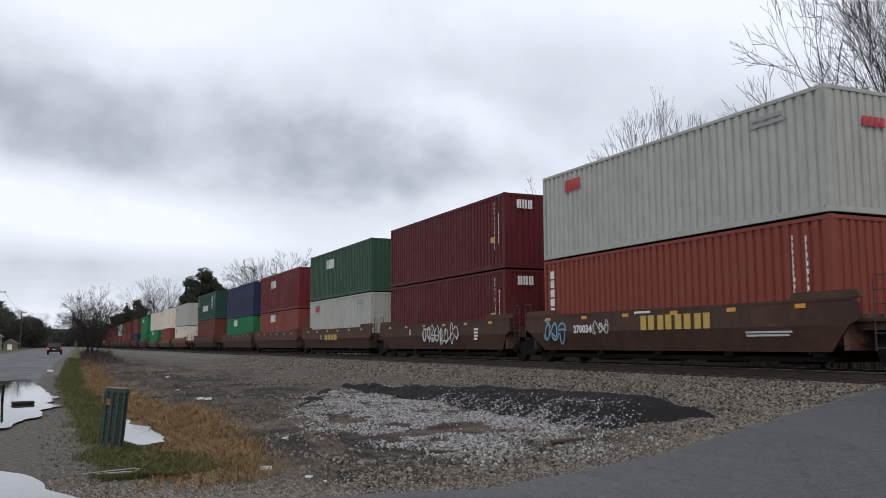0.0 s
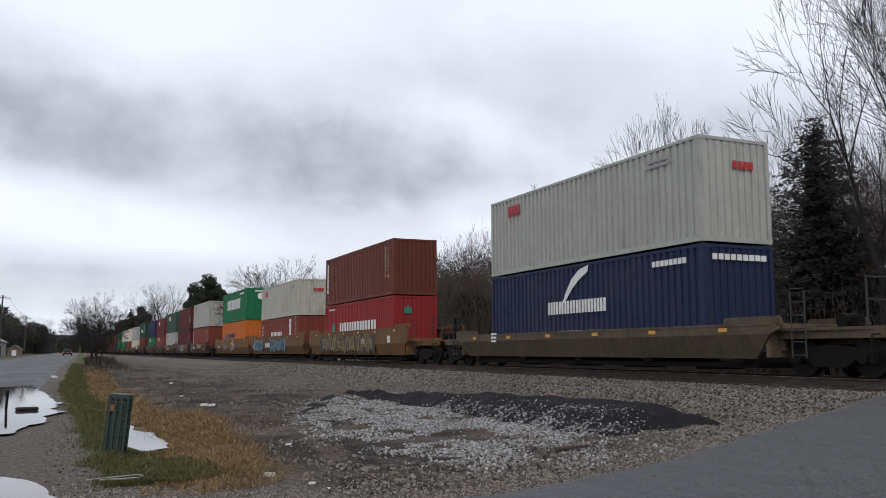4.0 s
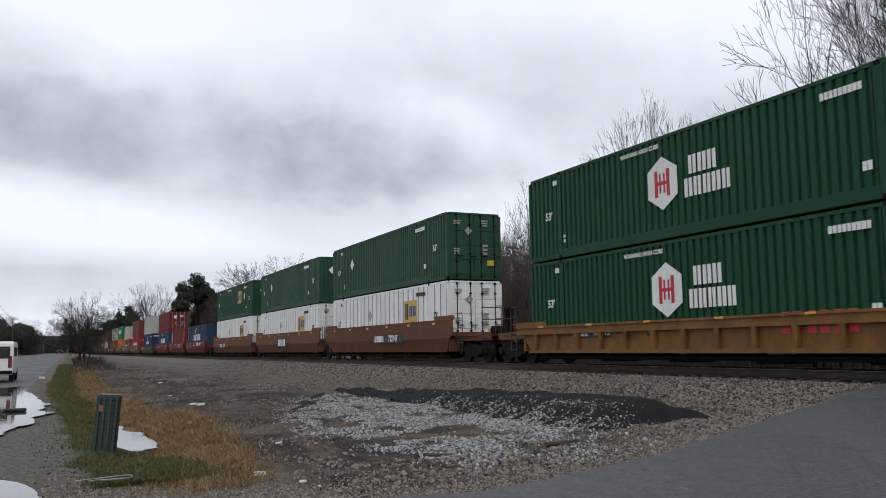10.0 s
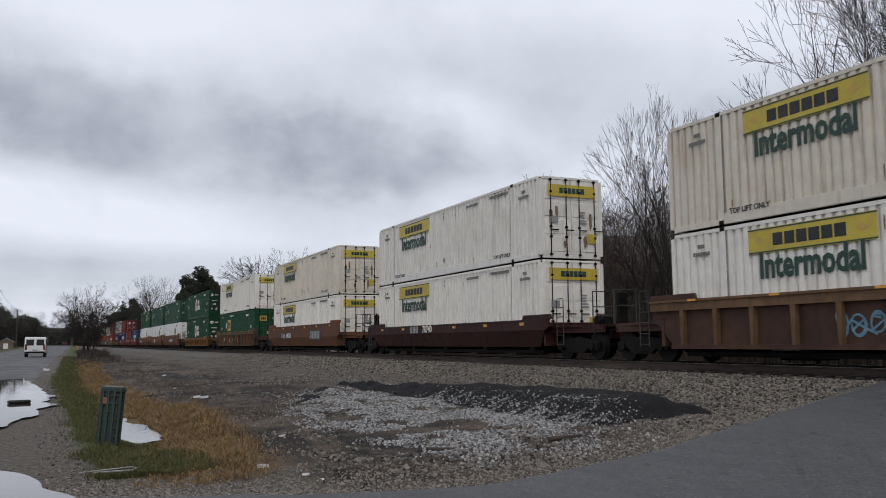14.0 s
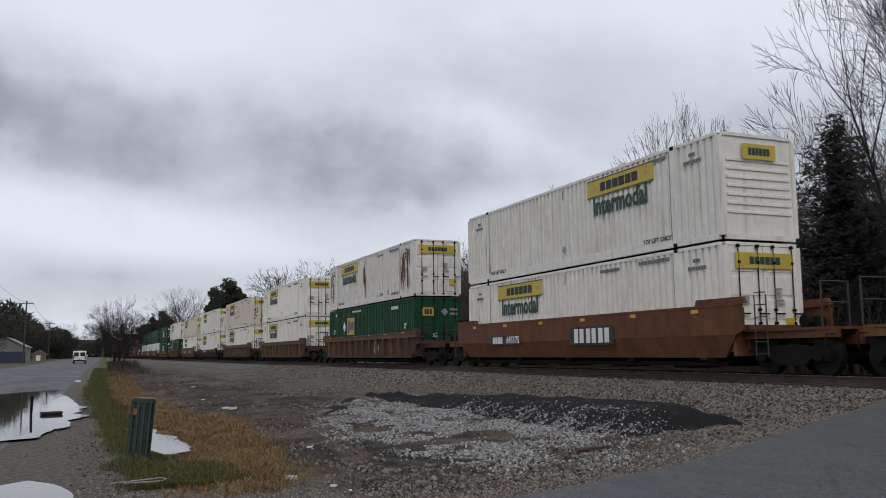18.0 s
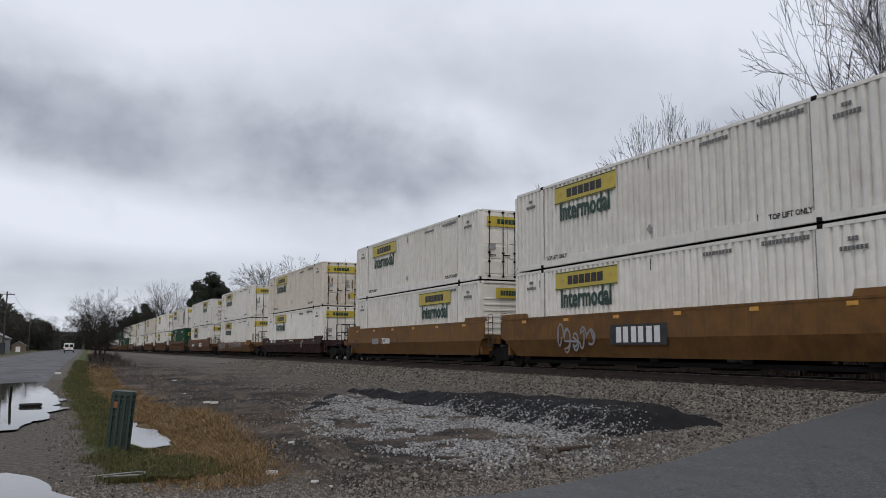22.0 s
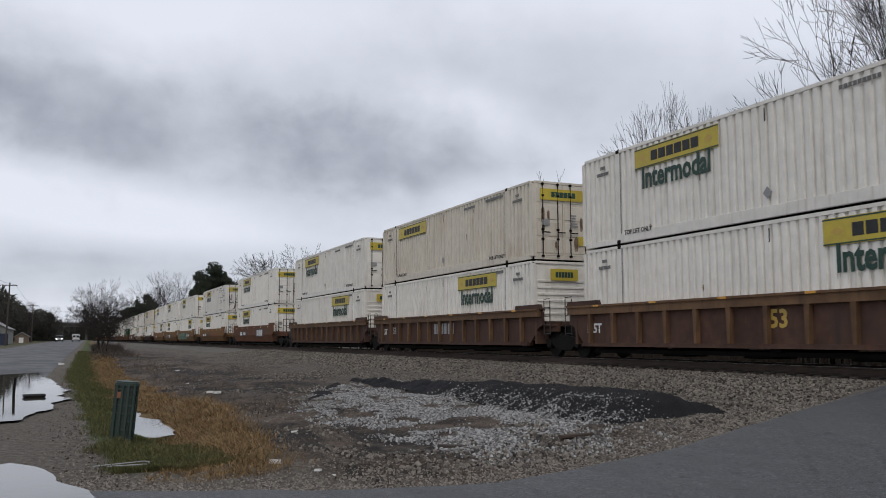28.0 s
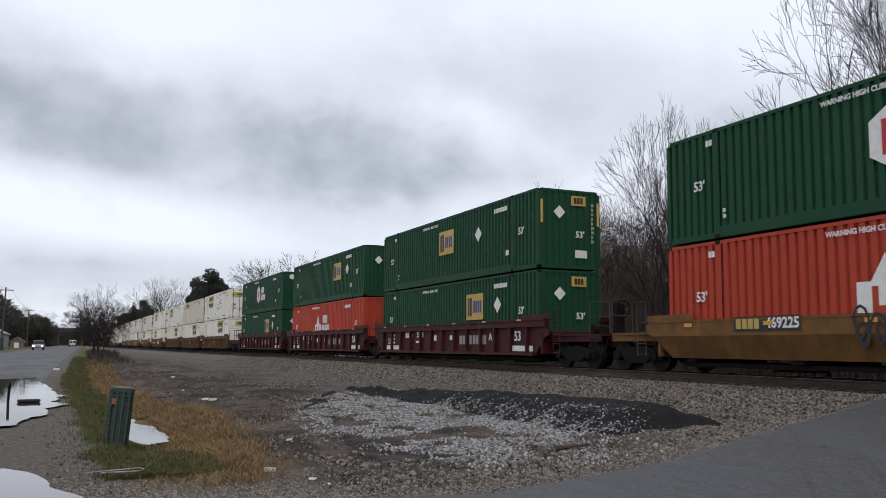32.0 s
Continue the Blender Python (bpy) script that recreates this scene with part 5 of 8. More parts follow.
# ---- the train: one row a platform, from the leading end back ----
# far end of the box at t = 0, box length, well, car colour, side, upper box, lower box, markings on the sill
HC, STD = 2.896, 2.591
num = lambda a, s, z=0.85, size=0.42: ("text", a, z + 0.22, s, size, M_WHITE)
WINE_MARKS = [("print", 2.2, 0.97, 0.5, 0.7, 4), ("bars", 4.2, 1.22, 0.9, 0.24, 4, M_WHITE), num(5.6, "25575", 1.0, 0.34), ("print", 5.6, 0.90, 1.0, 0.16, 1), ("white", 9.2, 1.07, 0.45, 0.2),
        ("white", 2.0, 0.64, 1.7, 0.2), num(1.7, "1251", 0.72, 0.36), ("white", 15.2, 0.64, 1.8, 0.2), num(15.0, "53", 0.85, 0.5), ("bars", 11.2, 0.97, 2.6, 0.36, 4, M_GREYMARK), ("white", 7.4, 1.07, 0.25, 0.25)]
UNITS = [
    (400.0, 12.19, 12.7, "dull", "smooth", ("rust", HC, "front", ""), ("red", STD, "front", ""), []),
    (381.0, 12.19, 12.7, "dull", "smooth", ("maroon", HC, "front", ""), ("rust", STD, "front", ""), []),
    (365.5, 12.19, 12.7, "dull", "smooth", ("brick", HC, "front", ""), ("rust", STD, "front", ""), []),
    (350.0, 12.19, 12.7, "dull", "smooth", ("rust", HC, "front", ""), ("navy", STD, "front", ""), []),
    (330.0, 12.19, 12.7, "dull", "smooth", ("red", HC, "front", ""), ("cream", STD, "front", ""), []),
    (314.5, 12.19, 12.7, "dull", "smooth", ("rust", HC, "front", ""), ("rust", STD, "front", ""), []),
    (299.0, 12.19, 12.7, "dull", "smooth", ("maroon", HC, "front", ""), ("brick", STD, "front", ""), []),
    (278.6, 12.19, 12.7, "dull", "smooth", ("rust", HC, "front", ""), ("maroon", STD, "front", ""), []),
    (263.4, 12.19, 12.7, "dull", "smooth", ("maroon", HC, "front", ""), ("rust", STD, "front", ""), []),
    (248.2, 12.19, 12.7, "dull", "smooth", ("grey", HC, "front", ""), ("rust", STD, "front", ""), []),
    (233.0, 12.19, 12.7, "dull", "smooth", ("rust", HC, "front", ""), ("brick", STD, "front", ""), []),
    (217.8, 12.19, 12.7, "dull", "smooth", ("maroon", HC, "front", ""), ("rust", STD, "front", ""), []),
    (199.5, 12.19, 12.7, "dull", "smooth", ("rust", HC, "front", ""), ("navy", STD, "front", ""), []),
    (180.5, 12.19, 12.7, "dull", "smooth", ("vert", HC, "front", "mid"), ("vert", STD, "front", ""), []),
    (161.5, 12.19, 12.7, "olive", "smooth", ("cream", HC, "front", ""), ("vert", STD, "front", "mid"), []),
    (144.4, 12.19, 12.7, "olive", "smooth", ("cream", HC, "front", "redb"), ("brick", STD, "front", ""), []),
    (126.8, 12.19, 12.7, "brown", "smooth", ("grey", HC, "front", "redb"), ("cream", STD, "front", "redb"), []),
    (105.6, 12.19, 12.7, "dull", "smooth", ("teal", HC, "front", "row"), ("rust", HC, "front", ""), []),
    (86.4, 12.19, 12.7, "dull", "smooth", ("navy", HC, "front", ""), ("vert", STD, "front", "mid"), []),
    (71.2, 12.19, 12.7, "dull", "smooth", ("maroon", HC, "front", "mid"), ("brick", STD, "front", "mid"), []),
    (56.0, 12.19, 12.7, "dull", "smooth", ("moss", HC, "front", "mid"), ("grey", HC, "front", "redb"), [("bars", 6.0, 1.07, 2.6, 0.32, 4, M_GOLD), ("text", 4.0, 1.07, "C", 0.34, M_WHITE)]),
    (40.8, 12.19, 12.7, "dull", "smooth", ("wine", HC, "front", "topw"), ("wine", HC, "front", "topw"), [("spray", 7.0, 1.04, 4.2, 1.0, 3, "white", None), ("text", 3.6, 1.17, "E", 0.34, M_WHITE), ("print", 10.6, 1.02, 0.5, 0.5, 4)]),
    (25.75, 12.19, 12.7, "dull", "smooth", ("grey", HC, "front", "redb"), ("brick", HC, "front", "column"), [("spray", 1.4, 1.07, 1.6, 1.0, 5, "blue", None), num(3.0, "270034", 0.85, 0.34), ("spray", 4.0, 1.12, 1.0, 0.6, 8, "white", None),
        ("bars", 7.4, 1.20, 3.0, 0.40, 4, M_GOLD), ("print", 6.2, 1.50, 1.0, 0.1, 1), ("print", 11.0, 0.84, 2.0, 0.16, 2)]),
    (4.2, 12.19, 16.6, "tan", "smooth", ("vert", HC, "front", "vert"), ("orange", HC, "front", "slate"), [("board", 1.2, 1.07, 1.9, 0.36), num(1.8, "727882", 0.85, 0.32), ("spray", 5.6, 1.02, 2.4, 0.9, 11, "grey", None), ("spray", 9.5, 1.12, 2.2, 1.0, 13, "white", None)]),
    (-14.65, 12.19, 16.6, "tan", "smooth", ("tan_grey", STD, "front", "redb"), ("brick", STD, "front", "row"), [("spray", 2.6, 1.07, 3.6, 1.0, 15, "black", "blue"), ("board", 6.0, 1.12, 2.2, 0.5), ("bars", 6.0, 1.12, 1.7, 0.36, 3, M_WHITE), ("spray", 9.4, 1.07, 5.0, 1.05, 17, "black", "blue"), ("spray", 1.0, 1.02, 0.8, 0.5, 18, "white", None)]),
    (-33.75, 12.19, 16.6, "tan", "smooth", ("rust", HC, "front", "column"), ("red", HC, "front", "slabs"), [("spray", 7.3, 1.07, 10.5, 1.15, 21, "gold", "slate"), num(10.6, "788", 0.9, 0.34), ("white", 14.6, 1.22, 0.4, 0.34)]),
    (-56.95, 12.19, 16.6, "olive", "smooth", ("grey", HC, "front", "redb"), ("navy", HC, "front", "nav"), [("print", 3.0, 1.12, 0.6, 0.4, 3)]),
    (-78.15, 12.19, 12.7, "redbrown", "smooth", ("maroon", HC, "door", ""), ("midblue", STD, "door", "arc"), [num(4.0, "230047", 0.95, 0.34), ("text", 10.4, 0.84, "40", 0.62, M_GREYMARK), ("text", 11.6, 1.27, "D", 0.3, M_WHITE), ("print", 2.0, 1.17, 1.2, 0.2, 2)]),
    (-93.9, 12.19, 12.7, "redbrown", "smooth", None, ("maroon", HC, "door", "column"), [("text", 0.9, 0.84, "40", 0.62, M_GREYMARK), ("text", 2.6, 0.97, "C", 0.3, M_WHITE), ("spray", 9.3, 1.27, 2.6, 0.5, 23, "white", None), ("print", 6.4, 1.42, 0.9, 0.08, 1), ("spray", 0.9, 1.27, 0.8, 0.3, 24, "white", None)]),
    (-109.6, 12.19, 12.7, "redbrown", "smooth", None, ("midblue", HC, "front", "arc"), [("text", 1.3, 0.97, "40", 0.62, M_GREYMARK), ("text", 3.1, 1.02, "B", 0.32, M_WHITE), ("bars", 8.4, 1.34, 1.2, 0.36, 4, M_WHITE), num(9.9, "230047", 1.12, 0.42), ("print", 6.4, 1.22, 1.6, 0.16, 2), ("spray", 2.6, 1.47, 1.0, 0.3, 25, "white", None)]),
    (-128.5, 16.15, 16.6, "brown", "smooth", ("green", HC, "ribs", "gld2"), ("bright", HC, "door", "gldw"), [("board", 4.4, 1.07, 3.0, 0.42), ("bars", 3.7, 1.07, 1.2, 0.3, 4, M_WHITE), num(5.2, "732747", 0.85, 0.40), ("text", 1.0, 0.92, "53", 0.46, M_BLACK)]),
    (-147.8, 16.15, 16.6, "brown", "smooth", ("fade", HC, "front", "gldold"), ("bright", HC, "door", "gldw"), [("board", 7.8, 1.10, 2.6, 0.62), ("bars", 7.8, 1.10, 2.1, 0.46, 3, M_WHITE), ("text", 0.7, 0.92, "53", 0.46, M_BLACK), ("text", 4.6, 1.12, "C", 0.26, M_GREYMARK)]),
    (-166.8, 16.15, 16.6, "brown", "smooth", ("fade", HC, "door", "gldold"), ("bright", HC, "door", "gldw"), [("board", 9.8, 1.07, 4.0, 0.42), ("bars", 8.6, 1.07, 1.3, 0.3, 4, M_WHITE), num(10.5, "732747", 0.85, 0.40), ("text", 0.6, 0.92, "53", 0.46, M_BLACK)]),
    (-189.85, 16.15, 16.6, "ochre", "ribbed", ("green", HC, "door", "hex"), ("green", HC, "door", "hex"), [("board", 4.0, 1.02, 2.0, 0.34), ("bars", 3.4, 1.02, 0.8, 0.22, 4, M_WHITE), num(4.5, "467973", 0.80, 0.3), ("text", 6.9, 1.02, "53", 0.46, M_BLACK), ("bars", 12.6, 1.07, 2.2, 0.5, 3, M_RED)]),
    (-212.85, 16.15, 16.6, "brown", "ribbed", ("white_new", HC, "door", "ym"), ("green", HC, "door", "gld_low"), [("spray", 8.0, 0.97, 6.0, 0.6, 27, "grey", None), ("print", 3.6, 1.02, 1.0, 0.3, 2)]),
    (-235.9, 16.15, 16.6, "brown", "smooth", ("cream", HC, "door", "ym"), ("white_new", HC, "door", "ym"), [("board", 4.9, 1.12, 3.0, 0.4), ("bars", 4.1, 1.12, 1.0, 0.3, 4, M_GREYMARK), num(5.6, "645512", 0.9, 0.40), ("board", 12.2, 1.12, 2.6, 0.62), ("bars", 12.2, 1.12, 2.1, 0.46, 3, M_GREYMARK)]),
    (-259.05, 16.15, 16.6, "dark", "smooth", ("white", HC, "door", "ym"), ("white_new", HC, "door", "ym"), [("bars", 5.4, 1.17, 1.0, 0.3, 3, M_GREYMARK), num(6.9, "70740", 0.95, 0.42)]),
    (-282.1, 16.15, 16.6, "dull", "ribbed", ("cream", HC, "door", "ym"), ("white_new", HC, "door", "ym"), [("spray", 8.5, 0.92, 6.5, 0.75, 29, "blue", None)]),
    (-304.85, 16.15, 16.6, "brown", "ribbed", ("white_new", HC, "door", "ym"), ("white_new", HC, "door", "ym"), []),
    (-328.15, 16.15, 16.6, "brown", "ribbed", ("white_rusty", HC, "door", "ym"), ("green", HC, "door", "gld_low"), [("spray", 10.6, 1.02, 1.0, 0.8, 31, "white", None)]),
    (-351.0, 16.15, 16.6, "brown", "smooth", ("white", HC, "ribs", "ym1"), ("white_new", HC, "door", "ym"), [("board", 4.0, 1.07, 2.6, 0.36), ("bars", 3.4, 1.07, 0.9, 0.26, 4, M_WHITE), num(4.7, "645175", 0.85, 0.36), ("board", 10.2, 1.12, 2.6, 0.6), ("bars", 10.2, 1.12, 2.2, 0.46, 3, M_WHITE)]),
    (-374.2, 16.15, 16.6, "ochre", "smooth", ("white", HC, "door", "ym"), ("white_new", HC, "door", "ym"), [("spray", 2.6, 1.02, 3.4, 0.8, 33, "black", "grey"), ("spray", 10.0, 1.07, 7.0, 0.9, 35, "grey", None)]),
    (-397.3, 16.15, 16.6, "dark", "smooth", ("cream", HC, "door", "ym"), ("white_new", HC, "door", "ym"), [("bars", 2.8, 1.27, 0.7, 0.26, 3, M_WHITE), num(3.9, "72599", 1.05, 0.36), ("text", 12.2, 0.97, "53", 0.5, M_GREYMARK), ("print", 9.2, 1.27, 1.2, 0.14, 1)]),
    (-420.7, 16.15, 16.6, "ochre", "smooth", ("white_new", HC, "door", "ym"), ("white_new", HC, "ribs", "ym1"), [("text", 1.2, 0.97, "53", 0.5, M_BLACK), ("bars", 4.3, 1.07, 1.0, 0.3, 4, M_GREYMARK), num(5.9, "723880", 0.85, 0.40), ("text", 7.6, 1.07, "A", 0.36, M_BLACK)]),
    (-439.9, 16.15, 16.6, "ochre", "smooth", ("white_new", HC, "door", "ym"), ("white_new", HC, "door", "ym"), [("spray", 4.6, 1.04, 2.4, 1.0, 37, "grey", None), ("board", 7.9, 1.10, 2.7, 0.6), ("bars", 7.9, 1.10, 2.2, 0.46, 3, M_WHITE)]),
    (-459.05, 16.15, 16.6, "ochre", "smooth", ("white_new", HC, "door", "ym"), ("white_new", HC, "ribs", "ym1"), [("spray", 5.6, 1.04, 9.2, 1.05, 39, "black", "mint"), ("board", 11.6, 1.12, 2.8, 0.4), ("bars", 10.7, 1.12, 0.9, 0.3, 3, M_WHITE), num(12.1, "723880", 0.9, 0.38)]),
    (-482.35, 16.15, 16.6, "ochre", "smooth", ("white", HC, "door", "ym"), ("white_new", HC, "door", "ym"), [("board", 3.8, 1.12, 2.4, 0.36), ("bars", 3.1, 1.12, 0.9, 0.26, 4, M_WHITE), num(4.4, "42037", 0.9, 0.34), ("spray", 6.3, 1.02, 1.2, 0.9, 41, "black", None), ("spray", 10.8, 1.07, 2.6, 0.8, 43, "red", None)]),
    (-505.8, 16.15, 16.6, "brown", "smooth", ("white_new", HC, "door", "ym"), ("white_new", HC, "door", "ym"), [("text", 0.9, 0.97, "53", 0.5, M_BLACK), ("board", 4.7, 1.12, 3.2, 0.38), ("bars", 3.7, 1.12, 1.0, 0.3, 4, M_WHITE), num(5.4, "646311", 0.9, 0.40), ("board", 12.0, 1.17, 3.0, 0.66), ("bars", 12.0, 1.17, 2.4, 0.5, 3, M_WHITE)]),
    (-529.0, 16.15, 16.6, "brown", "ribbed", ("white_new", HC, "door", "ym2"), ("white_new", HC, "ribs", "ym1"), []),
    (-548.2, 16.15, 16.6, "brown", "ribbed", ("cream", HC, "door", "ymn"), ("white_new", HC, "ribs", "ym1"), [("text", 0.9, 0.97, "125T", 0.4, M_WHITE), ("bars", 8.6, 1.07, 2.3, 0.46, 3, M_GREYMARK), ("text", 2.4, 1.02, "53", 0.46, M_GREYMARK)]),
    (-567.7, 16.15, 16.6, "brown", "ribbed", ("white_new", HC, "door", "ym"), ("white_new", HC, "ribs", "ym1"), [("text", 0.9, 0.94, "125T", 0.4, M_WHITE), ("text", 8.6, 1.07, "53", 0.6, M_GOLD)]),
    (-591.1, 16.15, 16.6, "wine", "ribbed", ("green", HC, "ribs", "hex"), ("green", HC, "front", "gld2"), WINE_MARKS),
    (-610.6, 16.15, 16.6, "wine", "ribbed", ("green", HC, "front", "gld2"), ("hot_orange", HC, "front", "hexo"), WINE_MARKS + [("text", 13.0, 1.07, "B", 0.4, M_WHITE)]),
    (-630.0, 16.15, 16.6, "wine", "ribbed", ("green", HC, "front", "gld"), ("green", HC, "front", "gld2"), WINE_MARKS + [("text", 12.8, 1.07, "A", 0.4, M_WHITE)]),
    (-653.3, 16.15, 16.6, "ochre", "smooth", ("green", HC, "door", "hex"), ("hot_orange", HC, "front", "hexo"), [("board", 4.0, 1.27, 2.1, 0.36), ("bars", 3.4, 1.27, 0.8, 0.24, 4, M_GOLD), num(4.5, "469225", 1.05, 0.34), ("spray", 8.0, 1.07, 3.4, 1.1, 45, "black", None)]),
]
BASE = 7.37 - 2 * HC - 0.045


def sill_height(far, well, colour, side_kind):
    """The builders made their wells of several depths."""
    if far in (-189.85, -374.2):
        return 1.27
    if far == -653.3:
        return 1.41
    if colour == "olive":
        return 1.25
    if colour == "dark":
        return 1.35
    if well < 14:
        return 1.57
    return 1.77 if side_kind == "smooth" else 1.66


MOVERS = []
mids = [u[0] - u[1] / 2 for u in UNITS]
for i, (far, L, well, colour, side_kind, upper, lower, markings) in enumerate(UNITS):
    c, hw = mids[i], well / 2

    def gap(j):
        return (abs(mids[j] - c) - hw - UNITS[j][2] / 2) / 2

    gf = gap(i - 1) if i > 0 else 2.8
    gr = gap(i + 1) if i + 1 < len(UNITS) else 2.8
    # an articulated joint shares one truck, carried by the platform ahead of it
    tf = None if gf < 2.0 else 1.7
    trr = 0.0 if gr < 2.0 else 1.7
    car = well_car(hw, hw + gf, hw + gr, sill_height(far, well, colour, side_kind), colour, side_kind, tf, trr, markings)
    MOVERS.append((car, TRACK_X, c, RAIL_Z))
    base = BASE
    for spec, level in ((lower, "set in a railway well car"), (upper, "stacked on another container")):
        if spec:
            z = base
            box_ = container(spec[0], L, spec[1], spec[2], spec[3], level)
            MOVERS.append((box_, TRACK_X, c, z))
            base = z + spec[1] + 0.045


def run(t):
    """How far the train has gone: it slows slightly."""
    return 21.85 * t - 0.026 * t * t

# ---- trees ----
def branchy(seed, height, radius, limbs, levels, spread, lift, twig_min=0.006, per=(2, 2, 2, 1), splay=0.16, start=0.3, limb=0.58, light=False, calm=1.0):
    """A winter tree: tapered limbs that rise and fork into fine twigs. Returns (wood verts, faces), (twig verts, faces)."""
    rnd = random.Random(seed)
    wood, twigs = ([], []), ([], [])

    def seg(store, p, q, r0, r1, n):
        V, F = store
        d = (q - p).normalized()
        u = d.orthogonal().normalized()
        w = d.cross(u)
        b = len(V)
        for c, r in ((p, r0), (q, r1)):
            for i in range(n):
                a = 2 * math.pi * i / n
                V.append(tuple(c + (u * math.cos(a) + w * math.sin(a)) * r))
        for i in range(n):
            F.append((b + i, b + (i + 1) % n, b + n + (i + 1) % n, b + n + i))

    def grow(p, d, length, r, level):
        k = (6, 3, 2, 1, 1)[level] if light else (8, 5, 4, 2, 1)[level]
        side = rnd.uniform(0, 6.283)
        r_end = max(r * (0.18 if level == 0 else 0.3), twig_min * 0.8)
        for j in range(k):
            sway = (0.045 if level == 0 else 0.10) * calm
            d = (d + Vector((rnd.gauss(0, sway), rnd.gauss(0, sway), rnd.gauss(0, 0.05) + lift * (0.03 if level == 0 else 0.13)))).normalized()
            q = p + d * (length / k)
            r0 = r + (r_end - r) * j / k
            r1 = r + (r_end - r) * (j + 1) / k
            seg(wood if level < 2 else twigs, p, q, r0, r1, 3 if light and level else (7, 5, 3, 3, 3)[level])
            f = (j + 1) / k
            if level < levels and (level > 0 or f > start):
                for _ in range(per[level]):
                    side += 2.4 + rnd.gauss(0, 0.4)
                    ax = d.orthogonal().normalized()
                    ax.rotate(Matrix.Rotation(side, 3, d))
                    a = radians(spread * rnd.uniform(0.75, 1.3))
                    nd = (d * math.cos(a) + ax * math.sin(a)).normalized()
                    ln = length * (limb, 0.44, 0.44, 0.5)[level] * rnd.uniform(0.65, 1.1) * (1.15 - 0.55 * f)
                    grow(p.lerp(q, rnd.random()), nd, max(ln, 0.25), max(min(r1 * 0.75, r * 0.5), twig_min), level + 1)
            p = q

    for i in range(limbs):
        d = Vector((rnd.gauss(0, splay if limbs > 1 else 0.03), rnd.gauss(0, splay if limbs > 1 else 0.03), 1)).normalized()
        grow(Vector((rnd.gauss(0, 0.12) if i else 0, rnd.gauss(0, 0.12) if i else 0, -0.1)), d, height * (rnd.uniform(0.75, 0.95) if i else 1.0), radius * (0.75 if i else 1), 0)
    return wood, twigs


def raw_mesh(name, vf, smooth=True):
    me = bpy.data.meshes.new(name)
    me.from_pydata(vf[0], [], vf[1])
    if smooth:
        me.polygons.foreach_set("use_smooth", [True] * len(me.polygons))
    return me


M_BARK = surf("grey_brown_bark", (0.026, 0.021, 0.018), (0.014, 0.011, 0.010), 10, 0.9, 0.006, var=0.15)
M_TWIG = surf("bare_twigs", (0.028, 0.022, 0.019), (0.016, 0.013, 0.011), 5, 0.9, var=0.15)
M_TWIG_RED = surf("reddish_budding_twigs", (0.085, 0.047, 0.038), (0.05, 0.032, 0.027), 5, 0.9, var=0.15)
M_BRUSH = surf("grey_brush", (0.082, 0.064, 0.051), (0.046, 0.038, 0.032), 4, 0.9, var=0.2)
M_WOODS = surf("grey_winter_woods", (0.070, 0.052, 0.041), (0.036, 0.028, 0.023), 4, 0.95, var=0.2)
M_CEDAR = surf("dull_cedar_needles", (0.036, 0.034, 0.026), (0.018, 0.017, 0.013), 3, 0.9, var=0.2)
M_PINE = surf("pine_needles", (0.032, 0.040, 0.019), (0.015, 0.021, 0.011), 1.2, 0.9, var=0.2)

def forked(seed, first, crown, wide, narrow, keep, levels, thin, rise, shoots=0.5):
    """A winter tree that forks again and again: a bole, leaders that part at its top, and ever finer twigs. Returns wood and twigs as (verts, faces)."""
    rnd = random.Random(seed)
    wood, fine = ([], []), ([], [])

    def seg(store, p, q, r0, r1, n):
        V, F = store
        d = (q - p).normalized()
        u = d.orthogonal().normalized()
        w = d.cross(u)
        b = len(V)
        for c, r in ((p, r0), (q, r1)):
            for i in range(n):
                a = 2 * math.pi * i / n
                V.append(tuple(c + (u * math.cos(a) + w * math.sin(a)) * r))
        for i in range(n):
            F.append((b + i, b + (i + 1) % n, b + n + (i + 1) % n, b + n + i))

    def turned(d, angle, side):
        ax = d.orthogonal().normalized()
        ax.rotate(Matrix.Rotation(side, 3, d))
        return (d * math.cos(angle) + ax * math.sin(angle)).normalized()

    def grow(p, d, length, r, level):
        k = 3 if level < 5 else 2
        tip = max(r * 0.77, thin)
        side = rnd.uniform(0, 6.283)
        for j in range(k):
            d = (d + Vector((rnd.gauss(0, 0.075), rnd.gauss(0, 0.075), rnd.gauss(0, 0.04) + rise * 0.05 * (level > 0)))).normalized()
            q = p + d * (length / k)
            seg(wood if level < 4 else fine, p, q, r + (tip - r) * j / k, r + (tip - r) * (j + 1) / k, 7 if level < 2 else 5 if level < 4 else 3)
            if 0 < level < levels and j < k - 1 and rnd.random() < shoots:
                side += 2.4
                grow(q, turned(d, radians(rnd.uniform(32, 55)), side), length * rnd.uniform(0.40, 0.62), max(r * 0.42, thin), level + 2)
            p = q
        if level >= levels:
            return
        n = first if level == 0 else (3 if rnd.random() < 0.28 else 2)
        side = rnd.uniform(0, 6.283)
        for i in range(n):
            lo, hi = crown if level == 0 else (narrow, wide)
            a = radians(rnd.uniform(lo, hi)) * (0.55 if i == 0 and level else 1.0)
            grow(p, turned(d, a, side + 6.283 * i / n + rnd.gauss(0, 0.3)), length * keep * rnd.uniform(0.80, 1.15) * (1.25 if level == 0 else 1.0), max(tip * (0.86 if i == 0 else 0.64), thin), level + 1)

    grow(Vector((0, 0, -0.1)), Vector((0, 0, 1)), 2.2, 0.20, 0)
    return wood, fine


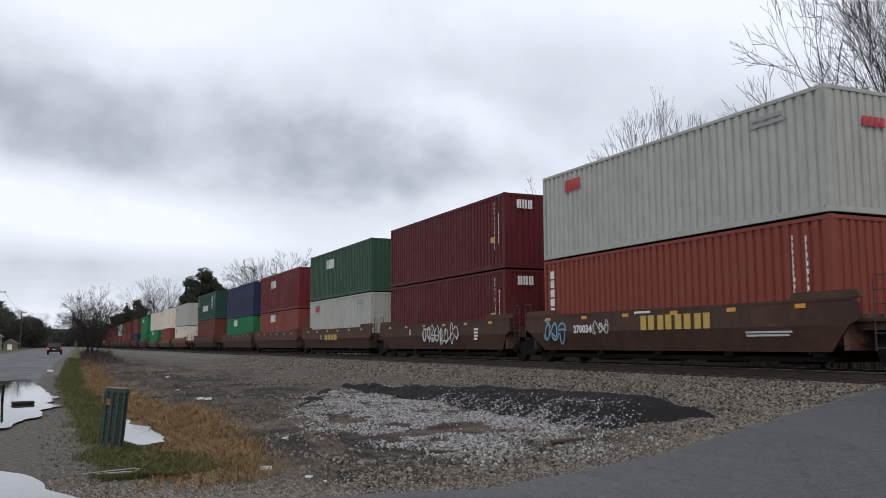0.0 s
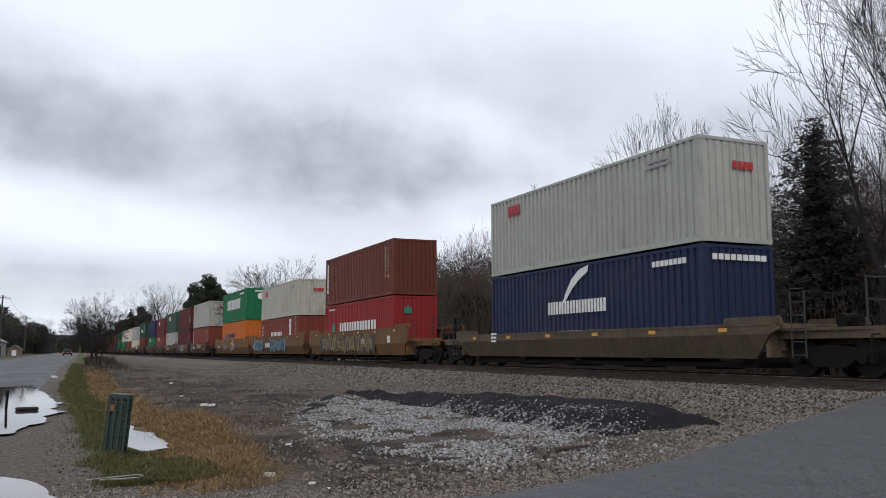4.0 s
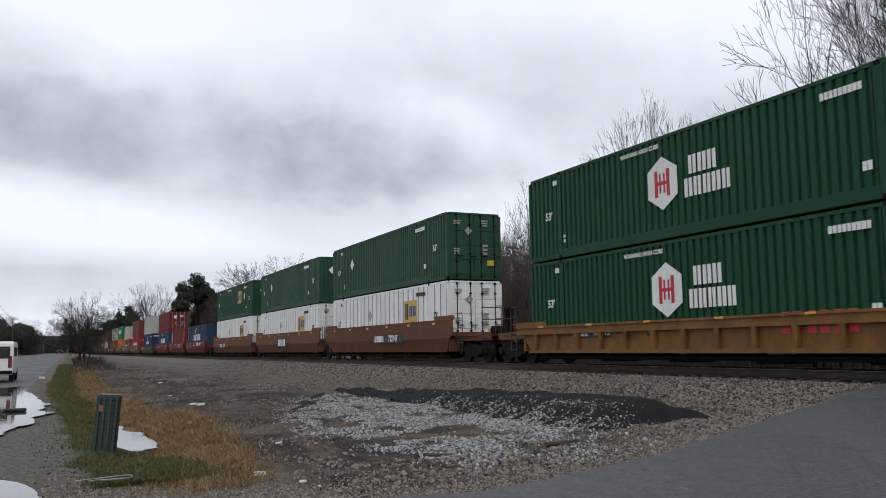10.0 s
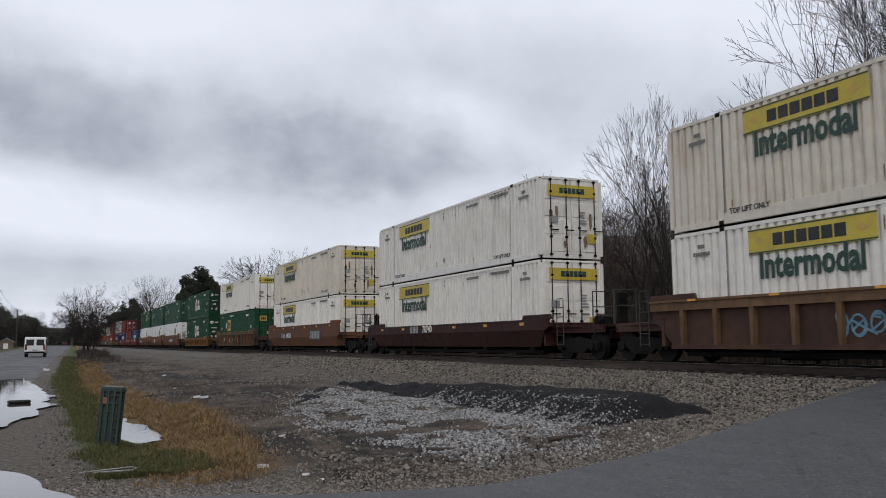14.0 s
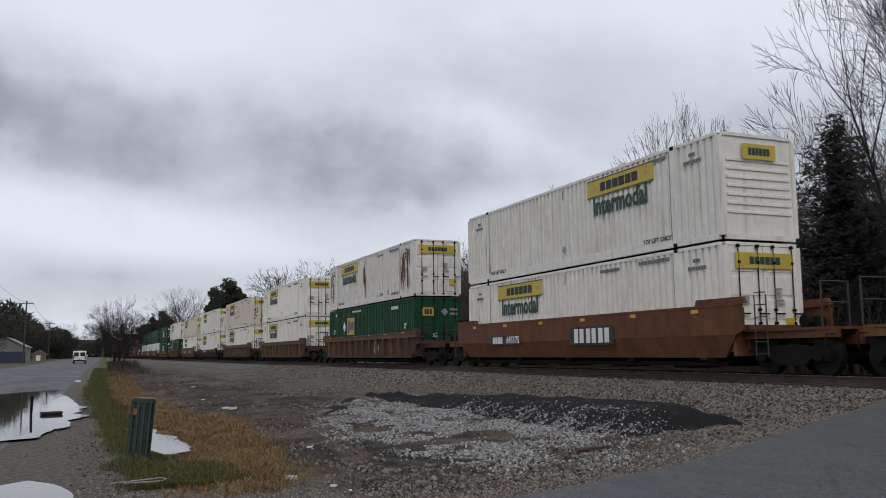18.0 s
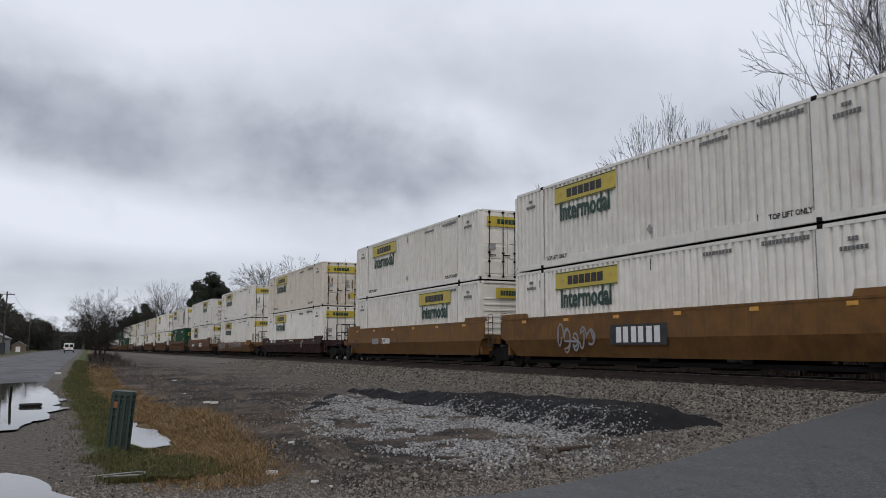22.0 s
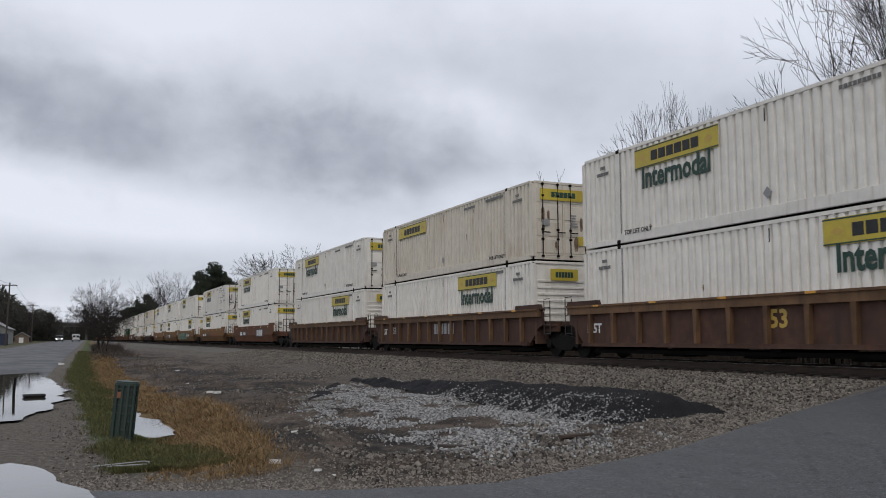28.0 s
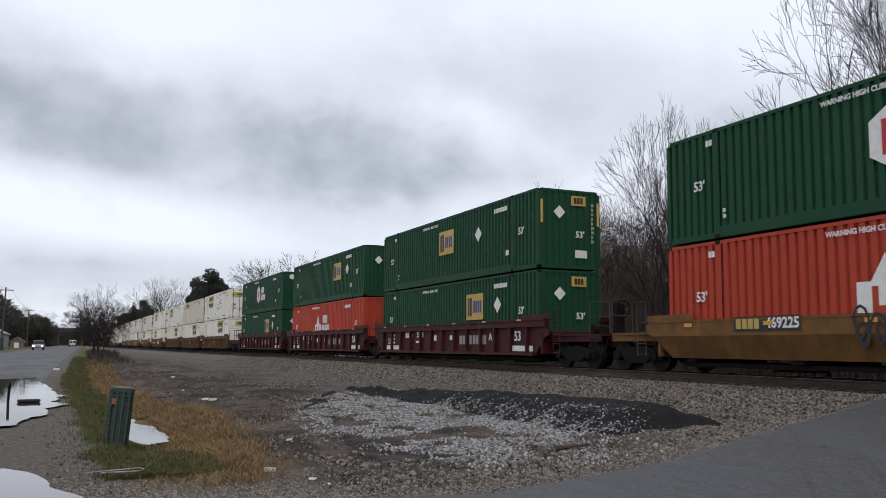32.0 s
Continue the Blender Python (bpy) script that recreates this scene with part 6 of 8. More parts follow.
TREE_KINDS = {}
for key, args in {
        "vase": (12, 5, (8, 32), 33, 14, 0.84, 8, 0.0068, 0.8, 0.58),
        "oval": (29, 4, (8, 22), 28, 10, 0.82, 8, 0.0085, 0.8, 0.45),
        "slim": (37, 3, (6, 20), 26, 10, 0.82, 8, 0.0055, 0.9, 0.5),
        "bushy": (51, 5, (16, 42), 36, 14, 0.80, 7, 0.007, 0.5, 0.6),
        "round": (63, 6, (12, 50), 40, 14, 0.78, 8, 0.013, 0.1, 0.7)}.items():
    w, t = forked(*args)
    TREE_KINDS[key] = (raw_mesh("trunk", w), raw_mesh("crown", t), max(v[2] for v in t[0]))


def bare_tree(kind, x, y, z, h, turn, label, twig=None, group="bare trees beside the line", wide=1.0):
    ob = thing("bare_tree", label, "tree", group, m=pose(x, y, z, 0, 0, turn))
    s = h / TREE_KINDS[kind][2]
    for name, me, mat in (("trunk", TREE_KINDS[kind][0], M_BARK), ("crown", TREE_KINDS[kind][1], twig or M_TWIG)):
        part(name, me, mat, ob, m=Matrix.Diagonal((s * wide, s * wide, s, 1)))
    return ob


TALL = "tall leafless tree with fine grey twigs behind the track"
SPREADING = "large spreading leafless tree with dark limbs behind the track"
bare_tree("oval", 27.2, 32.9, 0.46, 14.2, 100, TALL, wide=0.62)
bare_tree("vase", 24.3, 19.8, 0.46, 19.0, 20, SPREADING, wide=0.74)
bare_tree("vase", 26.5, 16.0, 0.46, 17.0, 250, SPREADING, wide=0.66)
bare_tree("bushy", 31, 47, 0.46, 10.6, 80, TALL, wide=0.7)
bare_tree("slim", 33, 44, 0.46, 10.0, 20, TALL, M_TWIG_RED)
bare_tree("bushy", 29, 38, 0.46, 9.5, 140, TALL)
bare_tree("oval", 36, 62, 0.46, 10.5, 200, TALL)
bare_tree("slim", 36, 74, 0.46, 11.5, 100, TALL)
bare_tree("round", 22.5, 95, 0.46, 12.3, 10, "round-crowned leafless tree behind the track", wide=1.0)
bare_tree("round", 24.5, 102, 0.46, 11.8, 130, "round-crowned leafless tree behind the track", wide=1.0)
bare_tree("bushy", 20.3, 190, 0.46, 16.0, 30, TALL)
bare_tree("oval", 22, 200, 0.46, 15.0, 130, TALL)
bare_tree("slim", 18.5, 194, 0.46, 12.0, 70, TALL)
VERGE_TREE = "leafless round-headed tree on the verge between road and track"
bare_tree("round", 3.5, 105, 0.2, 8.6, 15, VERGE_TREE, M_TWIG, "trees on the verge", 0.72)
bare_tree("round", 3.9, 107, 0.2, 8.0, 140, VERGE_TREE, M_TWIG, "trees on the verge", 0.68)
bare_tree("round", 3.1, 103, 0.2, 6.8, 250, VERGE_TREE, M_TWIG, "trees on the verge", 0.75)
bare_tree("bushy", 3.8, 104, 0.2, 4.6, 70, "leafless bush-like tree on the verge between road and track", M_BRUSH, "trees on the verge", 0.8)
bare_tree("bushy", 4.6, 112, 0.2, 5.5, 215, "leafless bush-like tree on the verge between road and track", M_BRUSH, "trees on the verge", 1.0)

# woods behind the line: many bare stems, one mass
rnd = random.Random(7)
slim = {k: branchy(*a) for k, a in {"a": (101, 10.5, 0.08, 1, 2, 32, 1.4, 0.010, (2, 3, 2, 1), 0.1, 0.3, 0.42, True), "b": (103, 9.5, 0.07, 2, 2, 34, 1.2, 0.010, (2, 3, 1, 1), 0.14, 0.3, 0.42, True), "c": (105, 8.5, 0.06, 3, 2, 36, 1.2, 0.010, (2, 2, 1, 1), 0.16, 0.3, 0.42, True)}.items()}
WV, WF = {0: [], 1: []}, {0: [], 1: []}
for i in range(640):
    y = rnd.uniform(8, 290)
    x = rnd.uniform(28.5, 56) if y < 120 else rnd.uniform(24, 42)
    h = rnd.uniform(0.75, 1.12) * (1.0 if y < 50 else 0.84)
    a = rnd.uniform(0, 6.28)
    ca, sa = math.cos(a) * h, math.sin(a) * h
    k = rnd.choice("abc")
    g = 0 if rnd.random() < 0.7 else 1
    for vf in slim[k]:
        b = len(WV[g])
        WV[g] += [(x + vx * ca - vy * sa, y + vx * sa + vy * ca, 0.42 + vz * h) for vx, vy, vz in vf[0]]
        WF[g] += [tuple(q + b for q in f) for f in vf[1]]
for g, m in ((0, M_WOODS), (1, M_TWIG_RED)):
    ob = part("woodland", raw_mesh("woodland", (WV[g], WF[g])), m, None)
    tagged(ob, "dense leafless winter woodland behind the railway" if g == 0 else "reddish budding winter saplings in the woodland", "woodland", kind="stuff")
# tangled undergrowth: thin bent stems
V, F = [], []
for i in range(15000):
    y = rnd.uniform(6, 190) if i % 2 else rnd.uniform(6, 70)
    x = rnd.uniform(22.5, 40)
    h = rnd.uniform(1.2, 4.6) * (0.6 + 0.4 * noise.noise((x * 0.2, y * 0.2, 3)) + 0.3)
    dx, dy = rnd.gauss(0, 0.5), rnd.gauss(0, 0.5)
    r = rnd.uniform(0.010, 0.022)
    b = len(V)
    for f, w in ((0, 1.0), (0.55, 0.8), (1.0, 0.4)):
        cx, cy, cz = x + dx * f * f, y + dy * f * f, 0.4 + h * f
        V += [(cx - r * w, cy - r * w, cz), (cx + r * w, cy - r * w * 0.5, cz), (cx, cy + r * w, cz)]
    for s in (0, 3):
        F += [(b + s, b + s + 1, b + s + 4, b + s + 3), (b + s + 1, b + s + 2, b + s + 5, b + s + 4), (b + s + 2, b + s, b + s + 3, b + s + 5)]
tagged(part("undergrowth", raw_mesh("undergrowth", (V, F)), M_WOODS, None), "tangled grey brush at the foot of the woods", "undergrowth", kind="stuff")


# fine twig tops that close the woods
rng = np.random.default_rng(44)
n = 240000
ty = 8 + 230 * rng.random(n) ** 1.25
tx = np.where(ty < 120, rng.uniform(28.5, 54, n), rng.uniform(24, 40, n))
ttop = 9.4 + 1.3 * np.sin(tx * 0.55 + ty * 0.31) + 1.1 * np.sin(ty * 0.83 - tx * 0.4 + 2.0) - np.where(ty > 48, 1.0, 0.0)
tz = 0.8 + ttop * rng.random(n) ** 0.8
tl = rng.uniform(0.5, 1.5, n)
tr = rng.uniform(0.006, 0.013, n) * (1 + ty / 120)
foot = np.stack((tx, ty, tz), 1)
tv = np.stack((foot + np.stack((-tr, -tr, 0 * tr), 1), foot + np.stack((tr, -tr * 0.5, 0 * tr), 1), foot + np.stack((0 * tr, tr, 0 * tr), 1), foot + np.stack((rng.normal(0, 0.36, n) * tl, rng.normal(0, 0.36, n) * tl, tl), 1)), 1).reshape(-1, 3)
tf = (np.arange(n)[:, None, None] * 4 + np.array([(0, 1, 3), (1, 2, 3), (2, 0, 3)])[None]).reshape(-1, 3)
twigs = bpy.data.meshes.new("twig_tops")
twigs.vertices.add(len(tv))
twigs.vertices.foreach_set("co", tv.reshape(-1))
twigs.loops.add(len(tf) * 3)
twigs.loops.foreach_set("vertex_index", tf.reshape(-1))
twigs.polygons.add(len(tf))
twigs.polygons.foreach_set("loop_start", np.arange(len(tf)) * 3)
twigs.update(calc_edges=True)
tagged(part("twig_tops", twigs, M_WOODS, None), "haze of fine bare twigs in the winter woods", "twigs", kind="stuff")


def clumps(seed, n, place, size, width=0.22, lift=0.25):
    """Sprays of small leaf blades; place gives a centre for each."""
    rnd = random.Random(seed)
    V, F = [], []
    for i in range(n):
        c = place(rnd)
        for _ in range(6):
            d = Vector((rnd.gauss(0, 1), rnd.gauss(0, 1), rnd.gauss(lift, 0.8))).normalized()
            u = d.orthogonal().normalized() * size * width
            l = size * rnd.uniform(0.6, 1.3)
            b = len(V)
            V += [tuple(c - u), tuple(c + u), tuple(c + d * l + u * 0.3), tuple(c + d * l - u * 0.3)]
            F.append((b, b + 1, b + 2, b + 3))
    return V, F


def conifer(x, y, z, h, r, seed, label, mat, n=2600, size=0.32, conical=True):
    ob = thing("evergreen_tree", label, "tree", "evergreens", m=pose(x, y, z))
    bm = bmesh.new()
    tube(bm, (0, 0, -0.1), (0, 0, h * 0.95), 0.02 * h, 0.03, 8)
    part("trunk", bm, M_BARK, ob)
    rr = random.Random(seed)
    lumps = []
    for k in range(26):
        a, f = k * 2.4 + rr.uniform(-0.5, 0.5), rr.random()
        rad = r * math.sqrt(rr.random()) * 0.85
        lumps.append((Vector((rad * math.cos(a), rad * math.sin(a), h * (0.93 - 0.42 * (rad / r) ** 2 - 0.22 * f))), r * rr.uniform(0.16, 0.30)))

    def place(q):
        if conical:
            # boughs of uneven reach round a straight stem
            f = 1 - math.sqrt(q.random())
            bough = int(q.random() * 9)
            a = bough * 0.698 + f * 40 + q.gauss(0, 0.16)
            reach = r * (1.03 - f) ** 0.62 * (0.62 + 0.44 * math.sin(bough * 5.1 + round(f * 9) * 2.3))
            e = reach * math.sqrt(q.random())
            return Vector((e * math.cos(a), e * math.sin(a), h * (0.06 + 0.92 * f) + 0.18 * e + q.gauss(0, 0.1)))
        c, s = q.choice(lumps)
        d = Vector((q.gauss(0, 1), q.gauss(0, 1), q.gauss(0, 0.7))).normalized()
        return c + d * s * q.random() ** 0.4
    part("crown", raw_mesh("crown", clumps(seed, n, place, size), False), mat, ob)
    return ob


# Brush behind the stems; the shade deep in the wood is put into its brown.
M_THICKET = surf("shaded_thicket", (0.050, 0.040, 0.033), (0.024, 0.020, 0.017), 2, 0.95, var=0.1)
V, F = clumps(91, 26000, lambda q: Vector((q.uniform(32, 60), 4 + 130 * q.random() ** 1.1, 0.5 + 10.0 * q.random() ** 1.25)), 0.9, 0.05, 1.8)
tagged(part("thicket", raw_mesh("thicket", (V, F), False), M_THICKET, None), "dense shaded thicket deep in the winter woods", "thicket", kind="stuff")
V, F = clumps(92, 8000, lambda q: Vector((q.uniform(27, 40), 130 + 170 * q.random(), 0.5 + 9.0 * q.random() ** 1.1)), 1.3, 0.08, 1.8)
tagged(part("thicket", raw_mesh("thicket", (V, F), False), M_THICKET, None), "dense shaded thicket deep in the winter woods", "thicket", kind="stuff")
conifer(27, 24.6, 0.46, 10.6, 3.3, 3, "dark bushy cedar behind the track among bare trees", M_CEDAR, 12000, 0.17)
conifer(22.8, 150, 0.46, 14.4, 4.8, 5, "broad dark green pine behind the track", M_PINE, 9000, 0.30, False)
conifer(27.0, 158, 0.46, 12.6, 4.2, 6, "broad dark green pine behind the track", M_PINE, 6500, 0.30, False)
for i, (x, y, h) in enumerate(((20, 240, 13), (21, 262, 15), (19.5, 290, 12), (22, 315, 16), (20, 340, 14), (31, 64, 6.5), (33, 90, 8.0))):
    conifer(x, y, 0.46, h, h * 0.30, 20 + i, "dark evergreen at the far end of the line", M_PINE, 1800, 0.5, i % 3 == 0)

M_FARWOOD = surf("distant_mixed_woods", (0.042, 0.043, 0.030), (0.020, 0.021, 0.016), 0.3, 0.95)
# far tree lines either side of the road
V, F = clumps(77, 9000, lambda q: Vector((q.uniform(-75, -16), q.uniform(240, 420), 0.3 + 15 * q.random() ** 0.8)), 1.4)
tagged(part("far_woods", raw_mesh("far_woods", (V, F), False), M_FARWOOD, None), "dark line of distant evergreen woods", "woodland", kind="stuff")
def far_top(x):
    return 9.0 + 8.0 * max(0.0, noise.noise((x * 0.06, 3, 1)) + 0.1)


def beyond(q):
    x = q.uniform(-60, 90)
    return Vector((x, q.uniform(520, 640), 0.3 + far_top(x) * q.random() ** 0.8))


V, F = clumps(78, 14000, beyond, 1.5)
tagged(part("far_woods", raw_mesh("far_woods", (V, F), False), M_FARWOOD, None), "dark line of distant evergreen woods", "woodland", kind="stuff")


def roadside(q):
    y = q.uniform(300, 455)
    x = road_edge(y) - ROAD_W - 1.2 - 16 * q.random() ** 1.4
    return Vector((x, y, 0.8 + (7.0 + 5.5 * noise.noise((x * 0.16, y * 0.02, 4)) + 0.16 * (-4 - x)) * q.random() ** 0.7))


V, F = clumps(79, 5200, roadside, 0.9)
tagged(part("far_woods", raw_mesh("far_woods", (V, F), False), M_FARWOOD, None), "dark ragged belt of trees along the far road", "woodland", kind="stuff")
for x, y, h, k in ((-6.2, 300, 12, "round"), (-9.5, 285, 13, "bushy"), (-5.0, 345, 11, "slim"), (-19, 150, 11, "bushy"), (-16, 185, 12, "oval"), (-13, 230, 12, "bushy"), (-22, 210, 12, "vase")):
    bare_tree(k, x, y, 0.2, h, x * 7, "leafless tree behind the roadside poles", group="roadside trees")

# ---- poles and wires ----
M_POLE = surf("weathered_pole_wood", (0.065, 0.052, 0.043), (0.04, 0.033, 0.028), 6, 0.9, 0.003)


def pole(x, y, z, h, lean=0.0):
    ob = thing("utility_pole", "weathered wooden utility pole with a crossarm beside the road", "utility pole", "utility poles", m=pose(x, y, z, 0, lean, 0))
    bm = bmesh.new()
    tube(bm, (0, 0, -0.3), (0, 0, h), 0.16, 0.11, 10)
    part("post", bm, M_POLE, ob)
    bm = bmesh.new()
    box(bm, -1.2, 1.2, -0.06, 0.06, h - 0.55, h - 0.43)
    part("crossarm", bm, M_POLE, ob)
    for k in (-1.1, -0.5, 0.5, 1.1):
        bm = bmesh.new()
        tube(bm, (k, 0, h - 0.43), (k, 0, h - 0.28), 0.045, 0.03, 6)
        part("insulator", bm, M_GREYMARK, ob)
    return (x, y, z + h)


POLES = [pole(-9.5, 167, 0.1, 11.3, 1.0), pole(-8.1, 246, 0.5, 10.2), pole(-6.9, 330, 0.8, 10.8), pole(-10.6, 90, 0.05, 11.0), pole(-3.8, 412, 1.1, 10.5)]
mast = thing("radio_mast", "thin pale lattice mast far behind the buildings", "mast", m=pose(-27, 420, 0.5))
bm = bmesh.new()
tube(bm, (0, 0, 0), (0, 0, 21), 0.28, 0.2, 6)
part("pole", bm, M_GREYMARK, mast)
M_WIRE = surf("black_cable", (0.02, 0.02, 0.02), None, 3, 0.6)
for a, b in ((POLES[3], POLES[0]), (POLES[0], POLES[1]), (POLES[1], POLES[2]), (POLES[2], POLES[4])):
    for dx in (-1.1, 1.1):
        bm = bmesh.new()
        pts = []
        for k in range(11):
            f = k / 10
            pts.append(Vector((a[0] + (b[0] - a[0]) * f + dx, a[1] + (b[1] - a[1]) * f, a[2] + (b[2] - a[2]) * f - 0.3 - 4 * 1.1 * f * (1 - f))))
        for p, q in zip(pts, pts[1:]):
            tube(bm, p, q, 0.018, n=4)
        tagged(part("overhead_cable", bm, M_WIRE, None), "thin black cable strung between the utility poles", "cable", "overhead cables")

# ---- road overpass at the far end ----
M_CONC = surf("stained_concrete", (0.125, 0.12, 0.113), (0.08, 0.077, 0.073), 1.2, 0.85, 0.004, 0, (0.07, 0.065, 0.06), 0.6, True)
bridge = thing("overpass", "grey concrete road overpass on square columns", "bridge", m=pose(0, 480, 0))
bm = bmesh.new()
box(bm, -60, 75, -5, 5, 8.9, 9.3)
part("deck", bm, M_CONC, bridge)
for y in (-4.2, -2.1, 0, 2.1, 4.2):
    bm = bmesh.new()
    prism(bm, [(y - 0.35, 8.0), (y + 0.35, 8.0), (y + 0.12, 8.2), (y + 0.12, 8.7), (y + 0.3, 8.9), (y - 0.3, 8.9), (y - 0.12, 8.7), (y - 0.12, 8.2)], "x", -60, 75)
    part("girder", bm, M_CONC, bridge)
for y in (-5, 4.8):
    bm = bmesh.new()
    box(bm, -60, 75, y, y + 0.2, 9.3, 10.1)
    part("parapet", bm, M_CONC, bridge)
for x in (-14, -1.8, 9.6, 23.5, 36):
    bm = bmesh.new()
    box(bm, x - 0.9, x + 0.9, -4.6, 4.6, 7.2, 8.0, 0.1)
    part("pier_cap", bm, M_CONC, bridge)
    for y in (-3.2, 3.2):
        bm = bmesh.new()
        box(bm, x - 0.5, x + 0.5, y - 0.5, y + 0.5, -0.5, 7.2, 0.06)
        part("column", bm, M_CONC, bridge)
for x0, x1 in ((-60, -24), (46, 75)):
    bm = bmesh.new()
    a, b = (x0, x1) if x0 < 0 else (x1, x0)
    prism(bm, [(a, 0), (b + (10 if x0 < 0 else -10), 0), (b, 8.9), (a, 8.9)], "y", 474, 486)
    tagged(part("bridge_abutment", bm, surf("grassy_bank", (0.06, 0.06, 0.03), (0.09, 0.08, 0.045), 2, 0.9), None), "grassy bank carrying the end of the overpass", "embankment", "banks of the overpass", "structure")

# ---- buildings beyond the road ----
M_SIDING = surf("pale_grey_metal_siding", (0.22, 0.23, 0.215), (0.18, 0.185, 0.175), 1.5, 0.6, 0.002, 0, (0.12, 0.11, 0.1), 0.3, True)
M_ROOF = surf("grey_metal_roof", (0.17, 0.165, 0.16), (0.13, 0.125, 0.12), 1.5, 0.55)
M_BLUEWALL = surf("dark_blue_fence_sheet", (0.020, 0.028, 0.062), (0.015, 0.02, 0.045), 2, 0.7, 0, 0, (0.05, 0.045, 0.04), 0.3, True)
shed = thing("metal_building", "pale grey metal building with a low gable roof", "building", m=pose(-17, 196, 0.55))
bm = bmesh.new()
prism(bm, [(-6.2, 0), (6.2, 0), (6.2, 3.2), (3.0, 4.9), (-6.2, 4.9)], "y", -6, 20)
part("wall", bm, M_SIDING, shed)
bm = bmesh.new()
prism(bm, [(2.9, 4.98), (6.6, 3.02), (6.6, 3.16), (3.0, 5.1), (-6.5, 5.1), (-6.5, 4.98)], "y", -6.4, 20.3)
part("roof", bm, M_ROOF, shed)
for x in (-3.6, 1.2):
    bm = bmesh.new()
    box(bm, x - 0.5, x + 0.5, -6.05, -5.97, 1.9, 3.0)
    part("window", bm, M_GLASS_DARK, shed)
for i in range(26):
    bm = bmesh.new()
    box(bm, -6.2 + i * 0.48, -6.17 + i * 0.48, -6.03, -5.99, 0, 3.2 if i > 21 else 4.7)
    part("siding_rib", bm, M_SIDING, shed)
fence = thing("panel_fence", "dark blue sheet-metal fence in front of a yard", "fence", m=pose(-14.6, 178, 0.35))
for i in range(9):
    bm = bmesh.new()
    box(bm, -6 + i * 1.2, -4.82 + i * 1.2, -0.04, 0.04, 0, 2.3)
    part("fence_panel", bm, M_BLUEWALL, fence)
for i in range(10):
    bm = bmesh.new()
    tube(bm, (-6 + i * 1.2, 0.08, -0.1), (-6 + i * 1.2, 0.08, 2.4), 0.05, n=6)
    part("post", bm, M_STEEL_DARK, fence)
hut = thing("small_shed", "small tan shed with a gable roof and white door", "shed", m=pose(-9.7, 232, 0.5))
bm = bmesh.new()
prism(bm, [(-1.5, 0), (1.5, 0), (1.5, 1.7), (0, 2.6), (-1.5, 1.7)], "y", -1.8, 1.8)
part("wall", bm, surf("tan_boards", (0.16, 0.12, 0.085), None, 3, 0.8), hut)
bm = bmesh.new()
prism(bm, [(-1.8, 1.6), (0, 2.68), (1.8, 1.6), (1.8, 1.75), (0, 2.85), (-1.8, 1.75)], "y", -2.0, 2.0)
part("roof", bm, M_ROOF, hut)
bm = bmesh.new()
box(bm, -0.6, 0.4, -1.84, -1.78, 0.0, 1.5)
part("door", bm, M_WHITE, hut)

# ---- puddles ----
def pool(name, pts, z, label, rag=0.11):
    """A still puddle with a ragged rim."""
    bm = bmesh.new()
    vs = []
    n = len(pts)
    rr = random.Random(len(pts) * 7)
    for i in range(n):
        a, b = Vector(pts[i]), Vector(pts[(i + 1) % n])
        k = max(2, int((b - a).length / 0.07))
        for j in range(k):
            p = a.lerp(b, j / k)
            p += Vector((noise.noise((p.x * 1.1, p.y * 0.7, 7)) * rag * 3.2 + noise.noise((p.x * 2.2, p.y * 1.6, 2)) * rag * 0.9, noise.noise((p.x * 1.1, p.y * 0.7, 17)) * rag * 4))
            vs.append(bm.verts.new((p.x, p.y, z)))
    f = bm.faces.new(vs)
    if f.normal.z < 0:
        f.normal_flip()
    bmesh.ops.triangulate(bm, faces=[f])
    me = bpy.data.meshes.new(name)
    bm.to_mesh(me)
    bm.free()
    me.materials.append(M_WATER)
    return tagged(new(name, me), label, "puddle", "puddles", "structure")


pool("puddle", [(-3.4, 41), (-1.2, 47), (-0.45, 36), (0.05, 29.5), (0.0, 24.5), (-0.35, 21.2), (-0.9, 18.9), (-2.4, 16.5), (-4.6, 20), (-4.4, 32)], 0.047, "shallow rain puddle on the edge of the road mirroring clouds")
pool("puddle", [(-0.55, 12.4), (-0.15, 11.65), (0.12, 10.9), (0.30, 10.0), (0.2, 9.2), (-2.2, 8.6), (-3.0, 11.5)], 0.036, "shallow rain puddle on the edge of the road mirroring clouds", 0.10)
pool("puddle", [(1.46, 22.6), (1.66, 21.3), (1.90, 19.3), (1.85, 17.8), (1.95, 16.6), (1.45, 16.2), (1.10, 16.7), (1.2, 19.5)], -0.13, "rain water standing in the ditch", 0.09)
pool("puddle", [(-0.9, 60), (-0.3, 70), (-0.6, 62), (-1.5, 52)], 0.11, "shallow rain puddle on the edge of the road mirroring clouds", 0.05)

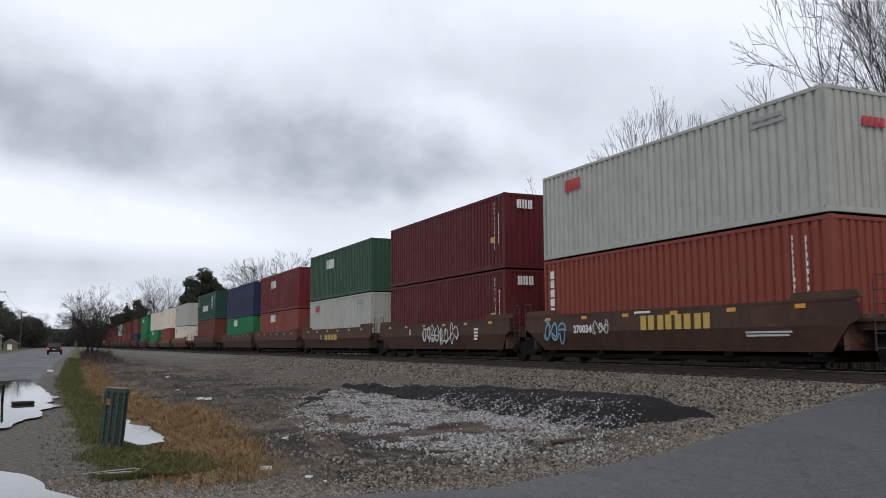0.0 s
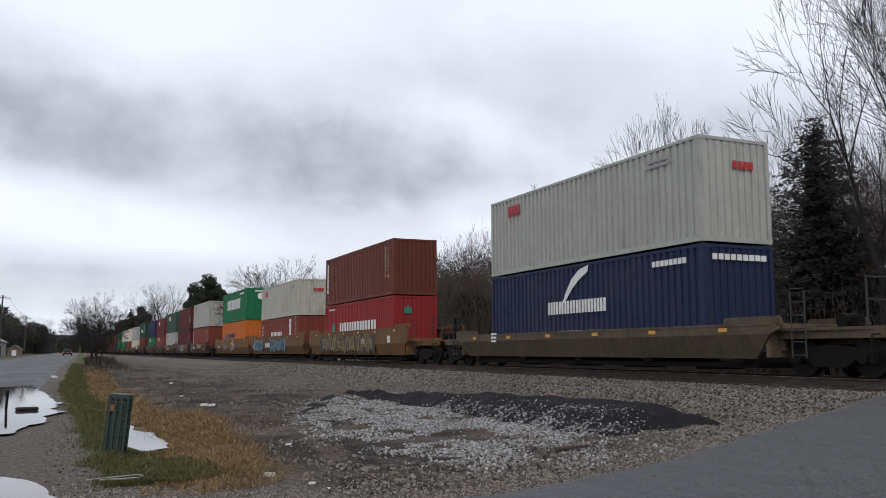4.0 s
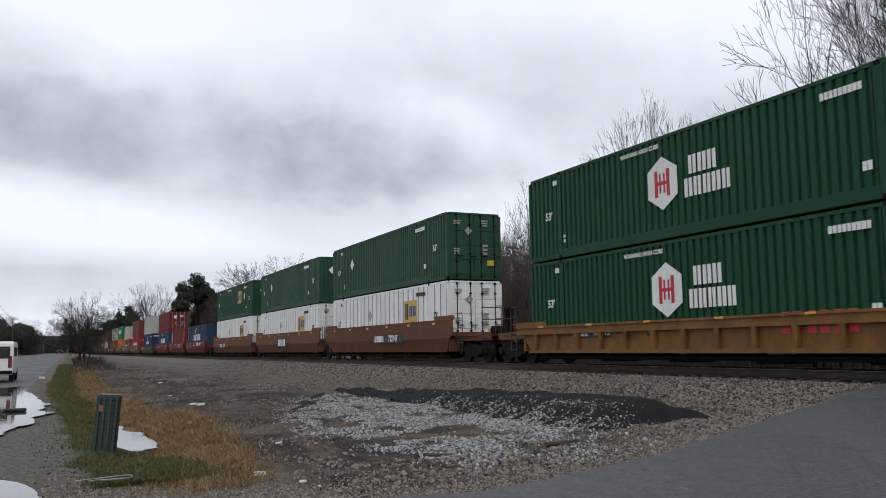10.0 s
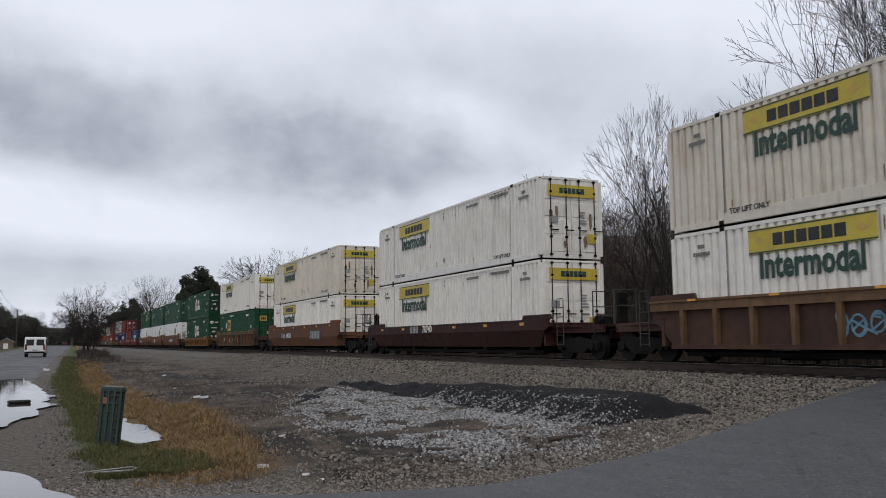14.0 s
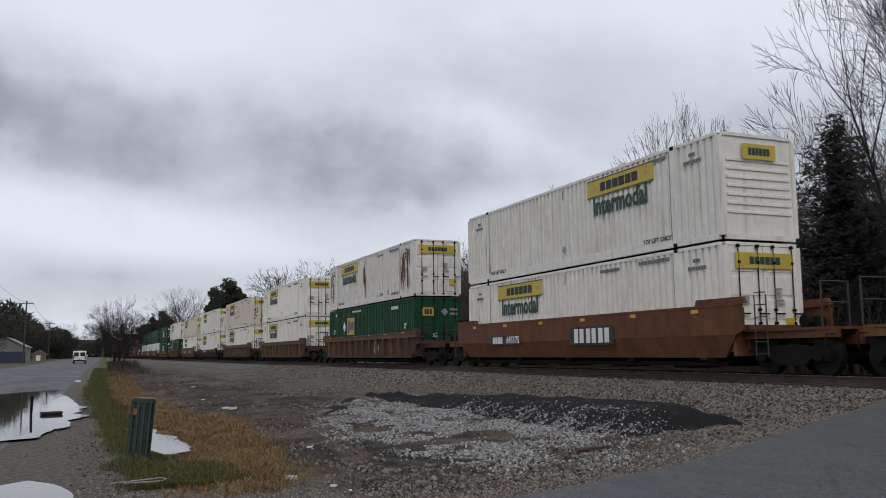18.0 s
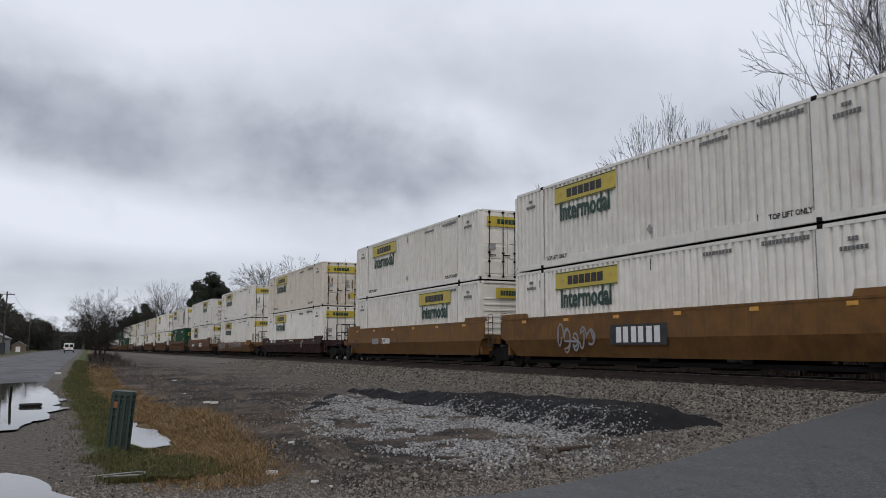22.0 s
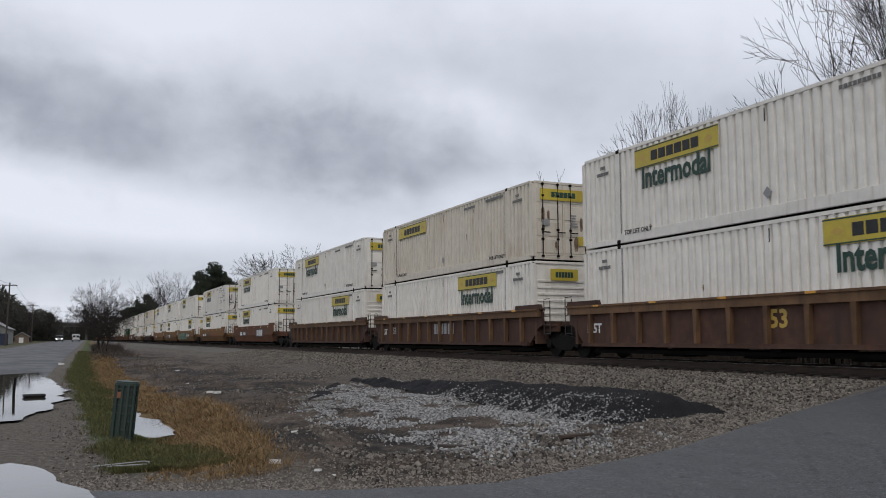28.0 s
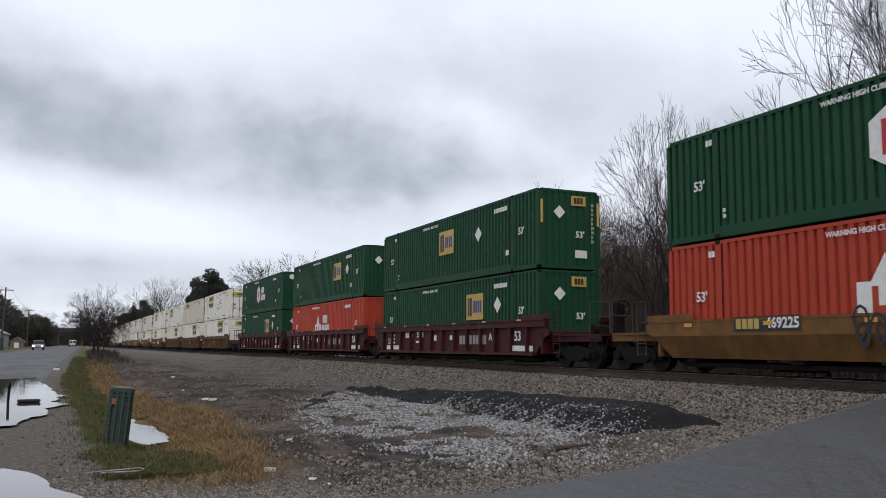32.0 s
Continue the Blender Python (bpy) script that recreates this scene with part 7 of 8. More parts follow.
# ---- loose stone ----
def stone_material(name, lo, hi):
    m = bpy.data.materials.new(name)
    m.use_nodes = True
    T = Tree(m.node_tree)
    isl = T.add("ShaderNodeNewGeometry").outputs["Random Per Island"]
    co = T.add("ShaderNodeTexCoord").outputs["Object"]
    c = T.mix(isl, lo, hi)
    c = T.mix(T.math("MULTIPLY", T.noise(co, 30.0, 3.0), 0.5), c, tuple(x * 0.5 for x in lo))
    b = T.add("ShaderNodeBsdfPrincipled")
    T.put(b.inputs["Base Color"], c)
    b.inputs["Roughness"].default_value = 0.85
    b.inputs["Specular IOR Level"].default_value = 0.3
    o = T.add("ShaderNodeOutputMaterial")
    T.nt.links.new(b.outputs[0], o.inputs[0])
    return m


CUBE = np.array([(x, y, z) for x in (-1, 1) for y in (-1, 1) for z in (-1, 1)], float)
QUADS = np.array([(0, 1, 3, 2), (4, 6, 7, 5), (0, 4, 5, 1), (2, 3, 7, 6), (1, 5, 7, 3)])


def stones(name, places, sizes, material, label, seed, category="stones"):
    """Angular broken stones, each a shaken block, as one mass."""
    rng = np.random.default_rng(seed)
    n = len(places)
    v = CUBE[None] * rng.uniform(0.45, 1.0, (n, 8, 3))
    v *= rng.uniform(0.6, 1.2, (n, 1, 3))
    a = rng.uniform(0, 6.283, n)
    ca, sa = np.cos(a)[:, None], np.sin(a)[:, None]
    t = rng.uniform(-0.7, 0.7, n)
    ct, st = np.cos(t)[:, None], np.sin(t)[:, None]
    y, z = v[..., 1] * ct - v[..., 2] * st, v[..., 1] * st + v[..., 2] * ct
    x, y = v[..., 0] * ca - y * sa, v[..., 0] * sa + y * ca
    v = np.stack((x, y, z), -1) * (np.array(sizes)[:, None, None] / 2) + np.array(places)[:, None, :]
    f = (QUADS[None] + (np.arange(n) * 8)[:, None, None]).reshape(-1, 4)
    me = bpy.data.meshes.new(name)
    me.vertices.add(n * 8)
    me.vertices.foreach_set("co", v.reshape(-1))
    me.loops.add(n * 20)
    me.loops.foreach_set("vertex_index", f.reshape(-1))
    me.polygons.add(n * 5)
    me.polygons.foreach_set("loop_start", np.arange(n * 5) * 4)
    me.update(calc_edges=True)
    me.validate()
    me.materials.append(material)
    return tagged(new(name, me), label, category, kind="stuff")


def bed_z(x):
    return lerp(x, ((TRACK_X - 5.6, 0.34), (TRACK_X - 3.3, 0.66), (TRACK_X - 1.9, RAIL_Z - 0.26), (TRACK_X + 2, RAIL_Z - 0.26)))


M_STONE = stone_material("crushed_ballast_stone", (0.018, 0.016, 0.014), (0.32, 0.282, 0.240))
M_PALE = stone_material("pale_limestone_gravel", (0.045, 0.045, 0.046), (0.55, 0.547, 0.540))
M_TAN = stone_material("sandy_roadside_gravel", (0.065, 0.057, 0.049), (0.36, 0.320, 0.280))
M_MILL = stone_material("black_asphalt_crumbs", (0.010, 0.010, 0.012), (0.028, 0.028, 0.031))
rng = np.random.default_rng(5)
P, S_ = [], []
while len(P) < 60000:
    y = 11.0 + 60 * rng.random() ** 2.0
    x = rng.uniform(TRACK_X - 5.9, TRACK_X + 0.7)
    if abs(x - (TRACK_X - 0.755)) < 0.09 or y < apron_edge(x) + 0.05:
        continue
    if x < TRACK_X - 4.9 and rng.random() < 0.45:
        continue
    z = bed_z(x) if x > TRACK_X - 5.4 else max(bed_z(x), ground_z(x, y)) - 0.02
    P.append((x, y, z + rng.uniform(-0.02, 0.025)))
    S_.append(rng.uniform(0.03, 0.07) * (1 + 0.5 * (y > 30)))
stones("ballast_stones", P, S_, M_STONE, "angular grey ballast stones heaped beside the rails", 8)


def inside(x, y, poly):
    c = False
    n = len(poly)
    for i in range(n):
        (x0, y0), (x1, y1) = poly[i], poly[(i + 1) % n]
        if (y0 > y) != (y1 > y) and x < (x1 - x0) * (y - y0) / (y1 - y0) + x0:
            c = not c
    return c


def rim(x, y, poly):
    """Distance to the rim of an outline."""
    best = 1e9
    n = len(poly)
    for i in range(n):
        a, b = Vector(poly[i]), Vector(poly[(i + 1) % n])
        d = b - a
        t = min(1, max(0, (Vector((x, y)) - a).dot(d) / d.length_squared))
        best = min(best, (a + d * t - Vector((x, y))).length)
    return best


# black heap of asphalt crumbs along the foot of the ballast, with a broken tongue at its far end
HEAP = [(10.2, 11.3), (10.4, 12.6), (10.2, 14.2), (9.95, 17.2), (9.4, 19.3), (8.6, 22.2), (8.0, 24.9), (7.4, 24.4), (7.7, 21.5), (7.45, 18.6), (7.3, 15.8), (7.4, 13.9), (7.2, 12.3), (7.4, 10.8), (8.6, 10.9)]
TONGUE = [(4.7, 18.6), (6.1, 20.6), (7.0, 22.9), (7.5, 24.6), (6.8, 23.6), (5.6, 21.2)]


def heap_z(x, y, poly, h):
    w = 0.35 * noise.noise((x * 1.3, y * 1.3, 9)) + 0.2 * noise.noise((x * 4, y * 4, 2))
    if not inside(x, y, poly):
        return None
    d = min(1.0, max(0.0, (rim(x, y, poly) + w * 0.6) / 0.9))
    if d <= 0:
        return None
    return ground_z(x, y) + h * d * d * (3 - 2 * d) * (1 + 0.5 * w) + 0.015 * noise.noise((x * 9, y * 9, 5)) - 0.05 * max(0.0, 1 - 6 * d)


M_HEAP = surf("black_asphalt_millings", (0.017, 0.0165, 0.018), (0.008, 0.008, 0.009), 30, 0.9, 0.010, 0, None, 0, False, 0.15, 0, 60)
for poly, h in ((HEAP, 0.24), (TONGUE, 0.12)):
    xs = [p[0] for p in poly]
    ys = [p[1] for p in poly]
    st = 0.11
    V, F, idx = [], [], {}
    for i in range(int((max(xs) - min(xs)) / st) + 1):
        for j in range(int((max(ys) - min(ys)) / st) + 1):
            x, y = min(xs) + i * st, min(ys) + j * st
            z = heap_z(x, y, poly, h)
            if z is not None:
                idx[(i, j)] = len(V)
                V.append((x, y, z + 0.012))
    for (i, j) in idx:
        q = [(i, j), (i + 1, j), (i + 1, j + 1), (i, j + 1)]
        if all(k in idx for k in q):
            F.append(tuple(idx[k] for k in q))
    tagged(part("asphalt_heap", raw_mesh("asphalt_heap", (V, F)), M_HEAP, None), "low black heap of crumbled asphalt beside the ballast", "heap", kind="stuff")

PALE = [(7.1, 23.2), (7.3, 18.6), (7.6, 14.0), (7.6, 12.2), (8.6, 10.9), (9.6, 11.2), (6.5, 9.7), (5.0, 9.9), (4.75, 11.5), (4.6, 14.2), (4.55, 17.2), (5.8, 20.2)]
P, S_ = [], []
while len(P) < 34000:
    x, y = rng.uniform(4.2, 10.4), rng.uniform(9.6, 23.5)
    if not inside(x + rng.normal(0, 0.32), y + rng.normal(0, 0.7), PALE) or y < apron_edge(x) + 0.2:
        continue
    q = 0.40 + 1.3 * noise.noise((x * 0.9, y * 0.5, 3)) + 1.0 * noise.noise((x * 2.6, y * 2.0, 6))
    if rng.random() > q:
        continue
    z = heap_z(x, y, HEAP, 0.24)
    if z is not None and (x > 8.2 + 0.5 * noise.noise((x, y * 0.8, 2)) or rng.random() > 0.35):
        continue
    P.append((x, y, (z if z is not None else ground_z(x, y)) + 0.011))
    S_.append(0.011 + 0.040 * rng.random() ** 2.4)
# pale specks over the near slope of the heap
while len(P) < 36000:
    x, y = rng.uniform(7.2, 9.9), rng.uniform(10.6, 17.5)
    z = heap_z(x, y, HEAP, 0.24)
    if z is None or x > 7.7 + 0.11 * (17.5 - y) + rng.normal(0, 0.22) or rng.random() > 0.65 + noise.noise((x * 2.1, y * 2.1, 4)):
        continue
    P.append((x, y, z + 0.022))
    S_.append(0.009 + 0.030 * rng.random() ** 2.2)
# a pale strip behind the crest of the heap, and spilled crumbs of it
while len(P) < 38500:
    y = rng.uniform(13.0, 24.5)
    x = lerp(y, ((11.2, 10.1), (12.6, 10.45), (14.2, 10.3), (17.2, 10.05), (19.3, 9.5), (22.2, 8.7), (24.9, 8.1))) + rng.normal(0.22, 0.16)
    P.append((x, y, max(ground_z(x, y), bed_z(x) if x > TRACK_X - 5.4 else 0) + 0.02))
    S_.append(0.014 + 0.035 * rng.random() ** 1.8)
stones("pale_gravel", P, S_, M_PALE, "spread of broken pale limestone gravel on dark dirt", 9, "gravel")
P, S_ = [], []
while len(P) < 26000:
    x = rng.uniform(-1.0, 14.8)
    y = apron_edge(x) + abs(rng.normal(0, 0.55)) - 0.05
    P.append((x, y, ground_z(x, y) + 0.003))
    S_.append(0.008 + 0.026 * rng.random() ** 1.6)
stones("sandy_gravel", P, S_, M_TAN, "sandy gravel along the ragged edge of the side road", 10, "gravel")
P, S_ = [], []
while len(P) < 26000:
    x, y = rng.uniform(2.2, 11.2), 9.5 + 50 * rng.random() ** 1.6
    if noise.noise((x * 0.5, y * 0.25, 12)) + 0.5 * noise.noise((x * 1.6, y * 1.1, 3)) < rng.uniform(-0.15, 0.5) - 0.04 * max(0.0, x - 6):
        continue
    if heap_z(x, y, HEAP, 0.24) is not None:
        continue
    P.append((x, y, ground_z(x, y) + 0.008))
    S_.append(0.012 + 0.055 * rng.random() ** 2.6)
stones("scattered_stones", P, S_, M_STONE, "grey stones scattered over trampled dirt", 11)
P, S_ = [], []
while len(P) < 3500:
    x, y = rng.uniform(4.5, 10.5), rng.uniform(10.2, 25.5)
    z = heap_z(x, y, HEAP, 0.24)
    z = heap_z(x, y, TONGUE, 0.12) if z is None else z
    if z is None:
        if rng.random() > 0.08 or not inside(x, y, PALE):
            continue
        z = ground_z(x, y)
    P.append((x, y, z + 0.015))
    S_.append(rng.uniform(0.010, 0.028))
stones("asphalt_crumbs", P, S_, M_MILL, "crumbs of black asphalt on the heap", 12)
P, S_ = [], []
while len(P) < 2200:
    y = 9 + 40 * rng.random() ** 1.4
    x = verge(y) - abs(rng.normal(0, 0.45))
    if x < road_edge(y) - 0.2:
        continue
    P.append((x, y, ground_z(x, y) + 0.008))
    S_.append(rng.uniform(0.012, 0.032))
stones("shoulder_gravel", P, S_, M_STONE, "dark gravel on the shoulder of the road", 13, "gravel")


# ---- grass ----
def grass(name, n, pick, h0, h1, material, label, seed, bend=0.5):
    """Blades of two joints, one mass."""
    rr = random.Random(seed)
    V, F = [], []
    k = 0
    while k < n:
        q = pick(rr)
        if q is None:
            continue
        k += 1
        x, y, s = q
        z = ground_z(x, y)
        h = rr.uniform(h0, h1) * s
        a = rr.uniform(0, 6.283)
        w = rr.uniform(0.0018, 0.0048) * (1 + y / 45)
        dx, dy = math.cos(a), math.sin(a)
        lx, ly = rr.gauss(0, bend) * h, rr.gauss(0, bend) * h
        b = len(V)
        V += [(x - dy * w, y + dx * w, z - 0.01), (x + dy * w, y - dx * w, z - 0.01),
              (x + lx * 0.4 + dy * w * 0.8, y + ly * 0.4 - dx * w * 0.8, z + h * 0.65), (x + lx * 0.4 - dy * w * 0.8, y + ly * 0.4 + dx * w * 0.8, z + h * 0.65),
              (x + lx, y + ly, z + h)]
        F += [(b, b + 1, b + 2, b + 3), (b + 3, b + 2, b + 4)]
    me = raw_mesh(name, (V, F), False)
    me.materials.append(material)
    return tagged(new(name, me), label, "grass", kind="stuff")


MAT = [(1.0, 11.0), (1.35, 10.75), (1.9, 10.35), (2.35, 10.6), (2.5, 12.3), (2.65, 13.8), (2.95, 16.8), (3.25, 20.5), (3.0, 23.0), (2.7, 21.5), (2.1, 19.6), (1.8, 17.6), (1.4, 15.6), (1.15, 13.0)]


def straw_place(rr):
    if rr.random() < 0.62:
        x, y = rr.uniform(0.9, 3.9), rr.uniform(10.3, 23.2)
        if not inside(x + rr.gauss(0, 0.22), y + rr.gauss(0, 0.45), MAT) or y < apron_edge(x) + 0.45 or (x < 2.05 and 15.4 < y < 23.5):
            return None
        f = 1.0 * noise.noise((x * 1.6, y * 1.1, 5)) + 1.3 * noise.noise((x * 5.1, y * 4.2, 5))
        if rr.uniform(-0.6, 0.55) > f:
            return None
        return x, y, (0.85 + 0.9 * noise.noise((x * 4.3, y * 3.6, 1))) * (0.45 if x < 2.0 else 1.0)
    y = 14 + 70 * rr.random() ** 1.5
    v = rr.gauss(1.7, 0.5)
    x = verge(y) + v
    f = 1.3 * noise.noise((x * 1.1, y * 0.6, 5)) + 0.5 * noise.noise((x * 3.1, y * 2.2, 5)) + 0.28 - max(0, v - 1.9) * 1.1 - max(0, 1.2 - v) * 1.4
    if rr.uniform(-0.35, 0.6) > f + (0.25 if 1.1 < v < 2.4 else 0) or (1.0 < x < 2.0 and 16 < y < 23):
        return None
    return x, y, 0.7 + 0.5 * noise.noise((x * 3, y * 3, 1))


def green_place(rr):
    y = 11.2 + 90 * rr.random() ** 2.0
    v = rr.gauss(0.58, 0.46)
    if v < 0.02 + 0.5 * noise.noise((0, y * 0.7, 3)) + 0.3 * noise.noise((0, y * 3.1, 3)) - abs(rr.gauss(0, 0.10)):
        return None
    x = verge(y) + v
    if rr.uniform(-0.5, 0.7) > 0.5 + noise.noise((x * 1.5, y * 0.6, 8)) - max(0, v - 1.15) * 1.2:
        return None
    if 1.0 < x < 2.0 and 16 < y < 23:
        return None
    return x, y, 0.8 + 0.5 * noise.noise((x * 2, y * 2, 4))


grass("dry_grass", 105000, straw_place, 0.04, 0.17, stone_material("dry_straw_blades", (0.065, 0.041, 0.020), (0.46, 0.300, 0.138)), "matted straw-coloured dead grass in the ditch", 3, 1.0)
grass("green_grass", 80000, green_place, 0.04, 0.14, stone_material("short_green_blades", (0.044, 0.045, 0.017), (0.165, 0.162, 0.060)), "strip of short green winter grass on the verge", 4)


def weed_place(rr):
    y = 14 + 90 * rr.random() ** 1.3
    x = verge(y) + rr.uniform(1.6, 4.6)
    if noise.noise((x * 0.6, y * 0.4, 15)) < rr.uniform(-0.1, 0.5):
        return None
    return x, y, 1.0


grass("dead_weeds", 2500, weed_place, 0.05, 0.20, stone_material("brown_dead_weeds", (0.04, 0.028, 0.018), (0.15, 0.10, 0.055)), "sparse brown dead weeds on the bank", 6, 0.9)

# brambles round the verge trees
V, F = [], []
rr = random.Random(31)
for i in range(1300):
    y = rr.uniform(66, 170)
    x = verge(y) + rr.uniform(1.0, 4.2) + 0.2 * (y > 100)
    h = rr.uniform(0.3, 1.0) * (1.0 if 95 < y < 118 else 0.5)
    dx, dy = rr.gauss(0, 0.4), rr.gauss(0, 0.4)
    b = len(V)
    z = ground_z(x, y)
    r = 0.022
    for f, w in ((0, 1.0), (0.55, 0.8), (1.0, 0.4)):
        cx, cy, cz = x + dx * f * f, y + dy * f * f, z + h * f
        V += [(cx - r * w, cy - r * w, cz), (cx + r * w, cy - r * w * 0.5, cz), (cx, cy + r * w, cz)]
    for s in (0, 3):
        F += [(b + s, b + s + 1, b + s + 4, b + s + 3), (b + s + 1, b + s + 2, b + s + 5, b + s + 4), (b + s + 2, b + s, b + s + 3, b + s + 5)]
tagged(part("brambles", raw_mesh("brambles", (V, F)), M_BRUSH, None), "leafless brambles round the trees on the verge", "brambles", kind="stuff")

# ---- cable pedestal ----
M_PED = surf("faded_green_plastic", (0.028, 0.050, 0.040), (0.020, 0.036, 0.030), 6, 0.6, 0.001, 0, (0.06, 0.055, 0.045), 0.35, True)
ped = thing("cable_pedestal", "faded dark green ribbed plastic cable pedestal standing in grass", "pedestal", m=pose(0.88, 14.9, -0.03, 2, 4.5, -14))


def oval(k):
    """The rounded outline of the pedestal, flat in front and behind."""
    out = []
    for i in range(28):
        c, d = math.cos(i * math.pi / 14), math.sin(i * math.pi / 14)
        out.append((0.178 * k * math.copysign(abs(c) ** 0.62, c), 0.135 * k * math.copysign(abs(d) ** 0.62, d)))
    return out


bm = bmesh.new()
prism(bm, oval(0.86), "z", -0.1, 0.92)
part("body", bm, M_PED, ped)
bm = bmesh.new()
prism(bm, oval(1.05), "z", 0.90, 0.945)
prism(bm, oval(0.95), "z", 0.945, 0.965)
part("cap", bm, M_PED, ped)
for i in range(7):
    bm = bmesh.new()
    prism(bm, oval(1.0), "z", 0.06 + i * 0.128, 0.085 + i * 0.128)
    part("band", bm, M_PED, ped)
for x, y in ((-0.168, -0.03), (-0.135, -0.112), (-0.045, -0.130), (0.045, -0.130), (0.135, -0.112), (0.168, -0.03)):
    bm = bmesh.new()
    box(bm, x - 0.016, x + 0.016, y - 0.016, y + 0.03, 0.04, 0.91)
    part("upright_rib", bm, M_PED, ped)
bm = bmesh.new()
box(bm, -0.12, -0.06, -0.138, -0.11, 0.70, 0.80)
part("label_plate", bm, surf("worn_orange_label", (0.25, 0.10, 0.05), None, 5, 0.7), ped, "worn orange label")

# ---- litter and scrap ----
def litter(x, y, w, d, h, turn, material, label, name="litter"):
    bm = bmesh.new()
    box(bm, -w / 2, w / 2, -d / 2, d / 2, 0, h)
    for v in bm.verts:
        v.co += Vector((0.2 * w * noise.noise((v.co.x * 40, x, 1)), 0.2 * d * noise.noise((v.co.y * 40, y, 2)), 0.3 * h * noise.noise((v.co.x * 30, v.co.y * 30, 3))))
    ob = part(name, bm, material, None, m=pose(x, y, ground_z(x, y) + 0.004, 4, 3, turn))
    return tagged(ob, label, "litter" if name == "litter" else "scrap", "litter on the ground" if name == "litter" else "")


for x, y, w in ((3.83, 24.1, 0.18), (3.7, 24.6, 0.16), (2.47, 10.95, 0.15), (3.59, 14.5, 0.09), (2.82, 10.2, 0.09), (2.95, 10.0, 0.06), (3.1, 19.0, 0.08), (2.2, 27, 0.12), (3.9, 31, 0.12), (4.6, 40, 0.16), (5.6, 17.5, 0.08), (-0.2, 56, 0.3)):
    litter(x, y, w, w * 0.6, w * 0.35, x * 50, M_WHITE, "crumpled scrap of white litter on the dirt")
bm = bmesh.new()
tube(bm, (-0.36, 0, 0.035), (0.36, 0, 0.035), 0.033, 0.028, 7)
tagged(part("rusty_pipe", bm, M_RAIL, None, m=pose(6.55, 10.4, ground_z(6.55, 10.4), 0, 1, 20)), "short rusty dark pipe lying in the gravel", "pipe")
bm = bmesh.new()
box(bm, -0.32, 0.32, -0.05, 0.05, 0, 0.09, 0.01)
tagged(part("broken_tie_piece", bm, M_TIE, None, m=pose(10.5, 18.2, 0.46, 0, -16, 60)), "splintered dark piece of tie sticking out of the ballast", "wood scrap")
bm = bmesh.new()
box(bm, -0.22, 0.22, -0.06, 0.06, 0, 0.06, 0.01)
tagged(part("wood_scrap", bm, M_TIE, None, m=pose(4.9, 10.9, ground_z(4.9, 10.9), 0, 2, -25)), "dark scrap of wood on the gravel", "wood scrap")
bm = bmesh.new()
pts = [Vector((-0.35, 0.05, 0.03)), Vector((0.25, 0.08, 0.05)), Vector((0.33, 0.0, 0.04)), Vector((0.25, -0.07, 0.03)), Vector((-0.2, -0.05, 0.03))]
for p, q in zip(pts, pts[1:]):
    tube(bm, p, q, 0.010, n=5)
tagged(part("bent_wire", bm, M_GREYMARK, None, m=pose(0.72, 11.5, 0.03, 0, 0, 5)), "bent pale wire hoop lying in the grass", "wire")
bm = bmesh.new()
box(bm, -0.28, 0.28, -0.13, 0.13, 0, 0.08, 0.03)
tagged(part("tyre_scrap", bm, M_TYRE, None, m=pose(-0.72, 26.0, 0.05, 0, 0, 12)), "strip of black tyre lying in the puddle", "tyre scrap")
for x, y in ((-1.25, 26.6), (2.4, 88), (3.3, 82)):
    bm = bmesh.new()
    tube(bm, (0, 0, -0.05), (0, 0, 0.55), 0.035, n=7)
    tagged(part("marker_stake", bm, M_STEEL_DARK, None, m=pose(x, y, ground_z(x, y), 3, 2, 0)), "thin dark marker stake beside the road", "stake", "marker stakes")

# ---- vehicles ----
M_VAN = surf("white_van_paint", (0.70, 0.70, 0.69), (0.62, 0.62, 0.61), 3, 0.35, 0, 0, (0.3, 0.27, 0.22), 0.25, True)
M_DARKCAR = surf("black_car_paint", (0.02, 0.02, 0.023), None, 3, 0.25)
M_SILVER = surf("silver_car_paint", (0.32, 0.33, 0.34), None, 3, 0.35, 0, 0.4)
M_TAIL = surf("red_tail_light", (0.12, 0.010, 0.010), None, 3, 0.25)


def lamp_material(name, c, e):
    m = surf(name, c, None, 3, 0.3).copy()
    for n in m.node_tree.nodes:
        if n.type == "BSDF_PRINCIPLED":
            n.inputs["Emission Color"].default_value = (*c, 1)
            n.inputs["Emission Strength"].default_value = e
    return m


M_BRAKE = lamp_material("lit_tail_light", (0.8, 0.03, 0.02), 1.5)
M_HEAD = lamp_material("lit_headlight", (1.0, 0.95, 0.85), 6.0)


@cached
def tyre_mesh(r):
    bm = bmesh.new()
    tube(bm, (-0.11, 0, 0), (0.11, 0, 0), r, n=20)
    bmesh.ops.bevel(bm, geom=[e for e in bm.edges if abs((e.verts[0].co - e.verts[1].co).x) < 1e-4], offset=0.03, segments=2, affect="EDGES")
    return mesh_of(bm, "tyre")


@cached
def hub_mesh(r):
    bm = bmesh.new()
    tube(bm, (-0.118, 0, 0), (0.118, 0, 0), r * 0.58, n=14)
    return mesh_of(bm, "rim")


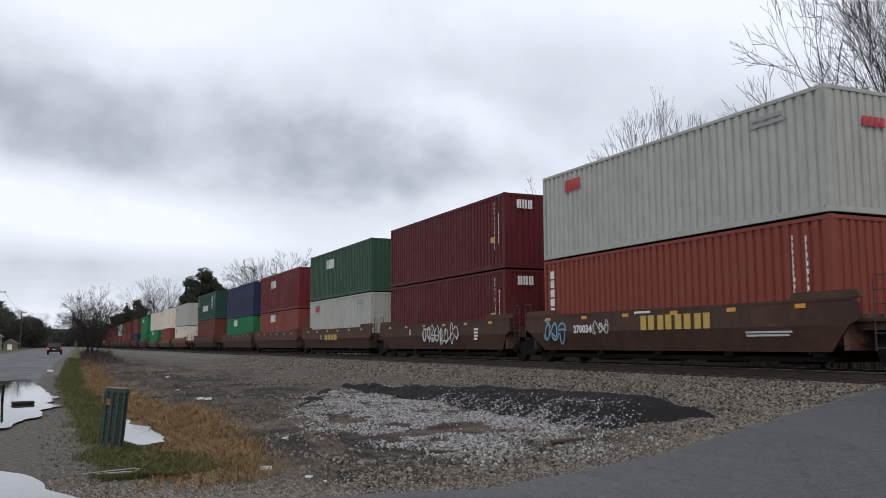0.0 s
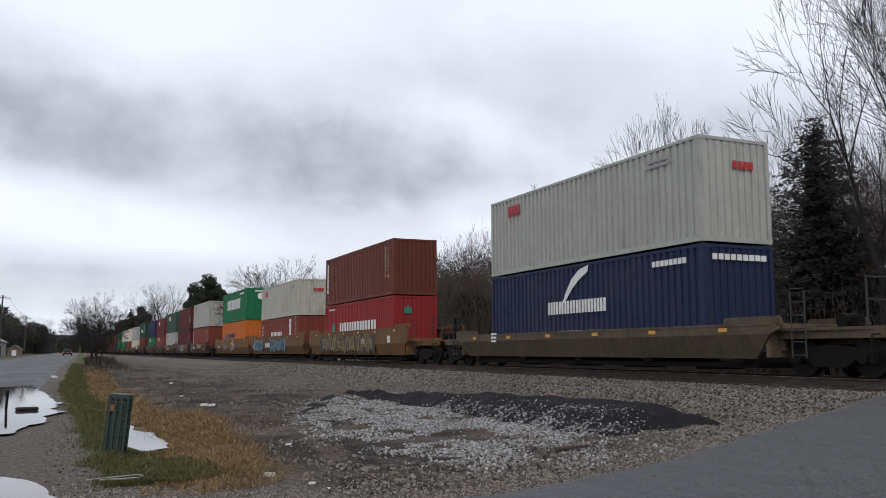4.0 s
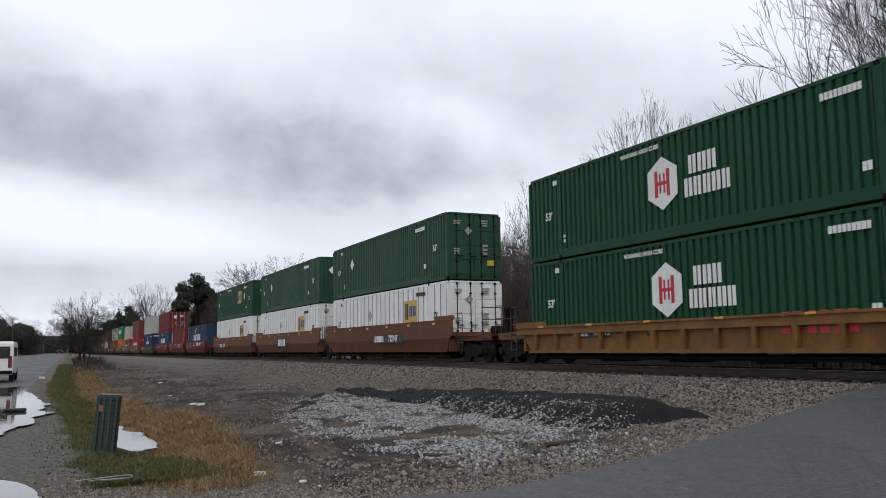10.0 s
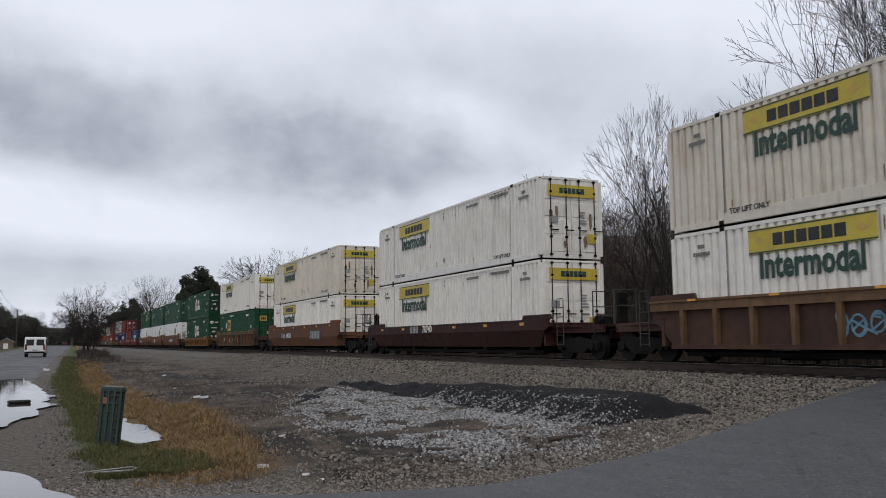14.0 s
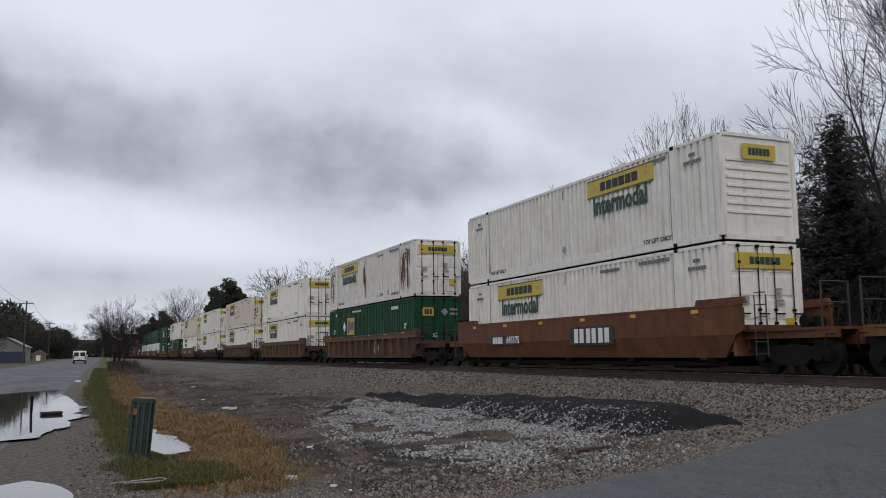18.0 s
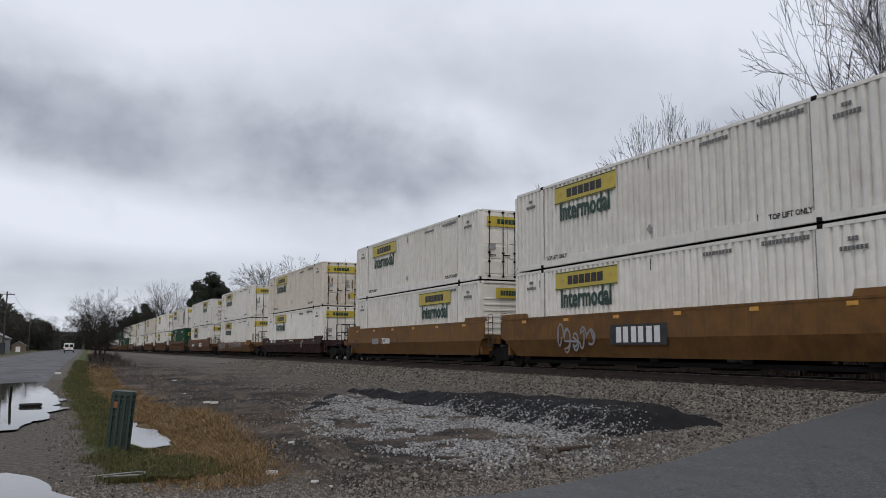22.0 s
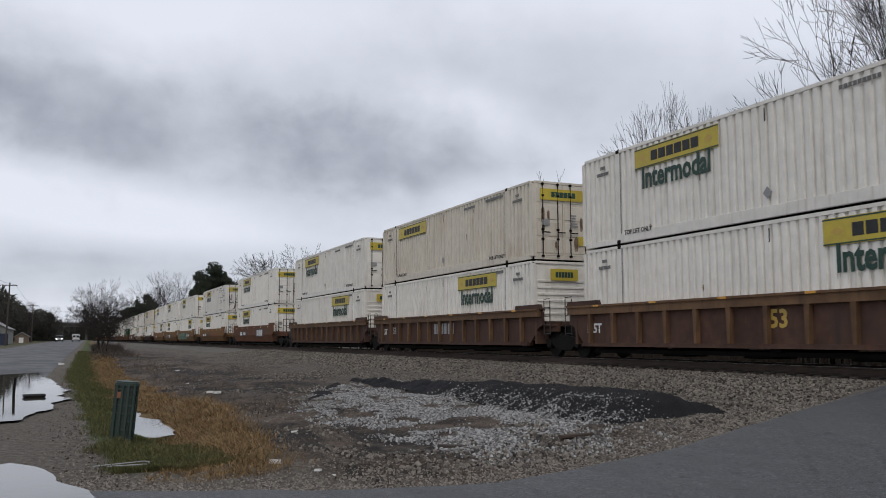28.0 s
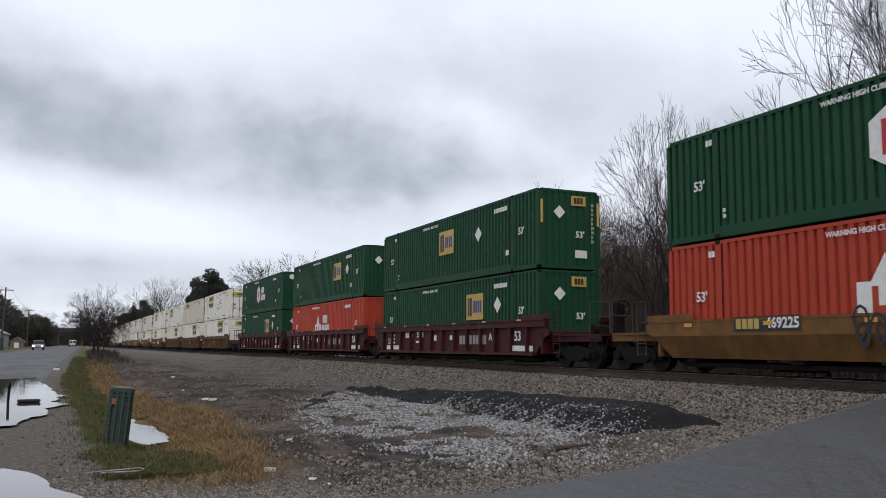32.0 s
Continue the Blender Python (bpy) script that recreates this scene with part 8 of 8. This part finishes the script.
def vehicle(name, label, category, outline, cabin, width, paint_m, r, wheel_y, tail, head, group=""):
    """Side outline (y, z) of the body, glasshouse outline; the nose points to +y."""
    ob = thing(name, label, category, group)
    bm = bmesh.new()
    prism(bm, outline, "x", -width / 2, width / 2)
    bmesh.ops.bevel(bm, geom=[e for e in bm.edges], offset=0.05, segments=2, affect="EDGES")
    part("body", bm, paint_m, ob, smooth=False)
    if cabin:
        bm = bmesh.new()
        prism(bm, cabin, "x", -width / 2 + 0.10, width / 2 - 0.10)
        bmesh.ops.bevel(bm, geom=[e for e in bm.edges], offset=0.06, segments=2, affect="EDGES")
        part("glasshouse", bm, M_GLASS_DARK, ob, "dark car windows")
        top = max(z for _, z in cabin)
        ys = [y for y, z in cabin if z > top - 0.05]
        bm = bmesh.new()
        box(bm, -width / 2 + 0.12, width / 2 - 0.12, min(ys), max(ys), top - 0.03, top + 0.03, 0.02)
        part("roof", bm, paint_m, ob)
    for y in wheel_y:
        for s in (-1, 1):
            w = part("wheel", tyre_mesh(r), M_TYRE, ob, m=Matrix.Translation((s * (width / 2 - 0.10), y, r)))
            part("rim", hub_mesh(r), M_STEEL, w)
    y0 = min(y for y, _ in outline)
    y1 = max(y for y, _ in outline)
    for s in (-1, 1):
        bm = bmesh.new()
        box(bm, s * (width / 2 - 0.14) - 0.09, s * (width / 2 - 0.14) + 0.09, y0 - 0.012, y0 + 0.05, *tail[:2])
        part("tail_light", bm, tail[2], ob, "red tail light")
        bm = bmesh.new()
        box(bm, s * (width / 2 - 0.28) - 0.16, s * (width / 2 - 0.28) + 0.16, y1 - 0.05, y1 + 0.012, *head[:2])
        part("headlight", bm, head[2], ob)
    bm = bmesh.new()
    box(bm, -width / 2 + 0.03, width / 2 - 0.03, y0 - 0.06, y0 + 0.03, 0.42, 0.60, 0.03)
    part("rear_bumper", bm, M_STEEL_DARK, ob)
    bm = bmesh.new()
    box(bm, -0.26, 0.26, y0 - 0.07, y0 - 0.05, 0.68, 0.80)
    part("plate", bm, M_GREYMARK, ob)
    return ob


van = vehicle("passenger_van", "white full-size passenger van driving away on the wet road", "van",
              [(-2.8, 0.40), (-2.8, 1.2), (-2.72, 2.02), (-2.5, 2.10), (1.1, 2.10), (1.75, 1.35), (2.7, 1.12), (2.8, 0.9), (2.8, 0.40)], None, 2.0, M_VAN, 0.37, (-1.75, 1.75), (0.75, 1.35, M_TAIL), (0.7, 0.9, M_WHITE))
for s in (-1, 1):
    bm = bmesh.new()
    box(bm, s * 0.48 - 0.36, s * 0.48 + 0.36, -2.83, -2.74, 1.22, 1.84, 0.03)
    part("rear_window", bm, M_GLASS_DARK, van)
    for y in (-1.9, -0.7, 0.5):
        bm = bmesh.new()
        box(bm, s * 1.0 - 0.012, s * 1.0 + 0.012, y - 0.5, y + 0.5, 1.32, 1.80, 0.005)
        part("side_window", bm, M_GLASS_DARK, van)
suv = vehicle("dark_suv", "black sport utility car driving away on the road", "car",
              [(-2.3, 0.40), (-2.35, 1.0), (2.2, 1.0), (2.35, 0.75), (2.3, 0.40)], [(-2.25, 1.0), (-1.95, 1.68), (0.5, 1.72), (1.3, 1.0)], 1.9, M_DARKCAR, 0.37, (-1.4, 1.4), (0.72, 0.95, M_BRAKE), (0.65, 0.85, M_WHITE))
pickup = vehicle("silver_pickup", "silver pickup coming up the road with lights on", "car",
                 [(-2.7, 0.5), (-2.7, 1.05), (2.5, 1.08), (2.7, 0.85), (2.7, 0.5)], [(-0.9, 1.05), (-0.75, 1.75), (0.7, 1.78), (1.45, 1.08)], 1.95, M_SILVER, 0.39, (-1.7, 1.7), (0.7, 0.95, M_TAIL), (0.70, 0.90, M_HEAD))
for y in (69.3, 75.0):
    car = vehicle("white_sedan", "white sedan parked beyond the track", "car",
                  [(-2.3, 0.32), (-2.35, 0.85), (-1.6, 0.98), (1.1, 0.98), (2.2, 0.80), (2.3, 0.6), (2.25, 0.32)], [(-1.55, 0.96), (-1.0, 1.42), (0.4, 1.44), (1.15, 0.96)], 1.8, M_VAN, 0.33, (-1.4, 1.4), (0.62, 0.8, M_TAIL), (0.6, 0.75, M_WHITE), "parked white cars")
    car.matrix_basis = pose(24.0, y, 0.46)
VAN_Y = ((0, -75), (4, -24), (8, 28), (9, 40.0), (9.5, 46), (10, 52.8), (10.5, 59), (11, 67), (12, 80), (13, 91), (14, 103), (17, 142), (18, 158), (19, 175), (20, 190), (22, 212), (24, 232), (28, 275), (32, 310))
VAN_X = ((-80, -4.4), (0, -3.6), (36, -3.1), (40.5, -2.95), (46, -2.66), (53, -2.5), (66, -2.27), (80, -1.97), (103, -1.46), (142, -0.85), (175, 0.1), (212, 1.3), (275, 2.7), (310, 3.4))
SUV_Y = ((0, 137), (1, 158), (2, 179), (3, 200), (5.5, 252), (8, 292), (12, 352), (20, 560), (32, 850))
SUV_X = ((137, 0.0), (158, 0.5), (179, 1.0), (200, 1.35), (252, 2.7), (352, 4.6), (480, 5.6), (850, 5.6))


# ---- what moves ----
def motions():
    times = (0, 4, 8, 12, 16, 20, 24, 28, 32)
    for ob, x, y, z in MOVERS:
        walk(ob, [(t, pose(x, y + run(t), z)) for t in times])
    walk(van, [(t, pose(lerp(y, VAN_X), y, road_z(y) + 0.03, 0, 0, -1)) for t, y in VAN_Y])
    walk(suv, [(t, pose(lerp(y, SUV_X), y, road_z(y) + 0.03, 0, 0, -1)) for t, y in SUV_Y])
    rows = [(t, 200 + 24.0 * (31 - t)) for t in (0, 8, 16, 20, 24, 28, 32)]
    walk(pickup, [(t, pose(road_edge(y) - 6.2, y, road_z(y) + 0.03, 0, 0, 179)) for t, y in rows])


motions()
